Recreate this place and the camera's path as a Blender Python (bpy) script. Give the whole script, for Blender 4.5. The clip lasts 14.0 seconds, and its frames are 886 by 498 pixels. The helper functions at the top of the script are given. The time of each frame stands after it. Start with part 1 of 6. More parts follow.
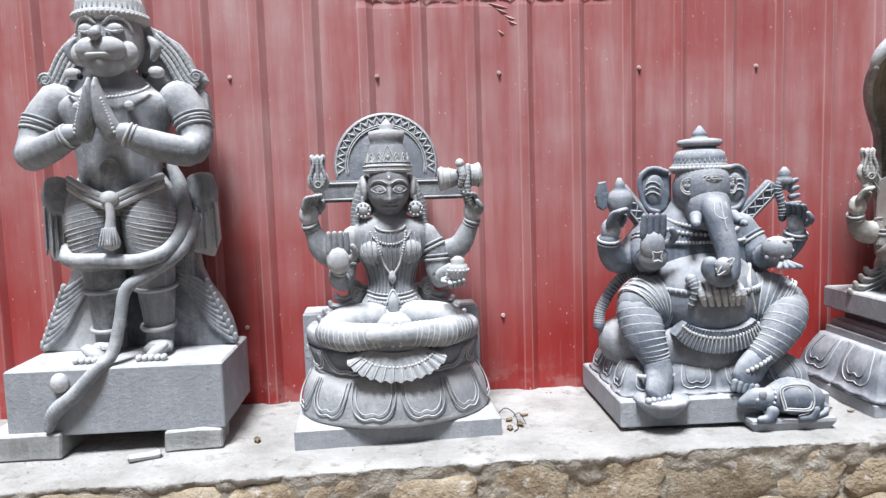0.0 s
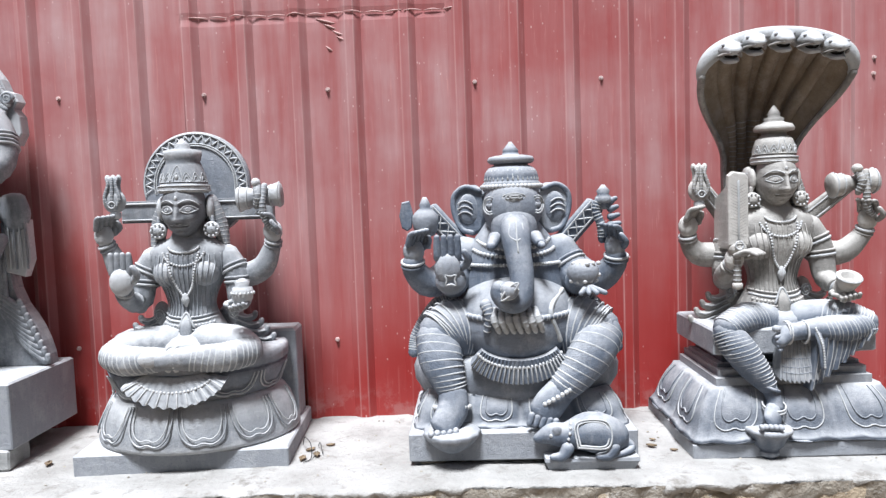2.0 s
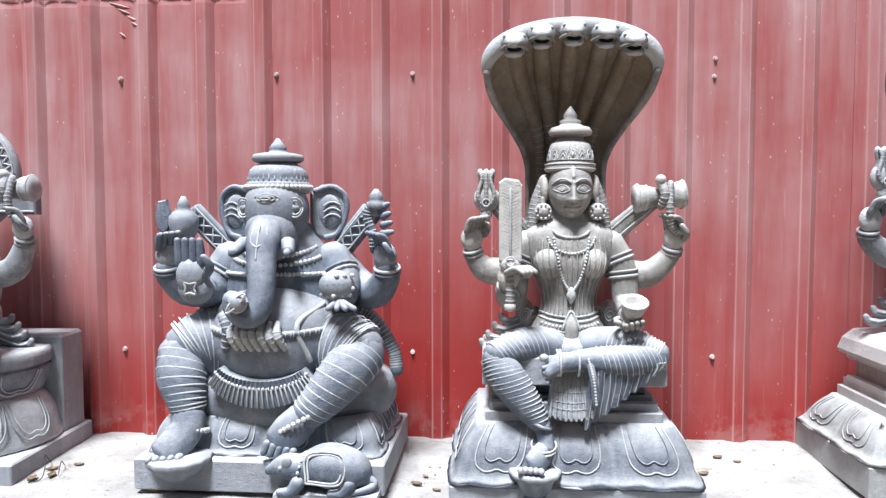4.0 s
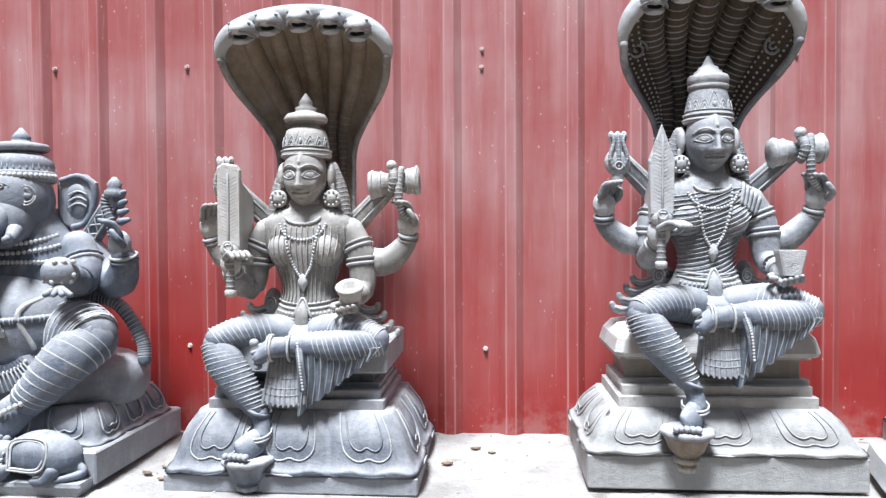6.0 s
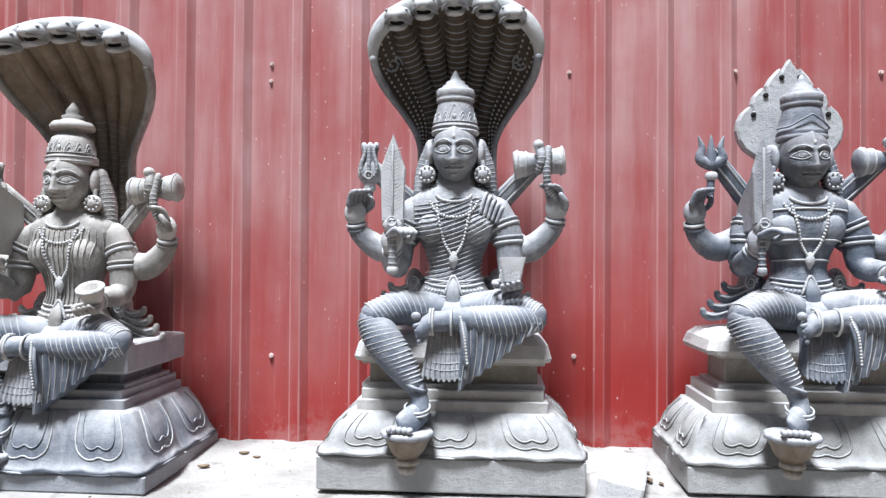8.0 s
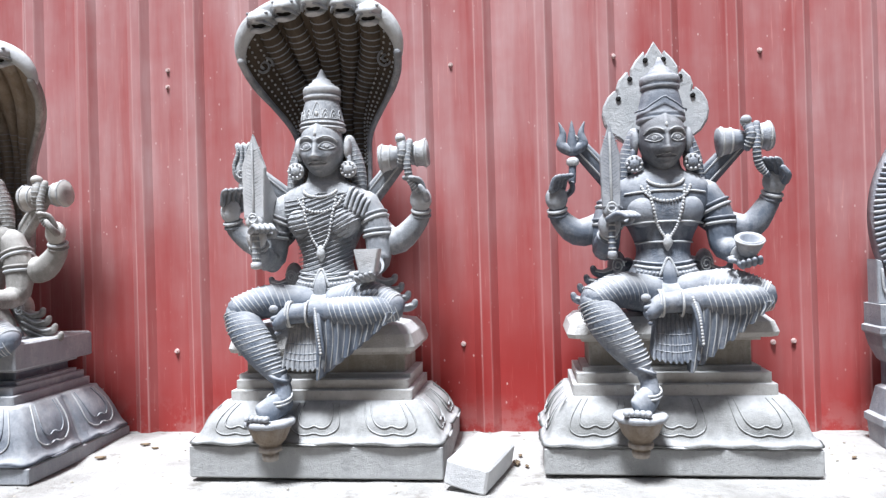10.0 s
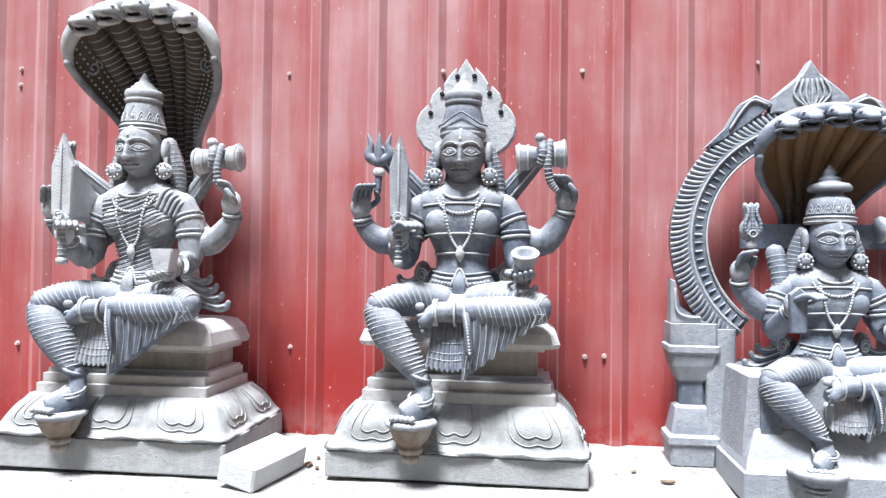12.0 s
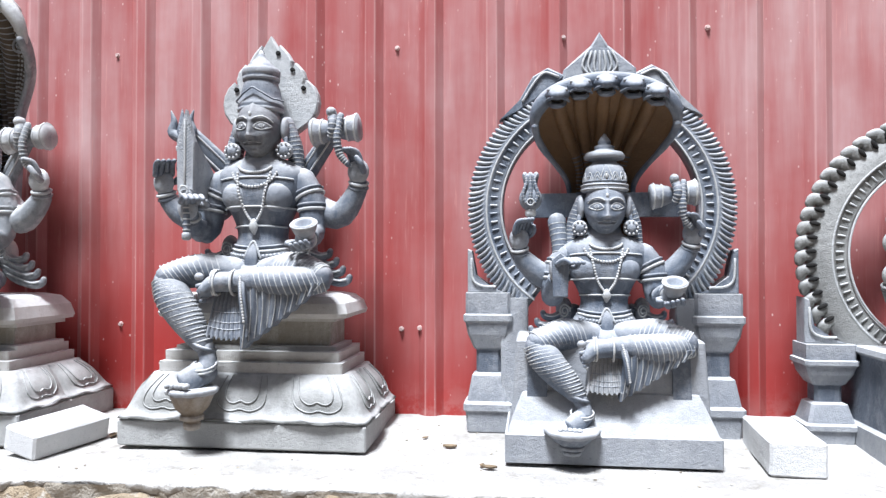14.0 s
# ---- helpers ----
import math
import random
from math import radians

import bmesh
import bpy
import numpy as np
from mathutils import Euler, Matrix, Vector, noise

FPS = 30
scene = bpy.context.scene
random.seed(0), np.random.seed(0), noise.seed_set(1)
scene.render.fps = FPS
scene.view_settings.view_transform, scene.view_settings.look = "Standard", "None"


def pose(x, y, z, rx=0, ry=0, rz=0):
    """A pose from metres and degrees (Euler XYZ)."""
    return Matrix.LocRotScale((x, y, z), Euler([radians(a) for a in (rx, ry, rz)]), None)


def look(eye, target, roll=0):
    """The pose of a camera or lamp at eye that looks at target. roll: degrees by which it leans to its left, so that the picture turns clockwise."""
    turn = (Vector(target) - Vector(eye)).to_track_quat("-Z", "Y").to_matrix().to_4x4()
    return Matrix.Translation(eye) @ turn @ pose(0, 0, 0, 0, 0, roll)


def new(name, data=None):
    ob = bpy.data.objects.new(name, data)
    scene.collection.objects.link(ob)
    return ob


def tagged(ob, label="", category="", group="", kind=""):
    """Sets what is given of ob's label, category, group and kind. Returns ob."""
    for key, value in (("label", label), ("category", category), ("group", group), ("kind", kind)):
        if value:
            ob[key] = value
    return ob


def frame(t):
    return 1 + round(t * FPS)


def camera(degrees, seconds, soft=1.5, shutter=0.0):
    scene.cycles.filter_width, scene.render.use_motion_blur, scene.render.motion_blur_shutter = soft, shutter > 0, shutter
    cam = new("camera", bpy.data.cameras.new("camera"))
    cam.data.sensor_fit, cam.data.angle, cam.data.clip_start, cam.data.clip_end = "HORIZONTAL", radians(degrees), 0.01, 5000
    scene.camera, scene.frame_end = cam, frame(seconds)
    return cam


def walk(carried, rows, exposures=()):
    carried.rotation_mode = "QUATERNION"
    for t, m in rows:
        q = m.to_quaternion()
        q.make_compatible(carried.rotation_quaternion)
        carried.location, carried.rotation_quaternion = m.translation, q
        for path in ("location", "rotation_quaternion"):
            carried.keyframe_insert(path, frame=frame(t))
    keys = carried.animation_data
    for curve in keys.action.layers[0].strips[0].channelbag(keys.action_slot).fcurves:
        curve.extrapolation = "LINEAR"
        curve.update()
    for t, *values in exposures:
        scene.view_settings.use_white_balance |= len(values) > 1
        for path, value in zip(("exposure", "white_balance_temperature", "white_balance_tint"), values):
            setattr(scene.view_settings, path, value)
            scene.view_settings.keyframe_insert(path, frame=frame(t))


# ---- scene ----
cam = camera(63.9, 14.0, 1.35)
PATH = [
    (0, (-0.113, -0.119, 1.621), (0.015, 1.868, 1.428), -1.8),
    (0.5, (0.085, -0.026, 1.608), (0.188, 1.964, 1.442), -2.9),
    (1, (0.287, 0.002, 1.615), (0.366, 1.998, 1.508), -3.7),
    (1.5, (0.527, -0.028, 1.6), (0.569, 1.965, 1.45), -1.2),
    (2, (0.754, -0.044, 1.6), (0.717, 1.951, 1.461), -2.0),
    (2.5, (0.984, 0.026, 1.573), (0.883, 2.023, 1.529), 0.2),
    (2.7, (1.058, 0.064, 1.58), (0.979, 2.061, 1.507), 0.5),
    (4.8, (1.846, 0.271, 1.551), (1.693, 2.262, 1.448), -0.6),
    (5, (1.913, 0.28, 1.554), (1.761, 2.272, 1.453), -0.8),
    (5.5, (2.122, 0.24, 1.525), (1.948, 2.231, 1.439), 1.5),
    (6, (2.334, 0.273, 1.462), (2.195, 2.268, 1.417), -0.3),
    (6.5, (2.493, 0.321, 1.463), (2.378, 2.317, 1.493), -1.0),
    (7, (2.7, 0.286, 1.455), (2.508, 2.276, 1.477), -1.2),
    (7.5, (2.865, 0.235, 1.441), (2.723, 2.23, 1.439), -0.5),
    (8, (3.047, 0.267, 1.402), (2.911, 2.262, 1.435), 0.4),
    (8.5, (3.197, 0.276, 1.406), (3.059, 2.271, 1.421), 0.1),
    (8.7, (3.273, 0.253, 1.394), (3.104, 2.246, 1.409), -0.3),
    (10.8, (3.732, 0.264, 1.398), (3.474, 2.247, 1.394), -1.3),
    (11, (3.809, 0.254, 1.408), (3.542, 2.235, 1.377), 0.4),
    (11.5, (3.99, 0.238, 1.394), (3.789, 2.228, 1.351), -0.1),
    (12, (4.126, 0.281, 1.38), (3.88, 2.265, 1.422), 0.7),
    (12.5, (4.284, 0.327, 1.359), (4.044, 2.312, 1.406), -0.4),
    (13, (4.437, 0.304, 1.344), (4.145, 2.282, 1.409), 0.6),
    (13.5, (4.591, 0.273, 1.325), (4.371, 2.26, 1.351), -0.6),
    (14, (4.725, 0.316, 1.31), (4.478, 2.3, 1.343), -0.0),
]
walk(cam, [(t, look(eye, target, roll)) for t, eye, target, roll in PATH],
     [(0.0, 0.29, 5850, 10), (5.0, 0.57, 5750, 10), (8.5, 0.49, 5750, 10), (11.0, 0.74, 5750, 10), (12.5, 0.89, 5750, 10), (13.0, 0.7, 5750, 10), (13.5, 0.66, 5750, 10), (14.0, 0.72, 5750, 10)])
# world, sun and exposure
world = bpy.data.worlds.new("overcast_sky")
scene.world = world
world.use_nodes = True
wn = world.node_tree.nodes
sky = wn.new("ShaderNodeTexSky")
sky.sky_type, sky.sun_disc = "NISHITA", False
sky.sun_elevation, sky.sun_rotation = radians(66.5), radians(196)
sky.air_density, sky.dust_density, sky.ozone_density = 1.0, 6.0, 0.6
world.node_tree.links.new(sky.outputs["Color"], wn["Background"].inputs["Color"])
wn["Background"].inputs["Strength"].default_value = 0.032
sun = new("sun", bpy.data.lights.new("sun", "SUN"))
sun.data.energy, sun.data.angle, sun.data.color = 6.0, radians(15), (1.0, 0.97, 0.93)
sun.matrix_world = look((-0.8, -2.8, 6.7), (0, 0, 0))


# ---- materials ----
def material(name, rough=0.8, metal=0.0):
    m = bpy.data.materials.new(name)
    m.use_nodes = True
    b = m.node_tree.nodes["Principled BSDF"]
    b.inputs["Roughness"].default_value, b.inputs["Metallic"].default_value = rough, metal
    return m, m.node_tree, b


def node(nt, kind, **sets):
    n = nt.nodes.new(kind)
    for key, value in sets.items():
        n.inputs[key].default_value = value
    return n


def coords(nt, scale=(1, 1, 1)):
    g, mp = nt.nodes.new("ShaderNodeNewGeometry"), nt.nodes.new("ShaderNodeMapping")
    mp.inputs["Scale"].default_value = scale
    nt.links.new(g.outputs["Position"], mp.inputs["Vector"])
    return mp.outputs["Vector"], g


def noise_tex(nt, vec, scale, detail=5, rough=0.6):
    n = node(nt, "ShaderNodeTexNoise", Scale=scale, Detail=detail, Roughness=rough)
    nt.links.new(vec, n.inputs["Vector"])
    return n.outputs["Fac"]


def ramp(nt, fac, stops):
    r = nt.nodes.new("ShaderNodeValToRGB")
    while len(r.color_ramp.elements) < len(stops):
        r.color_ramp.elements.new(0.5)
    for e, (p, c) in zip(r.color_ramp.elements, stops):
        e.position, e.color = p, (*c, 1) if len(c) == 3 else c
    nt.links.new(fac, r.inputs["Fac"])
    return r.outputs["Color"]


def mix(nt, fac, a, b, mode="MIX"):
    m = nt.nodes.new("ShaderNodeMix")
    m.data_type, m.blend_type = "RGBA", mode
    for sock, value in ((m.inputs["Factor"], fac), (m.inputs["A"], a), (m.inputs["B"], b)):
        if isinstance(value, (int, float)):
            sock.default_value = value
        elif isinstance(value, tuple):
            sock.default_value = (*value, 1)
        else:
            nt.links.new(value, sock)
    return m.outputs["Result"]


def calc(nt, op, a, b=0.0, clamp=False):
    m = nt.nodes.new("ShaderNodeMath")
    m.operation, m.use_clamp = op, clamp
    for sock, value in zip(m.inputs, (a, b)):
        if isinstance(value, (int, float)):
            sock.default_value = value
        else:
            nt.links.new(value, sock)
    return m.outputs["Value"]


def bump(nt, bsdf, height, strength=0.4, distance=0.004):
    b = node(nt, "ShaderNodeBump", Strength=strength, Distance=distance)
    nt.links.new(height, b.inputs["Height"])
    nt.links.new(b.outputs["Normal"], bsdf.inputs["Normal"])


def grey(v):
    return (v, v, v)


def stone(name, dark, light, dust=0.6, rough=0.75, speck=0.5, dust_colour=(0.66, 0.665, 0.665)):
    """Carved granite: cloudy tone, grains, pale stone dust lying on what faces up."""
    m, nt, b = material(name, rough)
    vec, g = coords(nt)
    cloud = noise_tex(nt, vec, 7, 6, 0.65)
    base = mix(nt, ramp(nt, cloud, [(0.32, grey(0)), (0.68, grey(1))]), dark, light)
    grain = noise_tex(nt, vec, 380, 2, 0.6)
    base = mix(nt, calc(nt, "MULTIPLY", ramp(nt, grain, [(0.48, grey(0)), (0.72, grey(1))]), speck * 0.3), base, tuple(min(1, c * 1.7) for c in light))
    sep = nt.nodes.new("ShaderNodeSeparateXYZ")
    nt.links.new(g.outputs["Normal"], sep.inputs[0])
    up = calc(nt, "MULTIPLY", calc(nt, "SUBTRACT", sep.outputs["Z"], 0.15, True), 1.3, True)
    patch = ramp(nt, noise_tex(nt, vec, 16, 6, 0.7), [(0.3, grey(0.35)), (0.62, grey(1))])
    smear = ramp(nt, noise_tex(nt, vec, 9, 9, 0.78), [(0.5, grey(0)), (0.62, grey(1))])
    base = mix(nt, calc(nt, "MULTIPLY", smear, 0.3 * dust), base, dust_colour)
    arris = ramp(nt, g.outputs["Pointiness"], [(0.51, grey(0)), (0.57, grey(1))])
    base = mix(nt, calc(nt, "MULTIPLY", arris, 0.55 * dust), base, dust_colour)
    pit = ramp(nt, noise_tex(nt, vec, 120, 3, 0.6), [(0.3, grey(1)), (0.4, grey(0))])
    base = mix(nt, calc(nt, "MULTIPLY", pit, 0.28), base, tuple(c * 0.6 for c in dark))
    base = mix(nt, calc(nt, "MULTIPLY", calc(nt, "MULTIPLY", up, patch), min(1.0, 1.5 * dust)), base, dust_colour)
    streak_vec, _ = coords(nt, (14, 14, 2.5))
    streak = ramp(nt, noise_tex(nt, streak_vec, 3, 4, 0.6), [(0.5, grey(0)), (0.75, grey(1))])
    base = mix(nt, calc(nt, "MULTIPLY", streak, 0.22 * dust), base, dust_colour)
    nt.links.new(base, b.inputs["Base Color"])
    h = calc(nt, "ADD", grain, calc(nt, "MULTIPLY", noise_tex(nt, vec, 60, 4, 0.6), 1.5))
    bump(nt, b, h, 0.6, 0.005)
    return m


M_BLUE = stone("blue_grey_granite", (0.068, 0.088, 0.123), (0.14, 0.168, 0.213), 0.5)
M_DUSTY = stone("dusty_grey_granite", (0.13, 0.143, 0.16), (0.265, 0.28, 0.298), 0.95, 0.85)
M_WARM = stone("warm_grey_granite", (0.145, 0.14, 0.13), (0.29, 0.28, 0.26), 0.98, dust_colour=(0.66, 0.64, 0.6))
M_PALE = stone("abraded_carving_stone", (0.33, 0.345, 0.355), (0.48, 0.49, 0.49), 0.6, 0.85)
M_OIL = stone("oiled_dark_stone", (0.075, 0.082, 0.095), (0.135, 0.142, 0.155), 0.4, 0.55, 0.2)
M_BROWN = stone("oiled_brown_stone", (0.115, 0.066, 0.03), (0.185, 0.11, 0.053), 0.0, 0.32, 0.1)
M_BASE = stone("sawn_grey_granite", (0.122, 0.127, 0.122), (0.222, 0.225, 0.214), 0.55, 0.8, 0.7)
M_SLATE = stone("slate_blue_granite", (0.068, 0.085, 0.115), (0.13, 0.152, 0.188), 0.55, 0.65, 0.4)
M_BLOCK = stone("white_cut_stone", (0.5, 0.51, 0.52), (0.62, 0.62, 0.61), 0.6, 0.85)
# M_HOOD: brown oily stone, toned darker for the shade under a hood
M_HOOD = stone("oily_warm_stone_in_shade", (0.036, 0.026, 0.016), (0.078, 0.058, 0.039), 0.06, 0.75, 0.3)
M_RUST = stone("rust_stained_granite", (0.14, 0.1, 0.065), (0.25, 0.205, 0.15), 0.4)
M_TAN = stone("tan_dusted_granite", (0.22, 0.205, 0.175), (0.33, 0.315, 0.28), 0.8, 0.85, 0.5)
# M_HOLE: near-black fill that paints in the darkness of holes and mouths
M_HOLE = stone("hole_shade_black", (0.006, 0.006, 0.006), (0.014, 0.013, 0.012), 0.0, 1.0, 0.0)
SLOTS = [M_BLUE, M_PALE, M_OIL, M_BROWN, M_BASE, M_SLATE, M_HOLE, M_WARM, M_HOOD, M_DUSTY, M_RUST, M_TAN]
BLUE, PALE, OIL, BROWN, BASE, SLATE, HOLE, WARM, HOOD, DUSTY, RUST, TAN = range(12)


def sheet_paint():
    m, nt, b = material("weathered_red_sheet_paint", 0.42)
    vec, g = coords(nt)
    long_vec, _ = coords(nt, (9, 9, 0.8))
    fine_vec, _ = coords(nt, (70, 70, 3.0))
    red = mix(nt, noise_tex(nt, vec, 2.2, 5, 0.6), (0.24, 0.016, 0.014), (0.33, 0.034, 0.03))
    haze = ramp(nt, noise_tex(nt, long_vec, 1.3, 5, 0.6), [(0.25, grey(0.25)), (0.7, grey(1))])
    patch = ramp(nt, noise_tex(nt, vec, 1.7, 5, 0.6), [(0.35, grey(0.4)), (0.65, grey(1))])
    sep = nt.nodes.new("ShaderNodeSeparateXYZ")
    nt.links.new(g.outputs["Position"], sep.inputs[0])
    # dust thickens with height; sky sheen above and shade below are painted in
    dust_and_skylight = calc(nt, "ADD", calc(nt, "MULTIPLY", calc(nt, "SUBTRACT", sep.outputs["Z"], 1.02), 0.95), calc(nt, "MULTIPLY", noise_tex(nt, vec, 1.1, 4, 0.6), 0.6))
    # less pale round x = 1.15 and x = 3.35
    red_west = calc(nt, "SUBTRACT", 1.0, calc(nt, "ABSOLUTE", calc(nt, "MULTIPLY", calc(nt, "SUBTRACT", sep.outputs["X"], 1.15), 0.8)), True)
    dust_and_skylight = calc(nt, "SUBTRACT", dust_and_skylight, calc(nt, "MULTIPLY", red_west, 0.25))
    red_east = calc(nt, "SUBTRACT", 1.0, calc(nt, "ABSOLUTE", calc(nt, "MULTIPLY", calc(nt, "SUBTRACT", sep.outputs["X"], 3.35), 1.1)), True)
    dust_and_skylight = calc(nt, "SUBTRACT", dust_and_skylight, calc(nt, "MULTIPLY", red_east, 0.22))
    haze = calc(nt, "MULTIPLY", haze, ramp(nt, dust_and_skylight, [(0.1, grey(0.04)), (0.85, grey(1))]))
    dusty = mix(nt, calc(nt, "MULTIPLY", calc(nt, "MULTIPLY", haze, patch), 0.95), red, (0.47, 0.315, 0.31))
    scratch = ramp(nt, noise_tex(nt, fine_vec, 1.6, 3, 0.7), [(0.62, grey(0)), (0.70, grey(1))])
    dusty = mix(nt, calc(nt, "MULTIPLY", calc(nt, "MULTIPLY", scratch, calc(nt, "ADD", haze, 0.25, True)), 0.32), dusty, (0.60, 0.30, 0.27))
    # pale lines on the ribs' edges: wear, and the sheen they catch painted in
    cell = calc(nt, "FRACT", calc(nt, "DIVIDE", calc(nt, "ADD", sep.outputs["X"], 20.705), 0.2005))
    edge = calc(nt, "SUBTRACT", 1.0, calc(nt, "MULTIPLY", calc(nt, "ABSOLUTE", calc(nt, "SUBTRACT", cell, 0.125)), 45.0), True)
    far_edge = calc(nt, "SUBTRACT", 1.0, calc(nt, "MULTIPLY", calc(nt, "ABSOLUTE", calc(nt, "SUBTRACT", cell, 0.285)), 45.0), True)
    edge = calc(nt, "ADD", edge, far_edge, True)
    dulled = ramp(nt, noise_tex(nt, long_vec, 1.1, 5, 0.7), [(0.35, grey(0.1)), (0.65, grey(1))])
    dusty = mix(nt, calc(nt, "MULTIPLY", calc(nt, "MULTIPLY", edge, dulled), 0.55), dusty, (0.62, 0.42, 0.40))
    # pale plaster splashes, most of them near the foot of the sheets
    drop_vec, _ = coords(nt, (1, 1, 0.6))
    vor = node(nt, "ShaderNodeTexVoronoi", Scale=38)
    nt.links.new(drop_vec, vor.inputs["Vector"])
    drops = ramp(nt, vor.outputs["Distance"], [(0.06, grey(1)), (0.12, grey(0))])
    where = ramp(nt, noise_tex(nt, vec, 3.1, 3, 0.6), [(0.47, grey(0)), (0.58, grey(1))])
    dusty = mix(nt, calc(nt, "MULTIPLY", calc(nt, "MULTIPLY", drops, where), 0.75), dusty, (0.62, 0.45, 0.42))
    foot = calc(nt, "MULTIPLY", calc(nt, "SUBTRACT", 0.93, sep.outputs["Z"], True), 9.0, True)
    blot = ramp(nt, noise_tex(nt, vec, 9, 5, 0.7), [(0.48, grey(0)), (0.58, grey(1))])
    dusty = mix(nt, calc(nt, "MULTIPLY", calc(nt, "MULTIPLY", foot, blot), 0.22), dusty, (0.42, 0.34, 0.32))
    nt.links.new(dusty, b.inputs["Base Color"])
    nt.links.new(ramp(nt, haze, [(0.0, grey(0.36)), (1.0, grey(0.62))]), b.inputs["Roughness"])
    b.inputs["Specular IOR Level"].default_value = 0.4
    b.inputs["Sheen Weight"].default_value, b.inputs["Sheen Roughness"].default_value = 0.35, 0.3
    b.inputs["Sheen Tint"].default_value = (0.95, 0.78, 0.75, 1)
    bump(nt, b, noise_tex(nt, long_vec, 2.5, 4, 0.6), 0.1, 0.01)
    return m


def rough_mat(name, a, c, scale=6, rough=0.9, strength=0.6, fine=90, third=None):
    m, nt, b = material(name, rough)
    vec, g = coords(nt)
    col = mix(nt, ramp(nt, noise_tex(nt, vec, scale, 7, 0.68), [(0.35, grey(0)), (0.65, grey(1))]), a, c)
    if third:
        col = mix(nt, ramp(nt, noise_tex(nt, vec, scale * 3.3, 6, 0.7), [(0.55, grey(0)), (0.68, grey(1))]), col, third)
    ob = nt.nodes.new("ShaderNodeObjectInfo")
    tone = ramp(nt, ob.outputs["Random"], [(0, grey(0.75)), (1, grey(1.15))])
    col = mix(nt, 1.0, col, tone, "MULTIPLY")
    nt.links.new(col, b.inputs["Base Color"])
    h = calc(nt, "ADD", noise_tex(nt, vec, fine, 5, 0.7), calc(nt, "MULTIPLY", noise_tex(nt, vec, fine * 0.25, 5, 0.65), 2.0))
    bump(nt, b, h, strength, 0.008)
    return m


M_RED = sheet_paint()
M_SCREW = rough_mat("painted_screw_head", (0.55, 0.38, 0.35), (0.72, 0.58, 0.55), 60, 0.5, 0.1)
M_SCUFF = rough_mat("scuffed_bare_paint", (0.55, 0.30, 0.28), (0.68, 0.46, 0.43), 30, 0.6, 0.2)
M_CONC = rough_mat("dusty_cement_render", (0.34, 0.33, 0.31), (0.54, 0.53, 0.51), 4, 0.92, 0.7, 70, (0.27, 0.255, 0.23))
M_RUBBLE = rough_mat("brown_rubble_stone", (0.2, 0.15, 0.095), (0.4, 0.335, 0.24), 9, 0.95, 1.0, 60, (0.47, 0.44, 0.39))
M_MORTAR = rough_mat("grey_lime_mortar", (0.3, 0.26, 0.205), (0.46, 0.43, 0.37), 10, 0.95, 1.0, 70, (0.55, 0.53, 0.49))
M_EARTH = rough_mat("trodden_earth", (0.20, 0.16, 0.12), (0.32, 0.27, 0.21), 2, 0.95, 0.8, 30)
M_UNSEEN = rough_mat("grey_wall_render", (0.2, 0.195, 0.185), (0.3, 0.295, 0.28), 2.5, 0.9, 0.5, 40)
M_LEAF = rough_mat("dry_leaf", (0.14, 0.10, 0.06), (0.3, 0.23, 0.15), 30, 0.85, 0.3)
M_WIRE = rough_mat("black_wire_sheath", (0.02, 0.02, 0.02), (0.04, 0.04, 0.04), 30, 0.5, 0.1)


# ---- mesh kit ----
def V3(p):
    return Vector(p)


def smooth_path(pts, n):
    """Catmull-Rom through pts (tuples of any length), n samples."""
    p = np.array(pts, float)
    if len(p) == 2:
        return p[0] + np.linspace(0, 1, n)[:, None] * (p[1] - p[0])
    q = np.vstack([2 * p[0] - p[1], p, 2 * p[-1] - p[-2]])
    out = []
    for s in np.linspace(0, len(p) - 1 - 1e-9, n):
        i, f = int(s), s - int(s)
        a, b, c, d = q[i], q[i + 1], q[i + 2], q[i + 3]
        out.append(0.5 * (2 * b + (c - a) * f + (2 * a - 5 * b + 4 * c - d) * f * f + (3 * b - a - 3 * c + d) * f ** 3))
    return np.array(out)


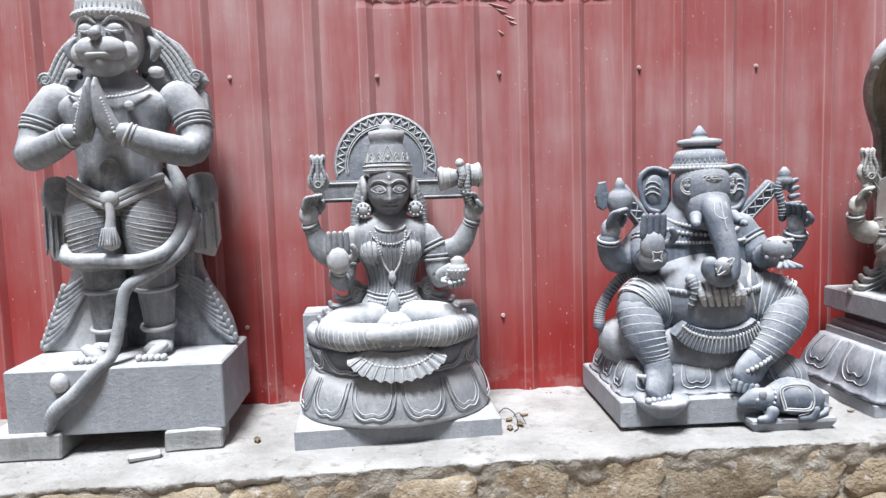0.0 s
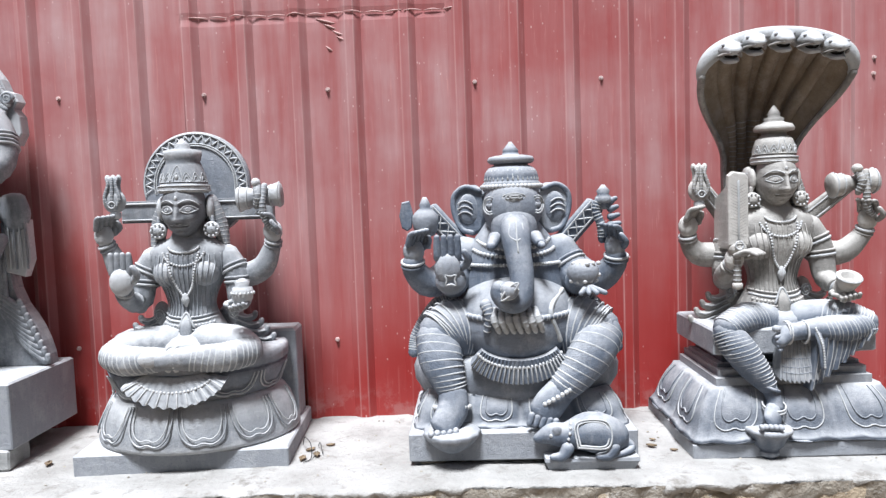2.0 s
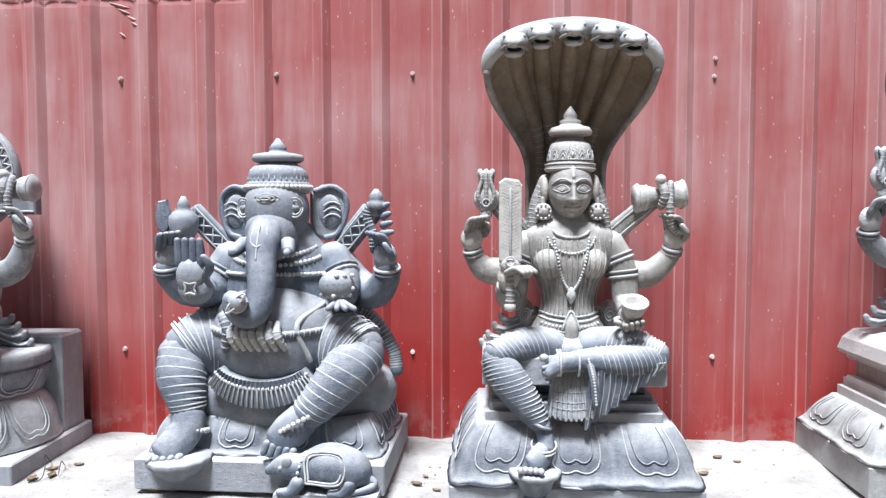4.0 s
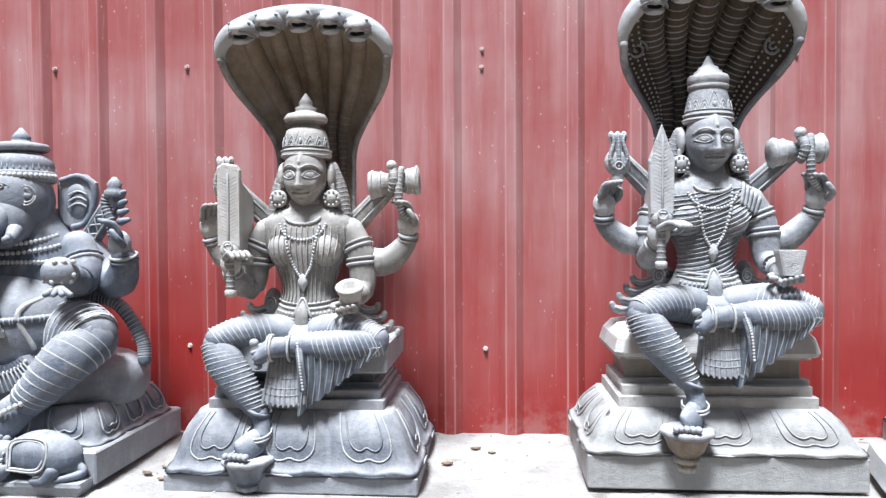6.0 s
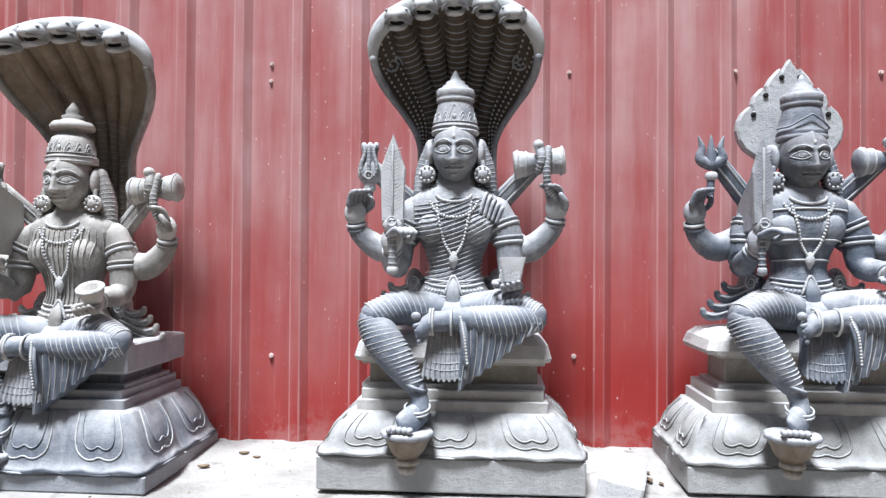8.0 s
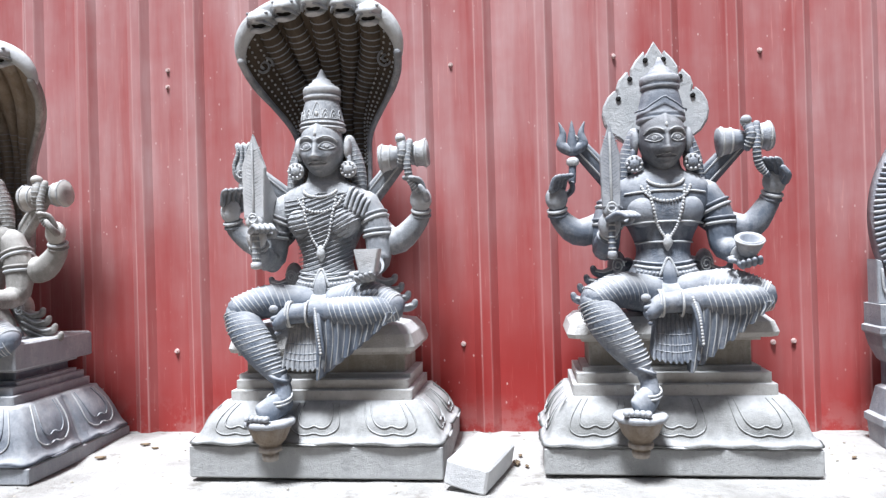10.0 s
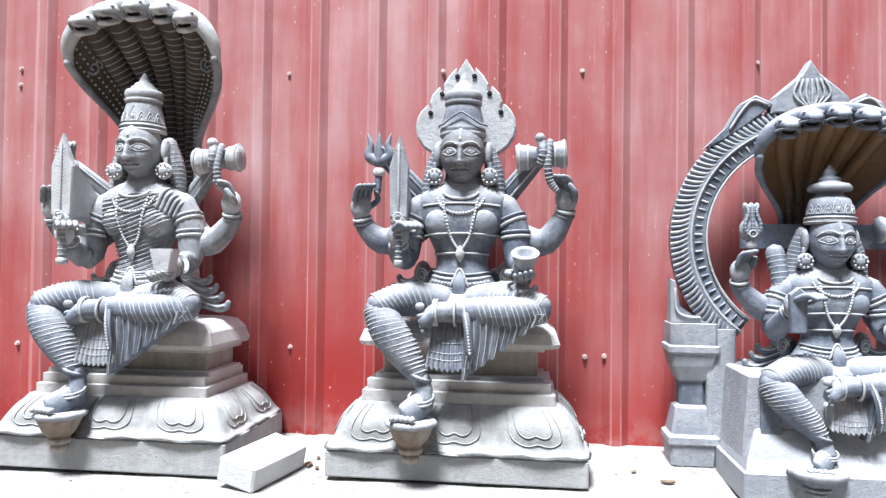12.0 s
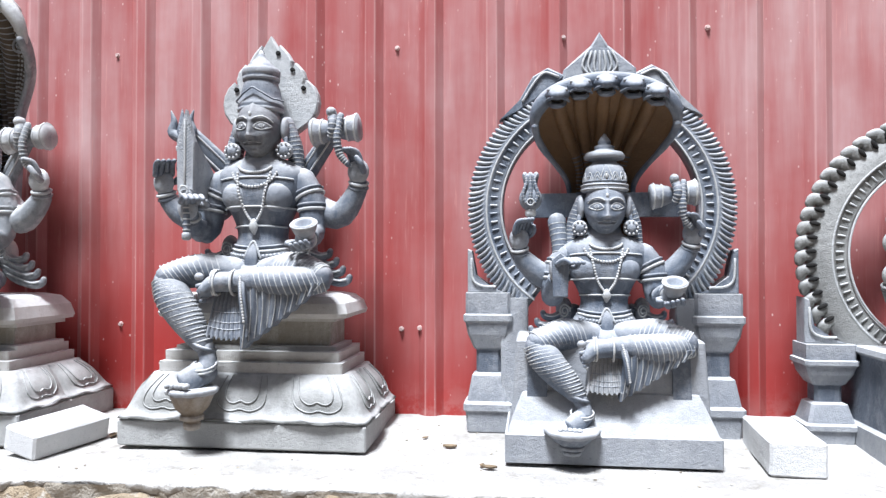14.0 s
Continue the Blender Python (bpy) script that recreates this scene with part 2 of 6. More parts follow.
class Body:
    """Gathers the surfaces of one mesh."""

    def __init__(self):
        self.v, self.f, self.m, self.s = [], [], [], []

    def rows(self, rows, mat, ring=True, smooth=True, cap=False):
        """Skins rows of equal length."""
        b, n = len(self.v), len(rows[0])
        for r in rows:
            self.v.extend(tuple(p) for p in r)
        for i in range(len(rows) - 1):
            for j in range(n if ring else n - 1):
                k = (j + 1) % n
                self.face((b + i * n + j, b + i * n + k, b + (i + 1) * n + k, b + (i + 1) * n + j), mat, smooth)
        if cap:
            self.face(tuple(b + j for j in reversed(range(n))), mat, False)
            self.face(tuple(b + (len(rows) - 1) * n + j for j in range(n)), mat, False)

    def face(self, idx, mat, smooth):
        self.f.append(idx), self.m.append(mat), self.s.append(smooth)

    def ball(self, c, r, mat=BLUE, nu=14, nv=9, turn=(0, 0, 0)):
        r = (r, r, r) if isinstance(r, (int, float)) else r
        e = Euler([radians(a) for a in turn]).to_matrix()
        rows = []
        for i in range(nv + 1):
            t = math.pi * (0.02 + 0.96 * i / nv)
            rows.append([V3(c) + e @ V3((r[0] * math.sin(t) * math.cos(2 * math.pi * j / nu), r[1] * math.sin(t) * math.sin(2 * math.pi * j / nu), -r[2] * math.cos(t))) for j in range(nu)])
        self.rows(rows, mat, cap=True)

    def frames(self, pts, radii, n, ref=(0, 1, 0)):
        p = smooth_path(pts, n)
        rr = smooth_path([(r, r) if isinstance(r, (int, float)) else r for r in radii], n)
        t = np.gradient(p, axis=0)
        t /= np.linalg.norm(t, axis=1)[:, None] + 1e-12
        ref = np.array(ref, float)
        out = []
        for i in range(n):
            bv = ref - t[i] * ref.dot(t[i])
            if np.linalg.norm(bv) < 0.15:
                alt = np.array((0.0, 0.0, 1.0))
                bv = alt - t[i] * alt.dot(t[i])
            bv /= np.linalg.norm(bv)
            out.append((p[i], np.cross(t[i], bv), bv, t[i], np.maximum(rr[i], 1e-4)))
        return out

    def tube(self, pts, radii, mat=BLUE, seg=14, n=None, ref=(0, 1, 0), rings=0, ring_mat=PALE, ring_r=0.0035, tilt=0.0, span=(0.04, 0.96), close=True):
        if isinstance(radii, (int, float)):
            radii = [radii] * len(pts)
        n = n or max(6, 5 * (len(pts) - 1) + 1)
        fr = self.frames(pts, radii, n, ref)
        ang = [2 * math.pi * j / seg for j in range(seg)]

        def ring(f, k=1.0, off=0.0, tl=0.0):
            p, a, b, t, r = f
            return [p + a * r[0] * k * math.cos(q) + b * r[1] * k * math.sin(q) + t * (off + tl * r[0] * math.cos(q)) for q in ang]
        rows = [ring(f) for f in fr]
        if close:
            r0, r1 = min(fr[0][4]), min(fr[-1][4])
            rows = [ring(fr[0], 0.15, -0.75 * r0), ring(fr[0], 0.7, -0.5 * r0)] + rows + [ring(fr[-1], 0.7, 0.5 * r1), ring(fr[-1], 0.15, 0.75 * r1)]
        self.rows(rows, mat, cap=True)
        if rings:
            fine = self.frames(pts, radii, 60, ref)
            for i in range(rings):
                f = fine[int(59 * (span[0] + (span[1] - span[0]) * (i + 0.5) / rings))]
                base = max(f[4])
                g = 1 + 0.7 * ring_r / base
                self.rows([ring(f, 1 - 0.3 * ring_r / base, -ring_r, tilt), ring(f, g, 0, tilt), ring(f, 1 - 0.3 * ring_r / base, ring_r, tilt)], ring_mat)

    def cord(self, pts, r=0.004, mat=PALE, n=None, seg=5):
        self.tube(pts, r, mat, seg, n or max(4, 4 * (len(pts) - 1) + 1))

    def beads(self, pts, r=0.006, mat=PALE, count=12):
        for p in smooth_path(pts, count):
            self.ball(tuple(p), r, mat, 6, 4)

    def lathe(self, c, prof, mat=BLUE, seg=24, sx=1.0, sy=1.0, axis=(0, 0, 1), ripple=0, amp=0.0, smooth=True):
        """Turned profile of (radius, height) about an axis."""
        q = Vector((0, 0, 1)).rotation_difference(Vector(axis)).to_matrix()
        rows = []
        for r, h in prof:
            rows.append([V3(c) + q @ V3((sx * r * (1 + amp * abs(math.cos(ripple * math.pi * j / seg))) * math.cos(2 * math.pi * j / seg), sy * r * (1 + amp * abs(math.cos(ripple * math.pi * j / seg))) * math.sin(2 * math.pi * j / seg), h)) for j in range(seg)])
        self.rows(rows, mat, smooth=smooth, cap=True)

    def block(self, c, levels, mat=BASE, yaw=0.0, edge=0.004):
        """Stacked rectangular mouldings: (z, half x, half y) from bottom to top, with worn arrises."""
        e = Euler((0, 0, radians(yaw))).to_matrix()
        rows = []
        for z, hx, hy in levels:
            k = min(edge, hx * 0.3, hy * 0.3)
            ring = [(-hx + k, -hy), (hx - k, -hy), (hx, -hy + k), (hx, hy - k), (hx - k, hy), (-hx + k, hy), (-hx, hy - k), (-hx, -hy + k)]
            rows.append([V3(c) + e @ V3((x, y, z)) for x, y in ring])
        self.rows(rows, mat, smooth=False, cap=True)

    def plate(self, outline, y0, y1, mat=BLUE, at=(0, 0, 0), edge=0.004, turn=(0, 0, 0)):
        """An upright slab cut to an outline in x and z, from depth y0 to y1, with softened edges."""
        e = Euler([radians(a) for a in turn]).to_matrix()
        o = np.array(outline, float)
        c = o.mean(axis=0)
        d = o - c
        inner = c + d * (1 - edge / (np.linalg.norm(d, axis=1)[:, None] + 1e-9))
        rows = [[V3(at) + e @ V3((p[0], y, p[1])) for p in q] for q, y in ((inner, y0), (o, y0 + edge), (o, y1 - edge), (inner, y1))]
        self.rows(rows, mat, smooth=False, cap=True)

    def sheet(self, fn, nu, nv, mat, thick=None, smooth=True):
        """A surface fn(u, v), u and v from 0 to 1; thick is the offset of its back."""
        rows = [[V3(fn(i / nu, j / nv)) for i in range(nu + 1)] for j in range(nv + 1)]
        self.rows(rows, mat, ring=False, smooth=smooth)
        if thick is not None:
            back = [[p + V3(thick) for p in r] for r in rows]
            self.rows(list(reversed(back)), mat, ring=False, smooth=smooth)
            rim = rows[0] + [r[-1] for r in rows[1:]] + list(reversed(rows[-1][:-1])) + [r[0] for r in reversed(rows[1:-1])]
            brim = back[0] + [r[-1] for r in back[1:]] + list(reversed(back[-1][:-1])) + [r[0] for r in reversed(back[1:-1])]
            self.rows([brim, rim], mat, smooth=False)

    def hand(self, p, fingers, palm, size=1.0, mat=BLUE, curl=0.5):
        """A carved hand: palm, four fingers and a thumb."""
        d, nrm = Vector(fingers).normalized(), Vector(palm).normalized()
        side = d.cross(nrm).normalized()
        p = V3(p)
        self.ball(p, (0.026 * size, 0.018 * size, 0.03 * size), mat, 10, 7)
        for i in range(4):
            o = p + side * (i - 1.5) * 0.0125 * size + d * 0.018 * size
            a = o + d * 0.026 * size + nrm * 0.012 * curl * size
            b = a + d * 0.016 * (1 - curl) * size + nrm * 0.03 * curl * size
            self.tube([o, a, b], [0.0075 * size, 0.007 * size, 0.0055 * size], mat, 7, 7)
        o = p + side * 0.024 * size
        self.tube([o, o + side * 0.014 * size + d * 0.015 * size + nrm * 0.012 * size, o + side * 0.006 * size + d * 0.032 * size + nrm * 0.018 * size], [0.008 * size, 0.0075 * size, 0.006 * size], mat, 7, 7)

    def object(self, name, slots=None, at=None):
        me = bpy.data.meshes.new(name)
        me.from_pydata(self.v, [], self.f)
        for s in slots or SLOTS:
            me.materials.append(s)
        me.polygons.foreach_set("material_index", self.m)
        me.polygons.foreach_set("use_smooth", self.s)
        me.update()
        ob = new(name, me)
        if at is not None:
            ob.matrix_world = at
        return ob

# ---- statues ----
# A statue stands in its own space: x to the right as one faces it, y away from the viewer, z up from the lap's top.
def face_relief(px, pz):
    """How far the carved face stands out from the plain egg of the head, at unit size."""
    def swell(x0, z0, sx, sz):
        return math.exp(-(((px - x0) / sx) ** 2 + ((pz - z0) / sz) ** 2))
    a = abs(px)
    d = -0.012 * math.exp(-(((a - 0.03) / 0.022) ** 2 + ((pz - 0.0005) / 0.014) ** 2))
    d += 0.0125 * math.exp(-(((a - 0.03) / 0.017) ** 2 + ((pz + 0.002) / 0.009) ** 2))
    arch = 0.021 - 9.0 * (a - 0.032) ** 2
    d += 0.005 * math.exp(-(((pz - arch) / 0.005) ** 2)) * (0.006 < a < 0.06)
    if pz > -0.044:
        run = min(1.0, max(0.0, (0.022 - pz) / 0.055))
        d += (0.005 + 0.021 * run) * math.exp(-((px / (0.006 + 0.0035 * run)) ** 2)) * min(1.0, (pz + 0.044) / 0.008)
    d += 0.010 * math.exp(-(((a - 0.0115) / 0.006) ** 2 + ((pz + 0.034) / 0.006) ** 2))
    d += 0.011 * swell(0, -0.0525, 0.023, 0.011)
    d -= 0.009 * math.exp(-(((pz + 0.0535 - 4.5 * px * px) / 0.0024) ** 2)) * (a < 0.025)
    d -= 0.005 * swell(0, -0.0665, 0.014, 0.004)
    d += 0.011 * swell(0, -0.077, 0.017, 0.01)
    d += 0.008 * math.exp(-(((a - 0.042) / 0.02) ** 2 + ((pz + 0.034) / 0.022) ** 2))
    return d


def head(b, c, k=1.0, skin=BLUE, crown=BLUE, style="tall", wide=1.0, plain=False):
    """Face, ears, ear-rings and a tiered crown."""
    x, y, z = c
    ux, uy, uz = 0.0655 * wide, 0.076, 0.089
    rx, ry = ux * k, uy * k

    def jaw(pz):
        return 1.0 - 0.22 * max(0.0, -pz / uz) ** 2.0

    def skull(px, pz, lift=0.0):
        q = max(0.0, 1 - (px / (ux * jaw(pz))) ** 2 - (pz / uz) ** 2)
        return -uy * math.sqrt(q) - (face_relief(px / wide, pz) * min(1.0, q * 2.2)) - lift

    def on(px, pz, lift=0.0006):
        px, pz = px / k, pz / k
        return (x + px * k, y + skull(px, pz, lift) * k, z + pz * k)
    rows = []
    for i in range(65):
        t = math.pi * (0.015 + 0.97 * i / 64)
        pz, w = -uz * math.cos(t), math.sin(t)
        ring = []
        for j in range(88):
            # closer columns over the face
            a = 2 * math.pi * j / 88
            a += 0.42 * math.sin(a)
            px = w * ux * jaw(pz) * math.sin(a)
            py = -uy * w * math.cos(a)
            if math.cos(a) > 0:
                q = (w * math.cos(a)) ** 2
                py -= face_relief(px / wide, pz) * min(1.0, q * 2.2)
            ring.append((x + px * k, y + py * k, z + pz * k))
        rows.append(ring)
    b.rows(rows, skin, cap=True)
    for s in (-1, 1):
        for pts, r in ((((0.008, 0.016), (0.02, 0.023), (0.034, 0.025), (0.047, 0.02), (0.056, 0.011)), 0.0021), (((0.01, -0.006), (0.019, 0.005), (0.031, 0.009), (0.043, 0.005), (0.054, -0.003)), 0.0021), (((0.01, -0.006), (0.021, -0.0115), (0.032, -0.013), (0.044, -0.009), (0.054, -0.003)), 0.0016)):
            b.cord([on(s * a * k * wide, h * k) for a, h in pts], r * k, PALE, 18)
        b.cord([on(s * 0.032 * k * wide + 0.0055 * k * math.cos(a), -0.002 * k + 0.0055 * k * math.sin(a)) for a in np.linspace(0, 6.28, 9)], 0.0009 * k, PALE, 16)
        # ear, drop and disc ear-ring
        b.ball((x + s * 0.074 * k * wide, y + 0.012 * k, z + 0.0), (0.013 * k, 0.022 * k, 0.036 * k), crown, 12, 9)
        b.cord([(x + s * (0.082 - 0.006 * abs(math.cos(a))) * k * wide, y + (0.01 - 0.014 * math.cos(a)) * k, z + 0.026 * k * math.sin(a)) for a in np.linspace(-1.2, 4.0, 9)], 0.003 * k, PALE, 18)
        b.tube([(x + s * 0.079 * k * wide, y + 0.004 * k, z - 0.026 * k), (x + s * 0.082 * k * wide, y, z - 0.045 * k)], 0.007 * k, crown, 8, 5)
        b.lathe((x + s * 0.08 * k * wide, y - 0.007, z - 0.066 * k), [(0.004, -0.016 * k), (0.02 * k, -0.014 * k), (0.025 * k, -0.004), (0.025 * k, 0.004), (0.015 * k, 0.007), (0.012 * k, 0.012 * k), (0.003, 0.014 * k)], crown, 18, axis=(0, -1, 0))
        b.beads([(x + s * 0.08 * k * wide + 0.02 * k * math.cos(a), y - 0.014 - 0.004 * k, z - 0.066 * k + 0.02 * k * math.sin(a)) for a in np.linspace(0, 6.28, 11)], 0.004 * k, PALE, 11)
        # locks falling to the shoulder
        b.tube([(x + s * 0.07 * k * wide, y + 0.04, z + 0.03 * k), (x + s * 0.092 * k * wide, y + 0.045, z - 0.05 * k), (x + s * 0.105 * k, y + 0.04, z - 0.125 * k)], [(0.018, 0.03), (0.026, 0.032), (0.02, 0.024)], crown, 10, rings=11, ring_r=0.002)
    for s, h0 in ((1, -0.0485), (-1, -0.0485)):
        b.cord([on(s * a * k, h * k) for a, h in ((0.001, h0), (0.008, h0 + 0.0025), (0.018, h0 - 0.001), (0.026, h0 - 0.001))], 0.0008 * k, PALE, 8)
    b.ball(on(0, 0.032 * k), (0.0045 * k, 0.004 * k, 0.007 * k), PALE, 8, 6)
    # crown
    t = z + 0.052 * k
    bw = 0.0705 * k * wide
    tiers = {
        "tall": [(bw * 0.9, -0.004), (bw * 0.97, 0.0), (bw * 0.97, 0.008), (bw * 0.93, 0.01), (bw * 0.95, 0.014), (bw * 0.95, 0.022), (bw * 0.91, 0.025), (bw * 0.84, 0.055), (bw * 0.72, 0.09), (bw * 0.7, 0.094),
                 (bw * 0.77, 0.097), (bw * 0.79, 0.106), (bw * 0.74, 0.109), (bw * 0.79, 0.113), (bw * 0.8, 0.128), (bw * 0.74, 0.136), (bw * 0.55, 0.14), (bw * 0.54, 0.148), (bw * 0.42, 0.151), (bw * 0.38, 0.161), (bw * 0.24, 0.166), (bw * 0.16, 0.18), (bw * 0.04, 0.196)],
        "dome": [(bw * 0.96, -0.004), (bw * 1.05, 0.0), (bw * 1.05, 0.018), (bw * 0.97, 0.02), (bw * 0.95, 0.05), (bw * 0.82, 0.08), (bw * 0.55, 0.095), (bw * 0.55, 0.104), (bw * 0.88, 0.108), (bw * 0.92, 0.118), (bw * 0.8, 0.13), (bw * 0.5, 0.136),
                 (bw * 0.42, 0.142), (bw * 0.46, 0.15), (bw * 0.26, 0.158), (bw * 0.3, 0.166), (bw * 0.2, 0.178), (bw * 0.04, 0.195)],
        "drum": [(bw * 1.0, -0.004), (bw * 1.07, 0.0), (bw * 1.07, 0.018), (bw * 1.0, 0.02), (bw * 0.93, 0.05), (bw * 0.76, 0.085), (bw * 0.7, 0.096), (bw * 0.74, 0.104), (bw * 0.78, 0.116), (bw * 0.78, 0.132), (bw * 0.3, 0.14),
                 (bw * 0.34, 0.15), (bw * 0.2, 0.158), (bw * 0.04, 0.172)],
    }[style]
    b.lathe((x, y + 0.012 * k, t), [(r, h * k * 0.95) for r, h in tiers], crown, 32)
    if plain:
        # smooth pointed front plate on a bare crown
        b.cord([(x + bw * math.sin(a), y + 0.012 * k - bw * math.cos(a), t + (0.03 + 0.03 * max(0, 1 - abs(a) / 0.8)) * k) for a in np.linspace(-1.5, 1.5, 15)], 0.0028 * k, crown, 40)
        return

    def on_crown(a, h, lift=0.001):
        r = np.interp(h, [q[1] for q in tiers], [q[0] for q in tiers]) + lift
        return (x + r * math.sin(a), y + 0.012 * k - r * math.cos(a), t + h * k * 0.95)
    for h in (0.004, 0.018, 0.03):
        b.cord([on_crown(a, h) for a in np.linspace(-1.7, 1.7, 21)], 0.0016 * k, PALE if h < 0.02 else crown, 40)
    for i in range(-3, 4):
        # pointed leaves in low relief round the crown, the front one largest
        c0, w, top_h = i * 0.42, 0.19 if i else 0.27, 0.062 if i else 0.085
        for f in (1.0, 0.55):
            b.cord([on_crown(c0 + w * f * q, 0.032 + (top_h - 0.034) * f * g) for q, g in ((-1, 0), (-0.8, 0.4), (0, 1), (0.8, 0.4), (1, 0))], 0.0014 * k, PALE, 16)
    b.ball(on_crown(0, 0.045), (0.005 * k, 0.004 * k, 0.008 * k), PALE, 8, 6)


def drum_with_snake(b, c, k=1.0, mat=BLUE):
    x, y, z = c
    b.lathe((x, y, z), [(0.004, -0.066 * k), (0.034 * k, -0.066 * k), (0.037 * k, -0.06 * k), (0.031 * k, -0.03 * k), (0.021 * k, 0), (0.031 * k, 0.03 * k), (0.037 * k, 0.06 * k), (0.034 * k, 0.066 * k), (0.004, 0.064 * k)], mat, 20, axis=(1, 0, 0.09))
    for s in (-0.058, -0.035, 0.035, 0.058):
        r = (0.037 if abs(s) > 0.05 else 0.032) * k
        b.cord([(x + s * k, y + r * math.cos(a), z + 0.09 * s * k + r * math.sin(a)) for a in np.linspace(0, 2 * math.pi, 14)], 0.003 * k, PALE, 20)
    b.ball((x - 0.004, y - 0.03 * k, z + 0.042 * k), (0.014 * k, 0.02 * k, 0.014 * k), mat, 10, 7)
    b.tube([(x - 0.004, y - 0.022 * k, z + 0.045 * k), (x + 0.004, y - 0.045 * k, z + 0.005 * k), (x - 0.004, y - 0.035 * k, z - 0.03 * k)], [0.012 * k, 0.012 * k, 0.009 * k], mat, 9, 12, rings=7, ring_r=0.0025)
    b.tube([(x + 0.022 * k, y - 0.03 * k, z + 0.034 * k), (x + 0.016 * k, y - 0.045 * k, z - 0.02 * k), (x + 0.022 * k, y - 0.04 * k, z - 0.07 * k), (x + 0.045 * k, y - 0.035 * k, z - 0.1 * k)], [0.009 * k, 0.01 * k, 0.01 * k, 0.007 * k], mat, 9, 18, rings=14, ring_r=0.0025)


def flame_trident(b, c, k=1.0, mat=BLUE, open_prongs=False):
    """Three close prongs on a round boss."""
    x, y, z = c
    if open_prongs:
        for s in (-1, 1):
            b.tube([(x, y, z - 0.03 * k), (x + s * 0.03 * k, y, z - 0.012 * k), (x + s * 0.026 * k, y, z + 0.022 * k), (x + s * 0.036 * k, y, z + 0.055 * k)], [0.016 * k, 0.016 * k, 0.01 * k, 0.002 * k], mat, 9, 14)
        b.tube([(x, y, z - 0.03 * k), (x, y, z + 0.01 * k), (x, y, z + 0.058 * k)], [0.018 * k, 0.013 * k, 0.002 * k], mat, 9, 10)
    else:
        b.ball((x, y, z - 0.014 * k), (0.037 * k, 0.022, 0.04 * k), mat, 18, 12)
        b.tube([(x, y, z), (x, y, z + 0.03 * k), (x, y, z + 0.06 * k)], [(0.03 * k, 0.018), (0.022 * k, 0.015), (0.027 * k, 0.012)], mat, 14, 9)
        for s in (-1, 0, 1):
            b.tube([(x + s * 0.012 * k, y - 0.02, z - 0.035 * k), (x + s * 0.024 * k, y - 0.02, z - 0.002 * k), (x + s * 0.013 * k, y - 0.016, z + 0.04 * k), (x + s * 0.02 * k, y - 0.012, z + 0.064 * k)], [0.004, 0.006, 0.005, 0.003], mat, 7, 12, rings=9, ring_r=0.0016)
            b.ball((x + s * 0.018 * k, y, z + 0.062 * k), (0.009 * k, 0.01, 0.012 * k), mat, 8, 6)
        b.cord([(x + 0.011 * math.cos(a), y - 0.025, z - 0.026 * k + 0.011 * math.sin(a)) for a in np.linspace(0, 6.28, 10)], 0.0026, PALE, 12)
    b.lathe((x, y, z - 0.06 * k), [(0.012 * k, -0.012), (0.018 * k, -0.006), (0.018 * k, 0.006), (0.012 * k, 0.012)], PALE, 12)
    b.tube([(x, y, z - 0.06 * k), (x - 0.004, y - 0.004, z - 0.12 * k)], 0.011 * k, mat, 9, 5)


def sword(b, base, top, k=1.0, mat=BLUE, square=False):
    """Short ridged blade with guard and grip."""
    x, y, z = base
    L = top - z
    g = z + L * 0.34
    w = 0.031 * k
    if square:
        blade = [(-w, g), (-w * 1.02, top - 0.012), (-w * 0.5, top), (w * 0.7, top - 0.006), (w * 1.02, top - 0.02), (w, g)]
    else:
        blade = [(-w * 0.95, g), (-w * 1.1, g + L * 0.4), (0, top), (w * 1.1, g + L * 0.4), (w * 0.95, g)]
    b.plate([(px, pz - z) for px, pz in blade], -0.011, 0.011, mat, base, 0.005)
    b.cord([(x, y - 0.013, g + 0.02), (x, y - 0.013, top - 0.03)], 0.0035, PALE, 4)
    for i in range(17):
        h = g + 0.03 + (top - g - 0.08) * i / 16
        for s in (-1, 1):
            b.cord([(x, y - 0.011, h), (x + s * w * 0.75, y - 0.0105, h + 0.012)], 0.001, mat, 2, 4)
    depth = -y + 0.01
    back = g + (top - g) * (0.62 if square else 0.25)
    b.plate([(0.004, g - 0.01 - z), (0.004, top - z - (0.015 if square else 0.05)), (depth, back - z), (depth, g - z - 0.02)], -0.008, 0.008, mat, base, 0.004, (0, 0, 90))
    b.lathe((x, y, g - 0.012), [(0.01 * k, -0.016), (0.022 * k, -0.01), (0.03 * k, 0.002), (0.028 * k, 0.016), (0.018 * k, 0.022)], mat, 14, sy=0.6)
    b.cord([(x + 0.012 * math.cos(a), y - 0.019, g + 0.002 + 0.013 * math.sin(a)) for a in np.linspace(0, 6.28, 10)], 0.003, PALE, 12)
    b.tube([(x, y, g - 0.02), (x, y, z)], [0.011 * k, 0.012 * k], mat, 10, 6, rings=6, ring_r=0.003)
    b.lathe((x, y, z - 0.008), [(0.006, -0.01), (0.016 * k, -0.006), (0.016 * k, 0.008), (0.01, 0.012)], mat, 12)


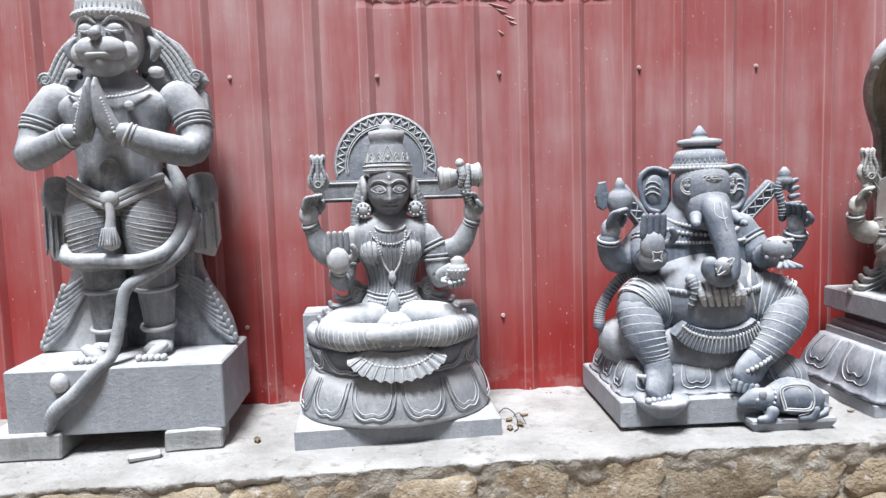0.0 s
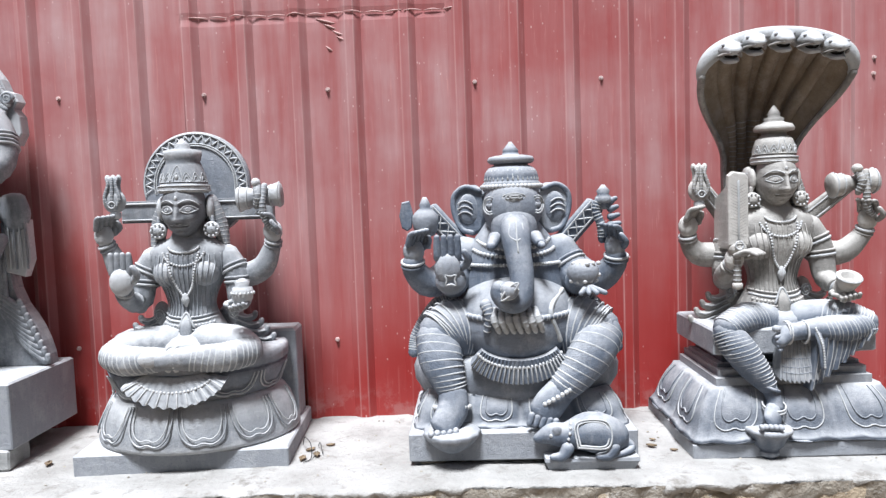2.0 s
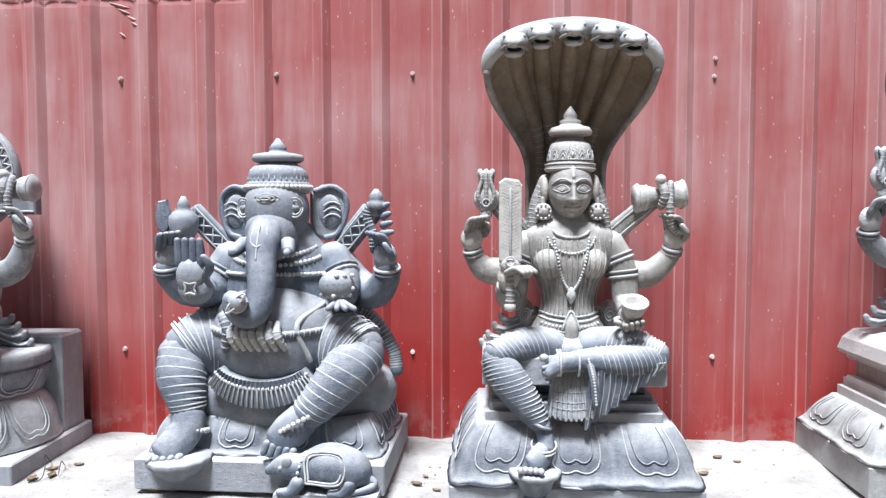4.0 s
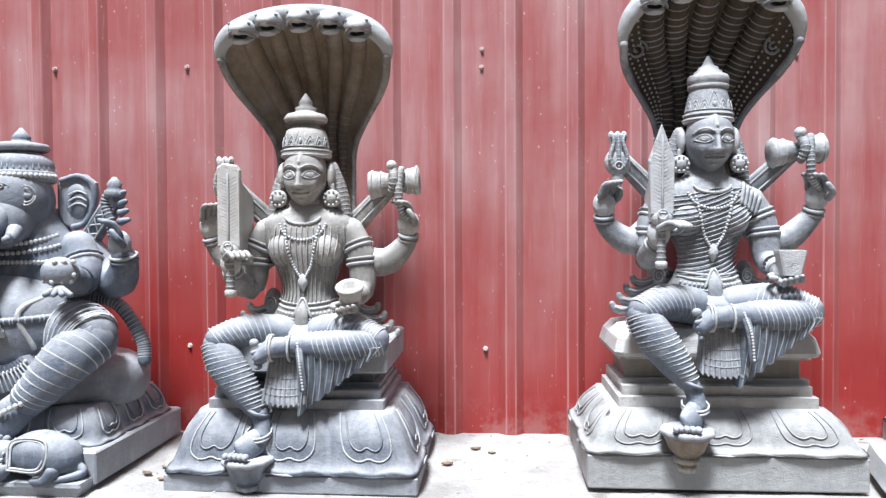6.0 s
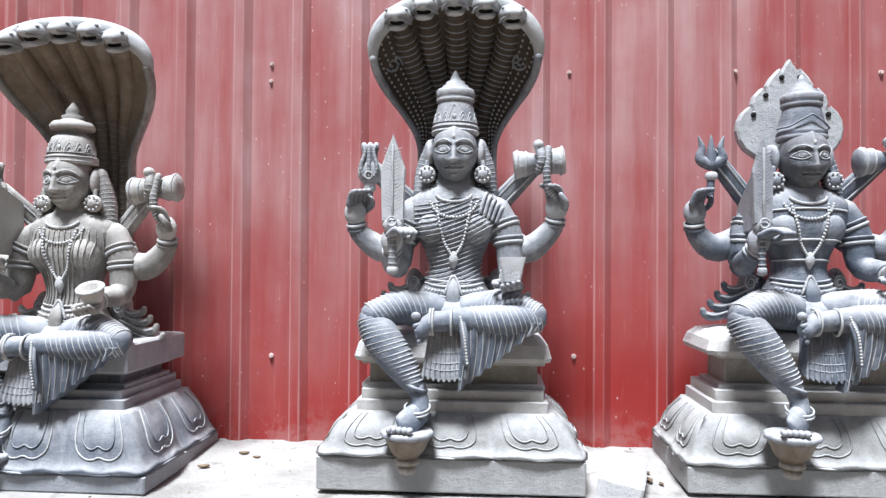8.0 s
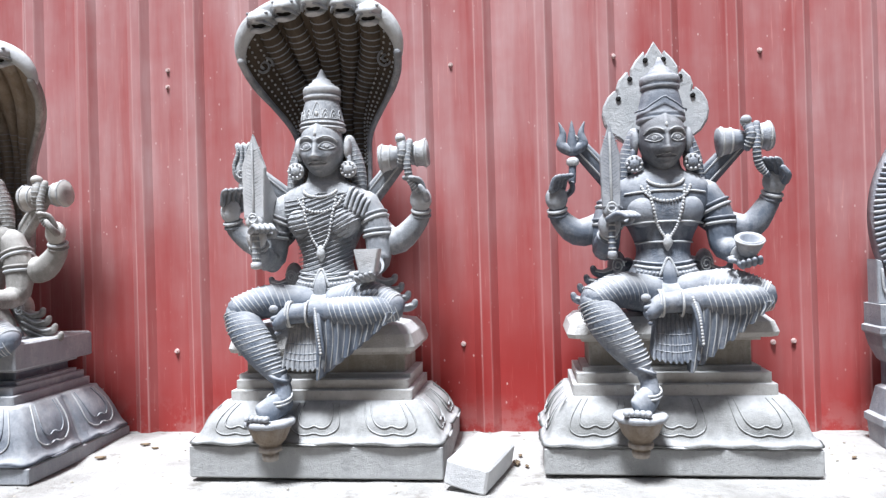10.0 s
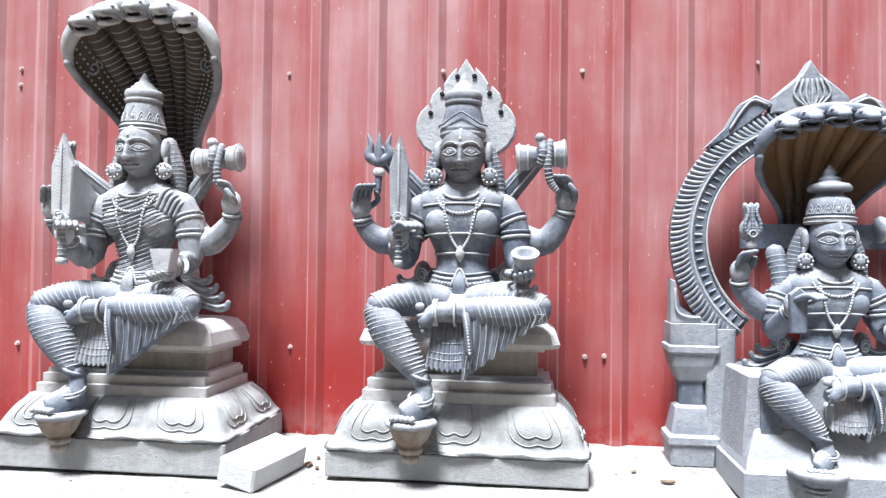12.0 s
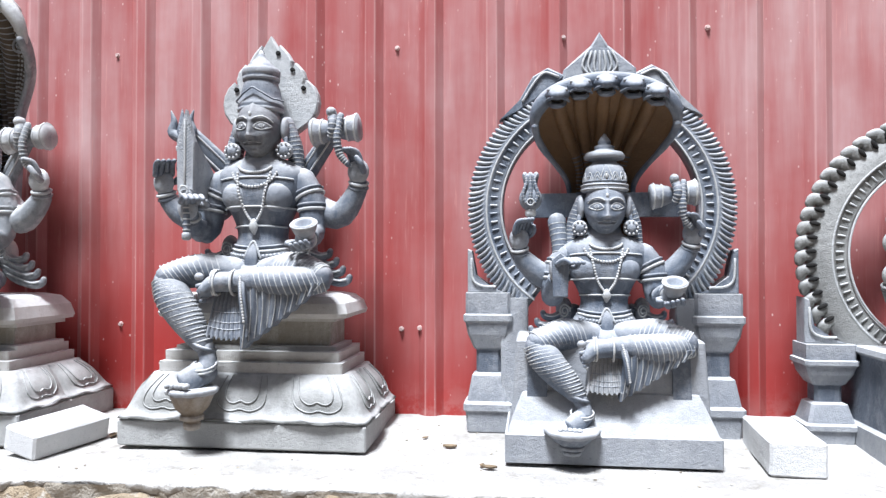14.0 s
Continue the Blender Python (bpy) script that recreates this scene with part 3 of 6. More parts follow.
def bowl(b, c, k=1.0, mat=BLUE, shape="cup"):
    x, y, z = c
    if shape == "box":
        b.block((x, y, z), [(-0.035 * k, 0.022 * k, 0.02), (0.022 * k, 0.034 * k, 0.024), (0.03 * k, 0.034 * k, 0.024)], mat)
    else:
        tilt = (0.0, -0.45, 0.9)
        b.lathe((x, y, z), [(0.008, -0.03 * k), (0.022 * k, -0.028 * k), (0.034 * k, 0.0), (0.036 * k, 0.016 * k), (0.033 * k, 0.02 * k), (0.024 * k, 0.016 * k), (0.018 * k, 0.0), (0.004, -0.004)], mat, 18, axis=tilt)
        q = Vector((0, 0, 1)).rotation_difference(Vector(tilt)).to_matrix()
        b.cord([Vector(c) + q @ Vector((0.036 * k * math.cos(a), 0.036 * k * math.sin(a), 0.014 * k)) for a in np.linspace(0, 6.28, 14)], 0.003, PALE, 18)


def arm(b, pts, radii, mat, bands=(0.35, 0.9)):
    b.tube(pts, radii, mat, 14, 16)
    p = smooth_path(pts, 40)
    r = smooth_path([(q, q) for q in radii], 40)
    for f in bands:
        i = min(37, int(39 * f))
        t = p[i + 2] - p[i]
        for d in (-0.007, 0.007):
            cc = p[i] + t / np.linalg.norm(t) * d
            nrm = Vector(t).normalized()
            u = nrm.orthogonal().normalized()
            w = nrm.cross(u)
            b.cord([Vector(cc) + (u * math.cos(a) + w * math.sin(a)) * r[i][0] * 1.02 for a in np.linspace(0, 2 * math.pi, 13)], 0.005, PALE if d > 0 else mat, 16)


def torso(b, mat, folds="down", bust=1.0, z0=0.0, k=1.0, neck=0.33, tall=1.0):
    sec = [(-0.05, 0.125, 0.095), (0.0, 0.116, 0.09), (0.05, 0.086, 0.074), (0.09, 0.075, 0.067), (0.14, 0.094, 0.077), (0.185, 0.124, 0.088), (0.23, 0.14, 0.084), (0.262, 0.132, 0.074), (0.287, 0.095, 0.06), (0.303, 0.058, 0.05), (neck + 0.04, 0.049, 0.049)]
    b.tube([(0, 0, z * k * tall + z0) for z, _, _ in sec], [(rx * k, ry * k) for _, rx, ry in sec], mat, 28, 40)
    zz, xx, yy = np.array([s[0] for s in sec]), np.array([s[1] for s in sec]), np.array([s[2] for s in sec])

    def on(x, z, lift=0.0015):
        rx, ry = np.interp(z, zz, xx), np.interp(z, zz, yy)
        y = -ry * math.sqrt(max(0.03, 1 - (x / rx) ** 2))
        for s in (-1, 1):
            q = 1 - ((x - s * 0.056) / 0.05) ** 2 - ((z - 0.188) / 0.045) ** 2
            if q > 0 and bust:
                y = min(y, -0.045 - 0.068 * bust * math.sqrt(q))
        return (x * k, (y - lift) * k, z * k * tall + z0)
    if bust:
        for s in (-1, 1):
            b.ball((s * 0.056 * k, -0.045 * k, 0.188 * k * tall + z0), (0.05 * k, 0.068 * bust * k, 0.045 * k * tall), mat, 28, 18)
    if folds == "down":
        for i in range(15):
            x = -0.112 + 0.224 * i / 14
            b.cord([on(x, 0.245, 0.003), on(x * 1.02, 0.215, 0.003), on(x * 1.0, 0.19, 0.003), on(x * 0.92, 0.165, 0.003), on(x * 0.8, 0.14, 0.003), on(x * 0.7, 0.09, 0.003), on(x * 0.74, 0.055, 0.003)], 0.002, mat, 26)
    elif folds == "slant":
        for i in range(21):
            h = 0.262 - 0.0115 * i
            b.cord([on(x, min(0.262, max(0.045, h + 0.3 * x + 1.2 * x * x)), 0.003) for x in np.linspace(-0.084 if i > 8 else -0.115, 0.082 if i > 10 else 0.118, 13)], 0.0017, mat, 30)
        for i in range(5):
            # cloth gathered over one shoulder
            b.cord([(0.075 + 0.011 * i, -0.075 + 0.006 * i, (0.225 - 0.006 * i) * tall), (0.088 + 0.012 * i, -0.055 + 0.004 * i, (0.268 - 0.008 * i) * tall), (0.098 + 0.013 * i, 0.0, (0.282 - 0.01 * i) * tall)], 0.006, mat, 12, 7)
    elif folds == "bands":
        for h in (0.24, 0.16, 0.108):
            b.cord([on(x, h - 0.5 * x * x, 0.003) for x in np.linspace(-0.11, 0.11, 11) * (1 if h > 0.15 else 0.72)], 0.003, PALE, 24)
    # girdle with a clasp
    for j, h in enumerate((0.05, 0.038, 0.012, 0.0)):
        b.cord([on(x, h + 1.2 * x * x) for x in np.linspace(-0.084, 0.084, 9)], 0.004, PALE if j % 2 else mat, 20)
    b.beads([on(x, 0.025 + 1.2 * x * x, 0.003) for x in np.linspace(-0.08, 0.08, 9)], 0.005, mat, 17)
    b.tube([on(0, 0.06, 0.004), on(0, 0.03, 0.012), on(0, -0.005, 0.008), on(0, -0.03, 0.01)], [(0.004, 0.004), (0.018, 0.007), (0.018, 0.007), (0.006, 0.004)], mat, 10, 12)
    b.cord([on(-0.024, 0.022, 0.006), on(0, 0.066, 0.008), on(0.024, 0.022, 0.006)], 0.004, PALE, 12)
    # collar, long chain and pendant
    for r, h in ((0.05, 0.272), (0.068, 0.262)):
        b.beads([on(r * math.sin(a), h - 0.02 * math.cos(a) - (0.03 if r > 0.06 else 0.0) * math.cos(a), 0.004) for a in np.linspace(-1.35, 1.35, 9)], 0.0045, PALE, 21)
    for s in (-1, 1):
        b.beads([on(s * x, h, 0.005) for x, h in ((0.05, 0.25), (0.04, 0.2), (0.026, 0.15), (0.004, 0.115))], 0.0045, PALE, 19)
    b.tube([on(0, 0.125, 0.004), on(0, 0.105, 0.008), on(0, 0.085, 0.004)], [(0.005, 0.004), (0.014, 0.008), (0.003, 0.003)], PALE, 9, 7)


def hanging_legs(b, mat, k=1.0):
    """One leg folded on the seat, the other hanging, in pleated cloth."""
    b.ball((0, -0.01, -0.035), (0.15, 0.12, 0.06), mat, 18, 10)
    b.tube([(0.05, -0.06, -0.03), (0.16, -0.13, -0.012), (0.25, -0.16, -0.03)], [(0.056, 0.066), (0.05, 0.056), (0.034, 0.04)], mat, 18, 14, rings=13, tilt=0.3, span=(0.3, 1.0), ring_r=0.0019)
    b.tube([(0.246, -0.155, -0.036), (0.16, -0.19, -0.042), (0.06, -0.205, -0.04), (-0.01, -0.215, -0.04)], [0.038, 0.043, 0.037, 0.027], mat, 16, 16, rings=14, tilt=-0.35, span=(0.0, 0.66), ring_r=0.0019)
    # folded foot, its sole turned out and the toes down
    b.tube([(0.0, -0.215, -0.042), (-0.05, -0.222, -0.045), (-0.085, -0.228, -0.07)], [(0.027, 0.024), (0.027, 0.03), (0.02, 0.03)], mat, 12, 9)
    b.ball((-0.095, -0.236, -0.028), (0.014, 0.012, 0.011), mat, 10, 8)
    for i in range(4):
        b.tube([(-0.078, -0.236, -0.05 - 0.013 * i), (-0.098 + 0.004 * i, -0.242, -0.054 - 0.013 * i)], [0.0085, 0.007], mat, 7, 5)
    for x in (0.004, -0.048, -0.056):
        b.cord([(x, -0.217 + 0.033 * math.cos(a), -0.044 + 0.034 * math.sin(a)) for a in np.linspace(1.2, 5.2, 9)], 0.0038, PALE, 17)
    b.tube([(-0.05, -0.06, -0.03), (-0.15, -0.13, -0.014), (-0.235, -0.17, -0.036)], [(0.054, 0.064), (0.048, 0.054), (0.04, 0.046)], mat, 18, 14, rings=11, tilt=-0.4, span=(0.25, 1.0), ring_r=0.0019)
    b.tube([(-0.235, -0.165, -0.04), (-0.2, -0.185, -0.09), (-0.15, -0.19, -0.155), (-0.102, -0.192, -0.216)], [(0.041, 0.043), (0.053, 0.047), (0.046, 0.042), (0.029, 0.031)], mat, 20, 18, rings=17, tilt=0.4, span=(0.03, 0.98), ring_r=0.0019)
    b.cord([(-0.1 + 0.031 * math.cos(a), -0.192 + 0.033 * math.sin(a), -0.218 - 0.012 * math.cos(a)) for a in np.linspace(0, 6.28, 14)], 0.0055, mat, 24, 7)
    b.tube([(-0.098, -0.192, -0.22), (-0.086, -0.197, -0.255), (-0.086, -0.205, -0.285)], [0.025, 0.025, 0.029], mat, 14, 8)
    b.tube([(-0.082, -0.195, -0.286), (-0.105, -0.232, -0.297), (-0.128, -0.262, -0.312)], [(0.03, 0.027), (0.035, 0.024), (0.033, 0.012)], mat, 12, 9)
    for i in range(5):
        b.ball((-0.163 + 0.0145 * i, -0.278 - 0.003 * abs(i - 1), -0.315), (0.0085 + 0.0005 * i, 0.014, 0.009), mat, 8, 6)
    for z in (-0.268, -0.277):
        b.cord([(-0.092 + 0.036 * math.cos(a), -0.212 + 0.034 * math.sin(a), z + 0.012 * math.sin(a)) for a in np.linspace(2.6, 6.8, 9)], 0.0032, PALE, 17)

    # pleated cloth end between the legs
    def fan(u, v):
        w = math.sin(u * 2 * math.pi * 9)
        x = -0.012 + (u - 0.5) * (0.1 + 0.035 * v)
        return (x, -0.2 - 0.026 * v - 0.0022 * w * (0.4 + v), -0.07 - 0.115 * v - 0.0035 * w * (v > 0.9) - 0.012 * math.sin(math.pi * u) * v)
    b.sheet(fan, 72, 8, DUSTY if mat == BLUE else mat, (0, 0.05, 0.01))
    for v in (0.45, 0.66, 0.8):
        b.cord([fan(u, v) for u in np.linspace(0.05, 0.95, 28)], 0.0016, mat, 54, 4)
    b.tube([(0.03, -0.232, -0.03), (0.042, -0.252, -0.08), (0.05, -0.25, -0.15)], [(0.011, 0.006)] * 3, mat, 8, 9)
    b.beads([(0.03, -0.24, -0.03), (0.042, -0.26, -0.08), (0.05, -0.258, -0.145)], 0.0042, PALE, 17)

    # cloth hanging from the folded knee in long folds
    def drape(u, v):
        x = 0.035 + 0.222 * u
        deep = 0.165 * (1 - u) ** 0.95 + 0.014
        return (x - 0.012 * v, -0.2 - 0.042 * (1 - u) + 0.02 * v * (1 - u) - 0.003 * math.sin(u * 50), -0.045 - deep * v - 0.004 * math.sin(u * 50) * (v > 0.9))
    b.sheet(drape, 60, 6, mat, (0, 0.05, 0))
    for i in range(13):
        u = (i + 0.4) / 13
        b.cord([drape(u, 0.05), drape(min(1, u + 0.025), 0.5), drape(u, 0.98)], 0.0018, PALE, 8, 4)


def crossed_legs(b, mat):
    b.ball((0, -0.01, -0.04), (0.17, 0.13, 0.06), mat, 18, 10)
    for s in (-1, 1):
        b.tube([(s * 0.05, -0.05, -0.03), (s * 0.16, -0.1, -0.03), (s * 0.215, -0.14, -0.045)], [(0.06, 0.07), (0.055, 0.065), (0.045, 0.05)], mat, 18, 14)
        b.tube([(s * 0.222, -0.14, -0.05), (s * 0.15, -0.2, -0.055), (s * 0.05, -0.225, -0.05), (-s * 0.03, -0.225 - 0.02 * (s > 0), -0.05)], [0.044, 0.046, 0.038, 0.03], mat, 16, 20, rings=12, tilt=0.15 * s, span=(0.0, 0.68), ring_r=0.003)
        b.ball((-s * 0.06, -0.235 - 0.012 * (s > 0), -0.046), (0.042, 0.022, 0.026), mat, 12, 8)
        for i in range(5):
            b.ball((-s * 0.1, -0.238, -0.026 - 0.009 * i), (0.012, 0.008, 0.006), mat, 7, 5)
        b.beads([(s * 0.012, -0.225 + 0.038 * math.cos(a), -0.05 + 0.036 * math.sin(a)) for a in np.linspace(1.3, 5.0, 9)], 0.006, PALE, 12)
    # scalloped apron of cloth over the seat
    def apron(u, v):
        a = (u - 0.5) * 2.3
        return ((0.075 + 0.075 * v) * math.sin(a) * 1.15, -0.2 - 0.03 * math.cos(a) - 0.03 * v - 0.0025 * math.sin(u * 75) * v, -0.085 - (0.025 + 0.09 * v) * math.cos(a) * 0.95 - 0.003 * math.sin(u * 75) * (v > 0.9))
    b.sheet(apron, 96, 7, mat, (0, 0.06, 0.01))
    for i in range(12):
        u = (i + 0.5) / 12
        b.cord([apron(u, 0.55), apron(u, 0.98)], 0.003, PALE, 4, 4)
    b.beads([apron(u, 0.5) for u in np.linspace(0.05, 0.95, 11)], 0.005, PALE, 23)


def scrolls(b, mat, z=-0.05, x=0.2, n=4, y=0.06):
    """Carved ends of a scarf curling out beside the hips."""
    for s in (-1, 1):
        for i in range(n):
            h = z + 0.026 * (n - 1 - i)
            w = x - 0.012 + 0.02 * i
            b.tube([(s * 0.08, y, z + 0.1), (s * (0.1 + 0.012 * i), y - 0.01, h + 0.03), (s * (w - 0.03), y - 0.02, h), (s * w, y - 0.02, h + 0.004), (s * (w + 0.008), y - 0.02, h + 0.018)], [0.014, 0.016, 0.014, 0.012, 0.009], mat, 9, 16)
            b.cord([(s * (0.1 + 0.012 * i), y - 0.03, h + 0.034), (s * (w - 0.03), y - 0.038, h + 0.006), (s * w, y - 0.036, h + 0.008)], 0.003, PALE, 10)
        b.ball((s * 0.125, y - 0.01, z + 0.1), (0.028, 0.028, 0.045), mat, 12, 9)
        b.cord([(s * 0.125 + 0.018 * math.cos(a) * (1 - a / 16), y - 0.04, z + 0.1 + 0.024 * math.sin(a) * (1 - a / 16)) for a in np.linspace(0, 12, 26)], 0.003, PALE, 40)


def hood(b, k=1.0, mat=BLUE, under=None, top=0.87, reach=0.245, y_top=-0.13, base=0.2, necks=0.03, scute_top=0.92, border=False, drop=0.155, cap=None):
    """Spread serpent hood of five heads behind and above the figure."""
    under = mat if under is None else under
    cap = mat if cap is None else cap
    def surf(u, v, front=True):
        # each meridian runs from the neck to a point of the elliptic rim
        turn = math.radians(97) * (2 * u - 1)
        t = max(0.0, (v - 0.52) / 0.48)
        w = (0.118 + 0.127 * t * t * (3 - 2 * t)) * reach / 0.245
        crest = top - drop * (1 - math.cos(turn))
        z = base + (crest - base) * v
        bend = max(0.0, (v - 0.45) / 0.55) ** 2.1
        y = 0.155 + (y_top - 0.155) * bend - 0.075 * math.sin(turn) ** 2 * (1 - 0.45 * v)
        y += 0.06 * (1 - math.cos(turn)) * bend
        return (w * math.sin(turn), y if front else y + 0.035, z)
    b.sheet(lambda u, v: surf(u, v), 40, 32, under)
    b.sheet(lambda u, v: surf(1 - u, v, False), 40, 30, mat)
    for e in (0.0, 1.0):
        b.sheet(lambda u, v: tuple(np.array(surf(e, v)) * (1 - u) + np.array(surf(e, v, False)) * u), 2, 30, mat)
    b.sheet(lambda u, v: tuple(np.array(surf(u, 1.0)) * (1 - v) + np.array(surf(u, 1.0, False)) * v + np.array((0, 0, 0.016 * math.sin(math.pi * v)))), 40, 5, mat)
    # rolled rim
    b.tube([Vector(surf(u, 1.0)) + Vector((0, 0.016, -0.004)) for u in np.linspace(0, 1, 33)], [0.012] + [0.024] * 5 + [0.012], cap, 12, 64)
    for e in (0.0, 1.0):
        b.tube([surf(e, v) for v in np.linspace(0.0, 1, 14)], [0.007] * 7 + [0.009] * 4 + [0.012] * 3, mat, 8, 40)
    for i in range(5):
        q = (i - 2) * 0.22
        c = (q + 1) / 2
        # neck swelling towards the head, with belly scutes across it
        if necks:
            path = [Vector(surf(c, v)) + Vector((0, 0.006, 0)) for v in np.linspace(0.12, 0.97, 9)]
            r = [necks * f for f in (0.55, 0.58, 0.62, 0.68, 0.78, 0.92, 1.06, 1.12, 1.0)]
            cut = 1 + int(round(8 * 0.5))
            # scutes keep the paler stone, the light they catch put into colour
            b.tube(path[:cut + 1], r[:cut + 1], under, 12, 22, rings=18, ring_mat=mat, ring_r=0.0026, span=(0.1, 1.0))
            b.tube(path[cut:], r[cut:], under, 12, 20, rings=0 if scute_top < 0.8 else 13, ring_mat=mat, ring_r=0.003, span=(0.0, 0.9))
        p = Vector(surf(c, 0.985)) + Vector((0, -0.004, -0.014))
        d = Vector((q * 0.15, -1, -0.38)).normalized()
        side = Vector((1, 0, 0))
        lift = d.cross(side).normalized()
        # blunt angular head: flat brow, cheeks, upper jaw and gaping lower jaw
        b.tube([p + Vector((0, 0.085, 0.0)), p + Vector((0, 0.035, 0.01)), p + d * 0.008 + lift * 0.006, p + d * 0.034 + lift * 0.01, p + d * 0.058 + lift * 0.01], [(0.032, 0.02), (0.04, 0.028), (0.041, 0.03), (0.031, 0.02), (0.02, 0.01)], cap, 8, 12, ref=(0, 0, 1))
        b.tube([p + Vector((0, 0.03, -0.012)), p + d * 0.012 - lift * 0.02, p + d * 0.034 - lift * 0.026, p + d * 0.05 - lift * 0.022], [(0.026, 0.012), (0.03, 0.013), (0.026, 0.009), (0.016, 0.005)], cap, 8, 10, ref=(0, 0, 1))
        # black plug between the jaws for the mouth's shade
        b.tube([p + d * 0.0 - lift * 0.006, p + d * 0.03 - lift * 0.01], [(0.028, 0.016), (0.021, 0.011)], HOLE, 8, 5)
        for e in (-1, 1):
            b.cord([p + d * 0.012 + side * e * 0.037 - lift * 0.016, p + d * 0.036 + side * e * 0.027 - lift * 0.004, p + d * 0.06 + side * e * 0.012 + lift * 0.004], 0.0045, mat, 9, 6)
        for t in (-1, 1):
            b.ball(p + d * 0.026 + side * t * 0.027 + lift * 0.022, (0.006, 0.006, 0.005), OIL, 8, 6)
    if border:
        # beaded border and a curl on each wing
        for e in (0, 1):
            for j in range(30):
                for o in (0.1, 0.155, 0.205):
                    v = 0.34 + 0.6 * j / 29
                    b.ball(Vector(surf(o if e == 0 else 1 - o, v)) + Vector((0, -0.002, 0)), 0.0042, mat, 5, 3)
            cx, cz = surf(0.17 if e == 0 else 0.83, 0.85)[0], surf(0.17 if e == 0 else 0.83, 0.85)[2]
            cy = surf(0.17, 0.85)[1] - 0.006
            b.cord([(cx + (0.03 - 0.0022 * a) * math.cos(a), cy, cz + (0.03 - 0.0022 * a) * math.sin(a)) for a in np.linspace(0, 11, 24)], 0.004, mat, 44)


def lotus(b, c, top, bottom, z1, z0, petals=3, mat=SLATE, yaw=0.0):
    """A skirt of lotus petals on a rectangular plan: top and bottom are half extents."""
    def surf(u, v, lift=0.0):
        side, t = int(u * 4) % 4, (u * 4) % 1.0
        bulge = 0.75 * math.sin(v * math.pi / 2) ** 0.85 + 0.25 * v ** 6
        hx, hy = top[0] + (bottom[0] - top[0]) * bulge, top[1] + (bottom[1] - top[1]) * bulge
        n = petals if side % 2 == 0 else max(2, petals - 1)
        p = (t * n) % 1.0 - 0.5
        out = 0.012 * (1 - (2 * p) ** 2) * math.sin(min(1, v * 1.1) * math.pi) + lift
        out -= 0.008 * math.exp(-(((abs(p) - 0.5) / 0.035) ** 2)) * (v > 0.05)
        curl = 0.016 * v ** 8 * (0.4 + 0.6 * abs(math.cos(math.pi * p)))
        z = z1 + (z0 - z1) * v * (1 - 0.06 * (1 - abs(math.cos(math.pi * p * 2))) * v)
        q = 2 * t - 1
        x, y = [(q * hx, -hy - out - curl), (hx + out + curl, q * hy), (-q * hx, hy + out + curl), (-hx - out - curl, -q * hy)][side]
        return Vector(c) + Vector((x, y, z))
    nu = 176
    rows = [[surf((i + 0.0) / nu, v) for i in range(nu)] for v in np.linspace(0, 1, 18)]
    b.rows(rows, mat, cap=True)
    # inner lobes of the petals, raised lines
    for side in (0, 1, 3):
        n = petals if side == 0 else max(2, petals - 1)
        for i in range(n):
            mid = (i + 0.5) / n
            for w, deep in ((0.40, 0.8), (0.29, 0.62)):
                pts = []
                for a in np.linspace(-1, 1, 15):
                    v = deep * (1 - abs(a) ** 3.2) - 0.07 * max(0.0, 1 - abs(a) / 0.22)
                    pts.append(surf((side + mid + w / n * math.sin(a * math.pi / 2) * (0.75 + 0.25 * v)) / 4, max(0.04, v), 0.002))
                b.cord(pts, 0.0023, PALE if w > 0.3 and mat == SLATE else mat, 28, 5)


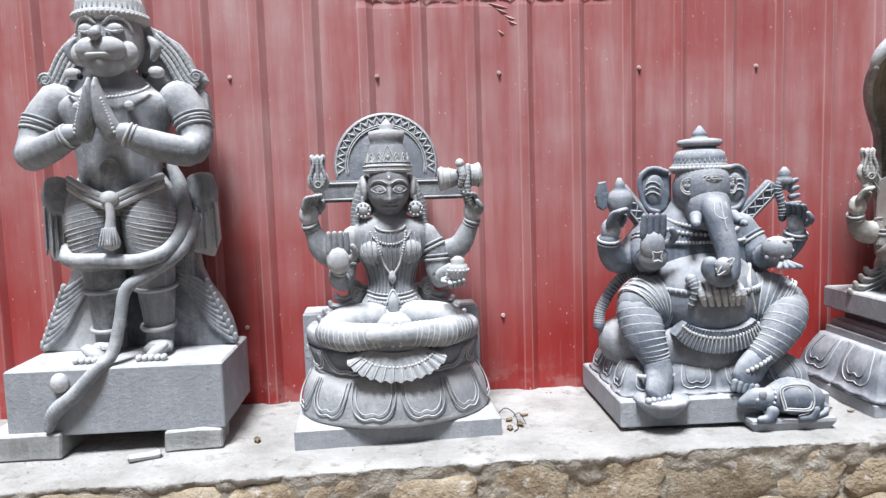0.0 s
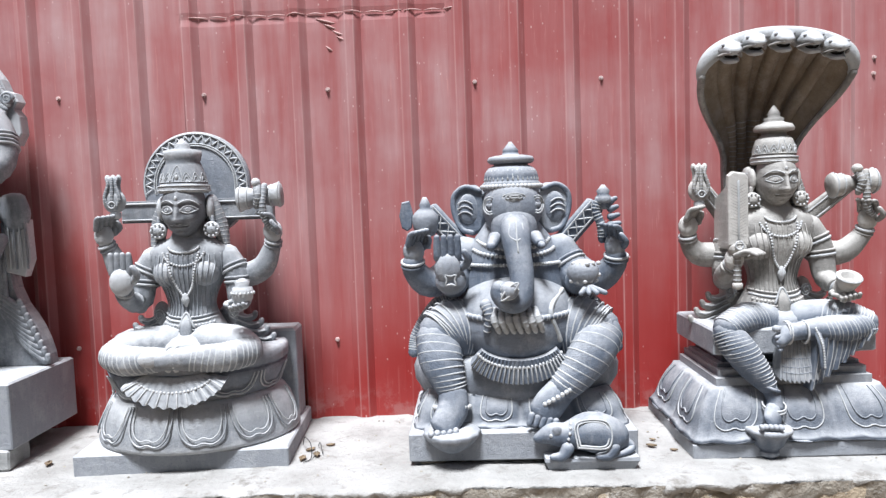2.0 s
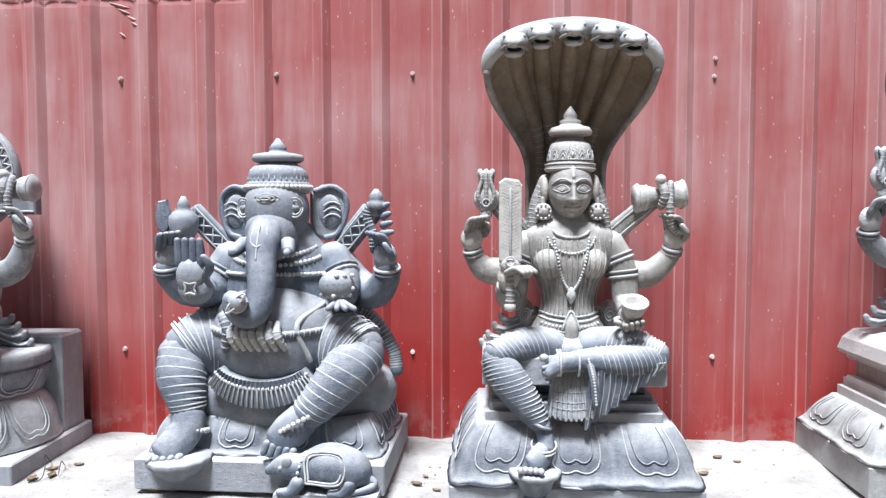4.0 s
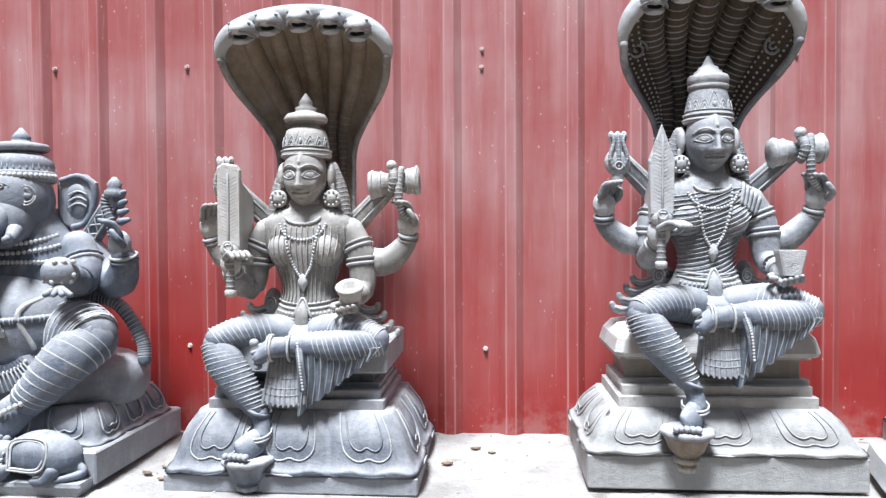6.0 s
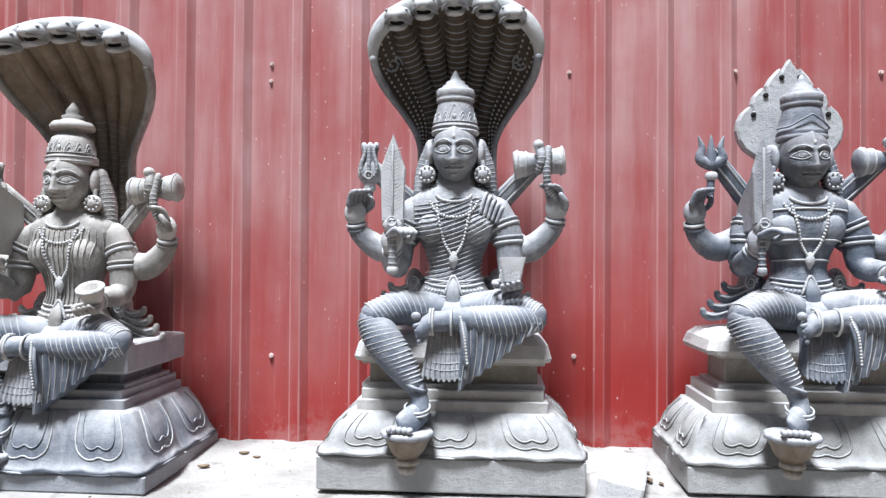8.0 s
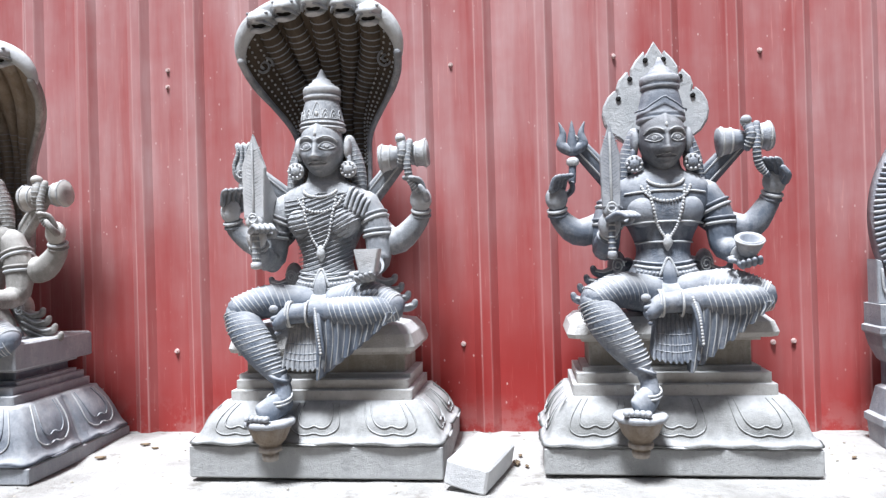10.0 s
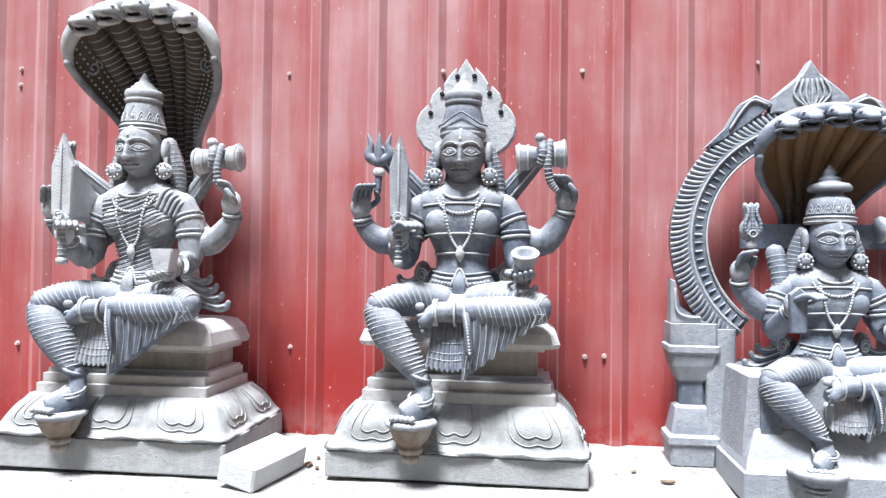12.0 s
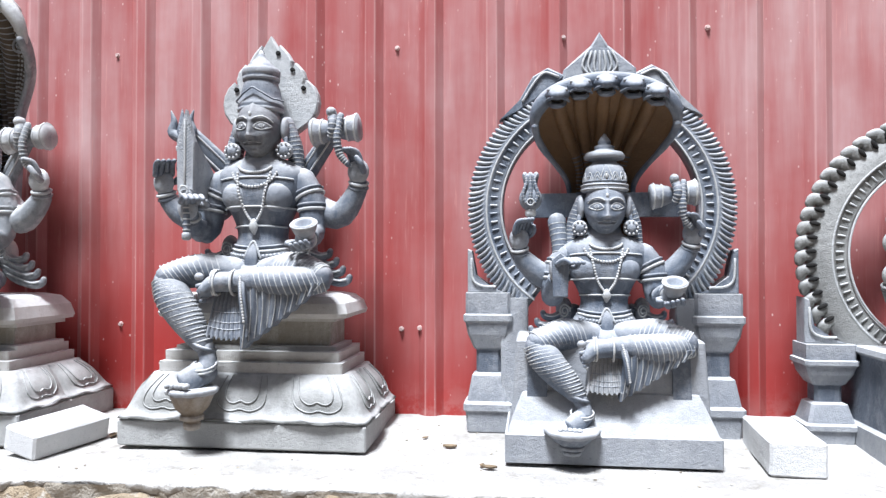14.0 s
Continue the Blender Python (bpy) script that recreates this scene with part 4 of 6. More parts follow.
def seated(b, mat, skin, style, folds, bust, back, k=1.0, legs="hang", crown="tall", bowl_shape="cup", head_wide=1.0, hands_at=None, flat_sword=False, head_k=1.0, blade=True, plain=False, head_z=0.405, tall=1.08):
    """The figure itself, lap at the origin."""
    h = {"bl": (-0.29, 0.255), "br": (0.292, 0.27), "fl": (-0.165, 0.172), "fr": (0.157, 0.07), "el": (-0.212, 0.15), "er": (0.212, 0.15), "drum": (0.243, 0.402), "trident": (-0.25, 0.39), "top": 0.46}
    h.update(hands_at or {})
    torso(b, mat, folds, bust, tall=tall)
    lift = 0.25 * (tall - 1)
    head(b, (0, -0.035, head_z + 0.06 * (head_k - 1)), head_k, skin, mat, crown, head_wide, plain)
    lower = Body()
    (hanging_legs if legs == "hang" else crossed_legs)(lower, BLUE if mat == WARM or (mat == DUSTY and legs == "hang") else mat)
    narrow = 0.93 if legs == "hang" else 1.0
    n = len(b.v)
    b.v.extend((p[0] * narrow, p[1], p[2]) for p in lower.v)
    b.f.extend(tuple(i + n for i in f) for f in lower.f)
    b.m.extend(lower.m), b.s.extend(lower.s)
    scrolls(b, mat)
    for s, hk, ek in ((-1, "bl", "el"), (1, "br", "er")):
        hx, hz = h[hk]
        ex, ez = h[ek]
        arm(b, [(s * 0.1, 0.03, 0.225 + lift), (s * 0.15, 0.03, 0.17 + 0.5 * lift), (ex, 0.0, ez), (hx - s * 0.012, -0.012, hz - 0.06), (hx, -0.025, hz - 0.025)], [0.04, 0.042, 0.04, 0.03, 0.023], mat, (0.9,))
        b.hand((hx, -0.035, hz), (-s * 0.1, -0.25, 1), (-s * 0.7, -0.7, 0.0), 1.25, mat, 0.6)
    fx, fz = h["fl"]
    arm(b, [(-0.116, 0.0, 0.238 + lift), (-0.152, -0.01, 0.18 + 0.6 * lift), (-0.165, -0.03, 0.105), (fx - 0.01, -0.1, fz - 0.045), (fx, -0.13, fz - 0.02)], [0.042, 0.042, 0.038, 0.028, 0.022], mat, (0.2, 0.33, 0.93))
    fx2, fz2 = h["fr"]
    arm(b, [(0.116, 0.0, 0.238 + lift), (0.152, -0.01, 0.18 + 0.6 * lift), (0.162, -0.03, 0.1), (fx2, -0.11, fz2 + 0.01), (fx2, -0.14, fz2 + 0.0)], [0.042, 0.042, 0.036, 0.028, 0.022], mat, (0.2, 0.33, 0.9))
    b.hand((fx2, -0.155, fz2 - 0.002), (0.1, -0.7, -0.5), (-0.2, -0.5, 0.7), 1.15, mat, 0.6)
    if legs == "cross":
        b.hand((fx, -0.15, fz + 0.01), (0, 0, 1), (0, -1, 0), 1.5, mat, 0.05)
        b.lathe((fx2 + 0.01, -0.17, fz2 + 0.02), [(0.01, -0.035), (0.03, -0.02), (0.034, 0.0), (0.03, 0.018), (0.02, 0.022), (0.024, 0.034), (0.008, 0.045)], mat, 16)
        b.beads([(fx2 + 0.01 + 0.034 * math.cos(a), -0.17 + 0.034 * math.sin(a), fz2 + 0.02) for a in np.linspace(2.5, 7, 9)], 0.005, PALE, 13)
    else:
        b.hand((fx, -0.15, fz), (0.4, -0.5, 0.5), (0.5, -0.6, -0.3), 1.2, mat, 0.9)
        if blade:
            sword(b, (fx + 0.004, -0.165, fz - 0.075), h["top"], h.get("blade_k", 1.0), mat, flat_sword)
        else:
            b.plate([(-0.022, -0.085), (0.022, -0.085), (0.026, 0.03), (0.0, 0.05), (-0.026, 0.03)], -0.012, 0.012, mat, (fx + 0.004, -0.17, fz))
            b.tube([(fx, 0.02, fz + 0.16), (fx + 0.01, 0.0, fz + 0.06), (fx, -0.02, fz - 0.04)], [(0.03, 0.03), (0.026, 0.03), (0.02, 0.02)], mat, 10, 10, rings=10, ring_r=0.0025)
        bowl(b, (fx2 + 0.006, -0.18, fz2 + 0.028), 1.0, mat, bowl_shape)
    dx, dz = h["drum"]
    drum_with_snake(b, (dx, -0.02, dz), 1.1, mat)
    tx, tz = h["trident"]
    flame_trident(b, (tx, -0.02, tz), 1.0, mat, style == "open")
    # carved stays from the shoulders to what the back hands hold
    if back != "bar":
        for s, px, pz in ((-1, tx, tz), (1, dx, dz)):
            p0, p1 = Vector((s * 0.09, 0.06, 0.25)), Vector((px - s * 0.01, -0.01, pz - 0.005))
            b.tube([p0, (p0 + p1) / 2, p1], [(0.034, 0.014), (0.03, 0.013), (0.026, 0.012)], mat, 8, 6)
            for o in (-0.02, 0.02):
                off = Vector((0, -0.016, o))
                b.cord([p0 + off, (p0 + p1) / 2 + off, p1 + off], 0.003, PALE, 6)


def place(b, name, x, y, z, label, yaw=0.0, scale=1.0):
    ob = b.object(name, at=Matrix.Translation((x, y, z)) @ Matrix.Rotation(radians(yaw), 4, "Z") @ Matrix.Scale(scale, 4))
    return tagged(ob, label, "statue", "row of carved stone statues")


def stepped_base(b, zs, mat_seat, mat_lotus, mat_slab, lap, depth, seat_round=False):
    """Seat, neck, steps, lotus skirt and slab; zs gives world heights, lap the height of the lap."""
    (s1, s0, sx), (n0, nx), (t1, t0, tx), (l0, lt, lb), (p1, p0, px) = zs
    yc, hy = depth
    f = 0.012
    if seat_round:
        b.block((0, yc, -lap), [(s0, sx - 0.02, hy - 0.02), (s0 + 0.003, sx, hy), (s0 + 0.015, sx + 0.004, hy + 0.004), ((s0 + s1) / 2 + 0.008, sx - 0.006, hy - 0.004), (s1 - 0.008, sx - 0.028, hy - 0.02), (s1, sx - 0.06, hy - 0.05)], mat_seat, edge=0.02)
    else:
        b.block((0, yc, -lap), [(s0, sx - 0.004, hy - 0.004), (s0 + 0.004, sx, hy), (s1 - 0.006, sx, hy), (s1, sx - 0.006, hy - 0.006)], mat_seat)
    b.block((0, yc, -lap), [(t1 - 0.002, nx + 0.02, hy - 0.045), (t1 + 0.012, nx + 0.02, hy - 0.045), (t1 + 0.014, nx, hy - 0.06), (s0 - f, nx, hy - 0.06), (s0 - f + 0.002, nx + 0.02, hy - 0.04), (s0 + 0.002, nx + 0.02, hy - 0.04)], mat_seat)
    tm = (t1 + t0) / 2
    b.block((0, yc, -lap), [(t0 - 0.003, tx, hy - 0.002), (tm, tx, hy - 0.002), (tm + 0.002, tx - 0.012, hy - 0.014), (t1, tx - 0.012, hy - 0.014)], mat_seat)
    lotus(b, (0, yc, -lap), (lt, hy + 0.0), (lb, hy + (lb - lt)), t0, l0, 3, mat_lotus)
    b.block((0, yc, -lap), [(p0, px - 0.003, hy + (lb - lt) - 0.003), (p0 + 0.004, px, hy + (lb - lt)), (p1 - 0.004, px, hy + (lb - lt)), (p1, px - 0.004, hy + (lb - lt) - 0.004)], mat_slab)


def foot_lotus(b, z, mat, x=-0.11, y=-0.228, k=0.72):
    """The small lotus bud that the hanging foot rests on."""
    b.lathe((x, y, z), [(0.01, -0.155 * k), (0.02, -0.15 * k), (0.023, -0.13 * k), (0.018, -0.122 * k), (0.03, -0.115 * k), (0.031, -0.1 * k), (0.026, -0.094 * k), (0.042, -0.07 * k), (0.054, -0.03 * k), (0.06, -0.008)], mat, 32, ripple=8, amp=0.06)
    b.lathe((x, y, z), [(0.055, -0.016), (0.066, -0.01), (0.068, -0.002), (0.062, 0.004), (0.01, 0.005)], SLATE if mat == RUST else mat, 40, ripple=10, amp=0.05)

LEDGE = 0.785


def statue_standing():
    """Monkey-faced figure with joined palms on a tall sawn block."""
    b = Body()
    lap = 0.0
    b.block((0, 0, 0), [(0.845, 0.336, 0.194), (0.849, 0.34, 0.198), (1.056, 0.34, 0.198), (1.062, 0.334, 0.192)], SLATE)
    # back slab with the scarf's fans
    b.plate([(-0.13, 1.06), (0.13, 1.06), (0.12, 1.7), (-0.12, 1.7)], 0.1, 0.16, DUSTY)
    for s in (-1, 1):
        fan = [(0.06, 1.06), (0.328, 1.062), (0.325, 1.1), (0.312, 1.15), (0.295, 1.195), (0.272, 1.24), (0.245, 1.28), (0.22, 1.34), (0.208, 1.41), (0.21, 1.5), (0.06, 1.5)]
        b.plate([(s * x, z) for x, z in fan], 0.06, 0.12, DUSTY)
        for i in range(9):
            e = (0.322 - 0.0105 * i, 1.075 + 0.0245 * i)
            b.tube([(s * (0.2 - 0.012 * i), 0.05, 1.46), (s * (0.2 - 0.01 * i), 0.05, 1.3), (s * (0.24 - 0.012 * i), 0.05, 1.16 + 0.022 * i), (s * e[0], 0.05, e[1] + 0.006), (s * (e[0] + 0.006), 0.05, e[1] + 0.026)], [0.007, 0.009, 0.011, 0.013, 0.011], DUSTY, 8, 24)
        b.tube([(s * 0.24, 0.06, 1.66), (s * 0.245, 0.06, 1.6), (s * 0.245, 0.06, 1.55)], [(0.045, 0.02), (0.055, 0.03), (0.04, 0.02)], DUSTY, 14, 9)
        b.plate([(s * x, z) for x, z in ((0.2, 1.58), (0.29, 1.58), (0.295, 1.44), (0.27, 1.38), (0.2, 1.4))], 0.05, 0.09, DUSTY)
        for i in range(5):
            b.cord([(s * (0.205 + 0.02 * i), 0.045, 1.57), (s * (0.208 + 0.02 * i), 0.045, 1.41)], 0.004, PALE if i % 2 else DUSTY, 5)
        # legs, cloth over the thighs
        b.tube([(s * 0.085, 0.0, 1.62), (s * 0.092, -0.02, 1.52), (s * 0.088, -0.015, 1.4)], [(0.085, 0.085), (0.095, 0.1), (0.08, 0.085)], DUSTY, 20, 16, rings=15, tilt=0.22 * s, ring_r=0.0024)
        b.tube([(s * 0.085, 0.0, 1.41), (s * 0.084, 0.005, 1.3), (s * 0.085, 0.012, 1.18), (s * 0.088, 0.01, 1.09)], [0.07, 0.064, 0.052, 0.042], DUSTY, 18, 16)
        for z, r in ((1.29, 0.067), (1.155, 0.054)):
            b.cord([(s * 0.084 + r * math.cos(a), 0.006 + r * math.sin(a), z + 0.01 * math.sin(a)) for a in np.linspace(0, 6.28, 16)], 0.008, PALE, 30)
        b.tube([(s * 0.09, 0.0, 1.085), (s * 0.095, -0.05, 1.082), (s * 0.1, -0.1, 1.076)], [(0.042, 0.03), (0.048, 0.026), (0.05, 0.016)], PALE, 12, 9)
        for i in range(5):
            b.ball((s * 0.1 - 0.04 + 0.02 * i, -0.135, 1.073), (0.011, 0.02, 0.011), PALE, 8, 6)
        # arms with joined palms
        arm(b, [(s * 0.19, 0.02, 1.93), (s * 0.24, 0.0, 1.86), (s * 0.262, -0.03, 1.78), (s * 0.245, -0.09, 1.74), (s * 0.15, -0.15, 1.765), (s * 0.075, -0.175, 1.8)], [0.064, 0.062, 0.052, 0.05, 0.045, 0.034], DUSTY, (0.24, 0.3, 0.95))
        b.tube([(s * 0.05, -0.175, 1.79), (s * 0.026, -0.185, 1.85), (s * 0.012, -0.19, 1.93), (s * 0.01, -0.188, 1.965)], [(0.034, 0.024), (0.03, 0.034), (0.014, 0.03), (0.006, 0.012)], DUSTY, 12, 14)
        for i in range(4):
            b.tube([(s * 0.014, -0.21 + 0.013 * i, 1.86), (s * 0.012, -0.215 + 0.013 * i, 1.95 - 0.006 * abs(i - 1.5))], [0.008, 0.006], DUSTY, 6, 6)
        b.beads([(s * (0.03 + 0.03 * f), -0.21 + 0.01 * f, 1.9 - 0.1 * f) for f in (0, 0.3, 0.6, 1.0)], 0.006, PALE, 11)
        b.lathe((s * 0.08, -0.115, 1.89), [(0.003, -0.006), (0.016, -0.004), (0.014, 0.006), (0.005, 0.01)], DUSTY, 10, axis=(0, -1, 0))
        # hair fan and ear
        halo = [(s * x, z) for x, z in ((0.05, 2.2), (0.13, 2.16), (0.19, 2.12), (0.225, 2.07), (0.24, 2.03), (0.268, 2.02), (0.28, 1.99), (0.262, 1.965), (0.28, 1.94), (0.284, 1.88), (0.262, 1.84), (0.2, 1.88), (0.05, 1.9))]
        b.plate(halo, 0.07, 0.12, DUSTY)
        for i in range(5):
            f = i / 4
            b.tube([(s * (0.1 + 0.035 * f), 0.062, 2.12 + 0.03 * f), (s * (0.15 + 0.045 * f), 0.06, 2.05 + 0.04 * f), (s * (0.2 + 0.035 * f), 0.06, 1.96 + 0.06 * f), (s * (0.23 + 0.03 * f), 0.06, 1.94 + 0.05 * f)], 0.009, PALE if i % 2 else DUSTY, 7, 18, rings=14, ring_r=0.0025)
        b.cord([(s * 0.25 + 0.022 * math.cos(a) * (1 - a / 14) * s, 0.055, 2.0 + 0.022 * math.sin(a) * (1 - a / 14)) for a in np.linspace(0, 11, 24)], 0.006, DUSTY, 40)
        b.tube([(s * 0.118, 0.01, 2.12), (s * 0.14, 0.0, 2.09), (s * 0.128, -0.005, 2.05)], [(0.012, 0.02), (0.018, 0.022), (0.01, 0.014)], DUSTY, 10, 9)
        b.ball((s * 0.135, 0.0, 2.01), (0.028, 0.02, 0.02), DUSTY, 12, 8)
        b.ball((s * 0.105, -0.02, 1.998), 0.011, HOLE, 8, 6)
        # muzzle, eyes, brows
        b.ball((s * 0.026, -0.1, 2.068), (0.052, 0.048, 0.04), DUSTY, 18, 12)
        b.ball((s * 0.044, -0.09, 2.135), (0.026, 0.018, 0.017), DUSTY, 12, 8)
        b.cord([(s * 0.02, -0.108, 2.128), (s * 0.044, -0.11, 2.122), (s * 0.068, -0.092, 2.13)], 0.004, PALE, 9)
        b.cord([(s * 0.012, -0.1, 2.15), (s * 0.04, -0.1, 2.172), (s * 0.072, -0.078, 2.162), (s * 0.088, -0.06, 2.13)], 0.006, PALE, 14)
        b.ball((s * 0.07, -0.07, 2.06), (0.036, 0.03, 0.04), DUSTY, 12, 8)
    b.tube([(0, 0, 1.6), (0, -0.01, 1.66), (0, -0.005, 1.74), (0, 0, 1.83), (0, 0.005, 1.9), (0, 0.01, 1.95), (0, 0, 2.0)], [(0.16, 0.1), (0.135, 0.095), (0.14, 0.1), (0.165, 0.11), (0.19, 0.11), (0.13, 0.085), (0.075, 0.07)], DUSTY, 26, 30)
    b.ball((0, -0.01, 2.11), (0.105, 0.095, 0.125), DUSTY, 24, 16)
    b.ball((0, -0.075, 2.03), (0.065, 0.055, 0.045), DUSTY, 16, 10)
    b.tube([(-0.075, -0.1, 2.055), (0, -0.152, 2.045), (0.075, -0.1, 2.055)], [0.004, 0.007, 0.004], PALE, 7, 14)
    b.tube([(0, -0.12, 2.13), (0, -0.15, 2.105)], [0.012, 0.02], DUSTY, 9, 6)
    b.lathe((0, 0.005, 2.175), [(0.1, -0.012), (0.115, 0.0), (0.115, 0.022), (0.107, 0.026), (0.105, 0.05), (0.092, 0.075), (0.075, 0.09), (0.08, 0.098), (0.085, 0.115), (0.06, 0.13), (0.03, 0.14), (0.01, 0.16)], DUSTY, 30, ripple=30, amp=0.02)
    b.beads([(0.118 * math.sin(a), 0.005 - 0.118 * math.cos(a), 2.186) for a in np.linspace(-1.6, 1.6, 9)], 0.006, PALE, 25)
    for a in np.linspace(-1.5, 1.5, 19):
        b.cord([(0.108 * math.sin(a), 0.005 - 0.108 * math.cos(a), 2.203), (0.1 * math.sin(a), 0.005 - 0.1 * math.cos(a), 2.24)], 0.004, PALE, 3)
    # necklace, sash, knot, tassel
    b.beads([(0.13 * math.sin(a), -0.06 - 0.065 * math.cos(a), 1.96 - 0.045 * math.cos(a)) for a in np.linspace(-1.4, 1.4, 11)], 0.006, PALE, 33)
    for dz in (0.0, 0.016, 0.032):
        b.tube([(-0.15, -0.06, 1.665 - dz), (-0.08, -0.105, 1.63 - dz), (0.0, -0.115, 1.6 - dz), (0.08, -0.105, 1.63 - dz), (0.15, -0.06, 1.665 - dz)], 0.011, DUSTY if dz == 0.016 else PALE, 8, 24)
    b.ball((0, -0.125, 1.595), (0.03, 0.022, 0.026), DUSTY, 12, 8)
    b.tube([(0, -0.13, 1.59), (0.004, -0.135, 1.54), (0.0, -0.135, 1.5), (0.0, -0.135, 1.45)], [0.014, 0.014, 0.018, 0.03], PALE, 12, 14)
    for i in range(7):
        b.cord([(-0.018 + 0.006 * i, -0.15, 1.5), (-0.028 + 0.0095 * i, -0.162, 1.447)], 0.004, DUSTY, 3)
    b.cord([(0.025 * math.cos(a) + 0.0, -0.105, 1.69 + 0.028 * math.sin(a)) for a in np.linspace(-0.6, 3.8, 10)], 0.008, DUSTY, 20)
    # hem roll and the long tail that comes over the block's edge
    b.tube([(-0.185, -0.03, 1.43), (-0.15, -0.1, 1.4), (-0.04, -0.12, 1.395), (0.08, -0.12, 1.39), (0.16, -0.08, 1.42), (0.2, -0.03, 1.5), (0.19, 0.0, 1.62), (0.16, 0.01, 1.7)], [0.022, 0.024, 0.024, 0.024, 0.026, 0.028, 0.026, 0.018], DUSTY, 12, 40, rings=44, ring_r=0.0014, ring_mat=DUSTY)
    b.tube([(0.23, 0.0, 1.52), (0.2, -0.06, 1.42), (0.1, -0.1, 1.345), (0.03, -0.12, 1.3), (0.01, -0.14, 1.2), (-0.01, -0.17, 1.1), (-0.05, -0.205, 1.055), (-0.12, -0.215, 0.98), (-0.18, -0.215, 0.93), (-0.205, -0.215, 0.875)], [0.022, 0.022, 0.021, 0.02, 0.019, 0.02, 0.021, 0.023, 0.024, 0.016], DUSTY, 12, 56, rings=60, ring_r=0.0014, ring_mat=DUSTY)
    b.ball((-0.165, -0.205, 1.02), (0.028, 0.026, 0.032), DUSTY, 12, 9)
    return place(b, "stone_statue", -1.03, 2.36, 0.0, "grey granite standing monkey-faced statue, palms joined, on a sawn block")


def statue_crosslegged():
    b = Body()
    lap = 1.19
    seated(b, DUSTY, OIL, "closed", "down", 0.75, "bar", legs="cross", crown="drum", head_wide=1.02, head_k=1.07, tall=1.06,
           hands_at={"bl": (-0.268, 0.33), "br": (0.285, 0.325), "fl": (-0.172, 0.175), "fr": (0.2, 0.12), "el": (-0.225, 0.2), "er": (0.235, 0.2), "drum": (0.245, 0.44), "trident": (-0.232, 0.455)})
    # rayed halo disc and cross bar
    b.lathe((0, 0.12, 0.49), [(0.01, -0.02), (0.178, -0.02), (0.184, -0.014), (0.184, 0.014), (0.178, 0.02), (0.01, 0.02)], SLATE, 56, axis=(0, -1, 0))
    for r in (0.135, 0.142, 0.176):
        b.cord([(r * math.cos(a), 0.098, 0.49 + r * math.sin(a)) for a in np.linspace(-0.2, 3.34, 30)], 0.003, PALE, 50)
    zig = []
    for i in range(41):
        a = -0.15 + 3.44 * i / 40
        r = 0.148 if i % 2 else 0.172
        zig.append((r * math.cos(a), 0.098, 0.49 + r * math.sin(a)))
    for p, q in zip(zig[:-1], zig[1:]):
        b.cord([p, q], 0.003, PALE, 2, 4)
    b.plate([(-0.245, 0.365), (0.27, 0.365), (0.27, 0.44), (-0.245, 0.44)], 0.055, 0.095, DUSTY)
    for z in (0.375, 0.43):
        b.cord([(-0.24, 0.052, z), (0.265, 0.052, z)], 0.0035, PALE, 3)
    # throne back, two lotus tiers, plinth
    b.block((0, 0.165, -lap), [(0.84, 0.318, 0.065), (1.155, 0.318, 0.065), (1.165, 0.31, 0.06)], SLATE)
    b.lathe((0, 0.03, -lap), [(0.26, 0.99), (0.272, 1.0), (0.288, 1.05), (0.296, 1.075), (0.29, 1.082), (0.3, 1.09), (0.3, 1.125), (0.29, 1.135), (0.05, 1.14)], SLATE, 48, sy=0.86)
    b.lathe((0, 0.02, -lap), [(0.31, 0.842), (0.328, 0.848), (0.33, 0.86), (0.322, 0.885), (0.316, 0.92), (0.303, 0.955), (0.285, 0.982), (0.255, 1.0), (0.2, 1.005)], DUSTY, 64, sy=0.84)
    for tier, z1, z0, r1, r0, n in ((0, 0.985, 0.865, 0.288, 0.33, 6), (1, 1.07, 1.0, 0.297, 0.276, 5)):
        for i in range(n):
            m = math.pi + math.pi * (i + 0.5) / n
            half = math.pi / n * 0.46
            for sc in (1.0, 0.82):
                pts = []
                for a in np.linspace(-1, 1, 11):
                    v = (1 - abs(a) ** 2.6) * (0.94 if sc == 1.0 else 0.8) - (0.07 if abs(a) < 0.12 else 0)
                    ang = m + half * sc * math.sin(a * math.pi / 2)
                    bul = r1 + (r0 - r1) * math.sin(max(0, v) * math.pi / 2)
                    pts.append((bul * 1.008 * math.cos(ang), 0.02 + bul * 0.852 * math.sin(ang), -lap + z1 + (z0 - z1) * max(0, v)))
                b.cord(pts, 0.003 if sc == 1.0 else 0.002, PALE if sc < 1 or tier else DUSTY, 22)
    b.block((0, 0.02, -lap), [(0.765, 0.332, 0.225), (0.769, 0.335, 0.228), (0.838, 0.335, 0.228), (0.843, 0.33, 0.223)], SLATE)
    return place(b, "stone_statue", -0.137, 2.32, lap - lap + 1.19, "grey granite cross-legged four-armed statue with a rayed halo", 2.5)


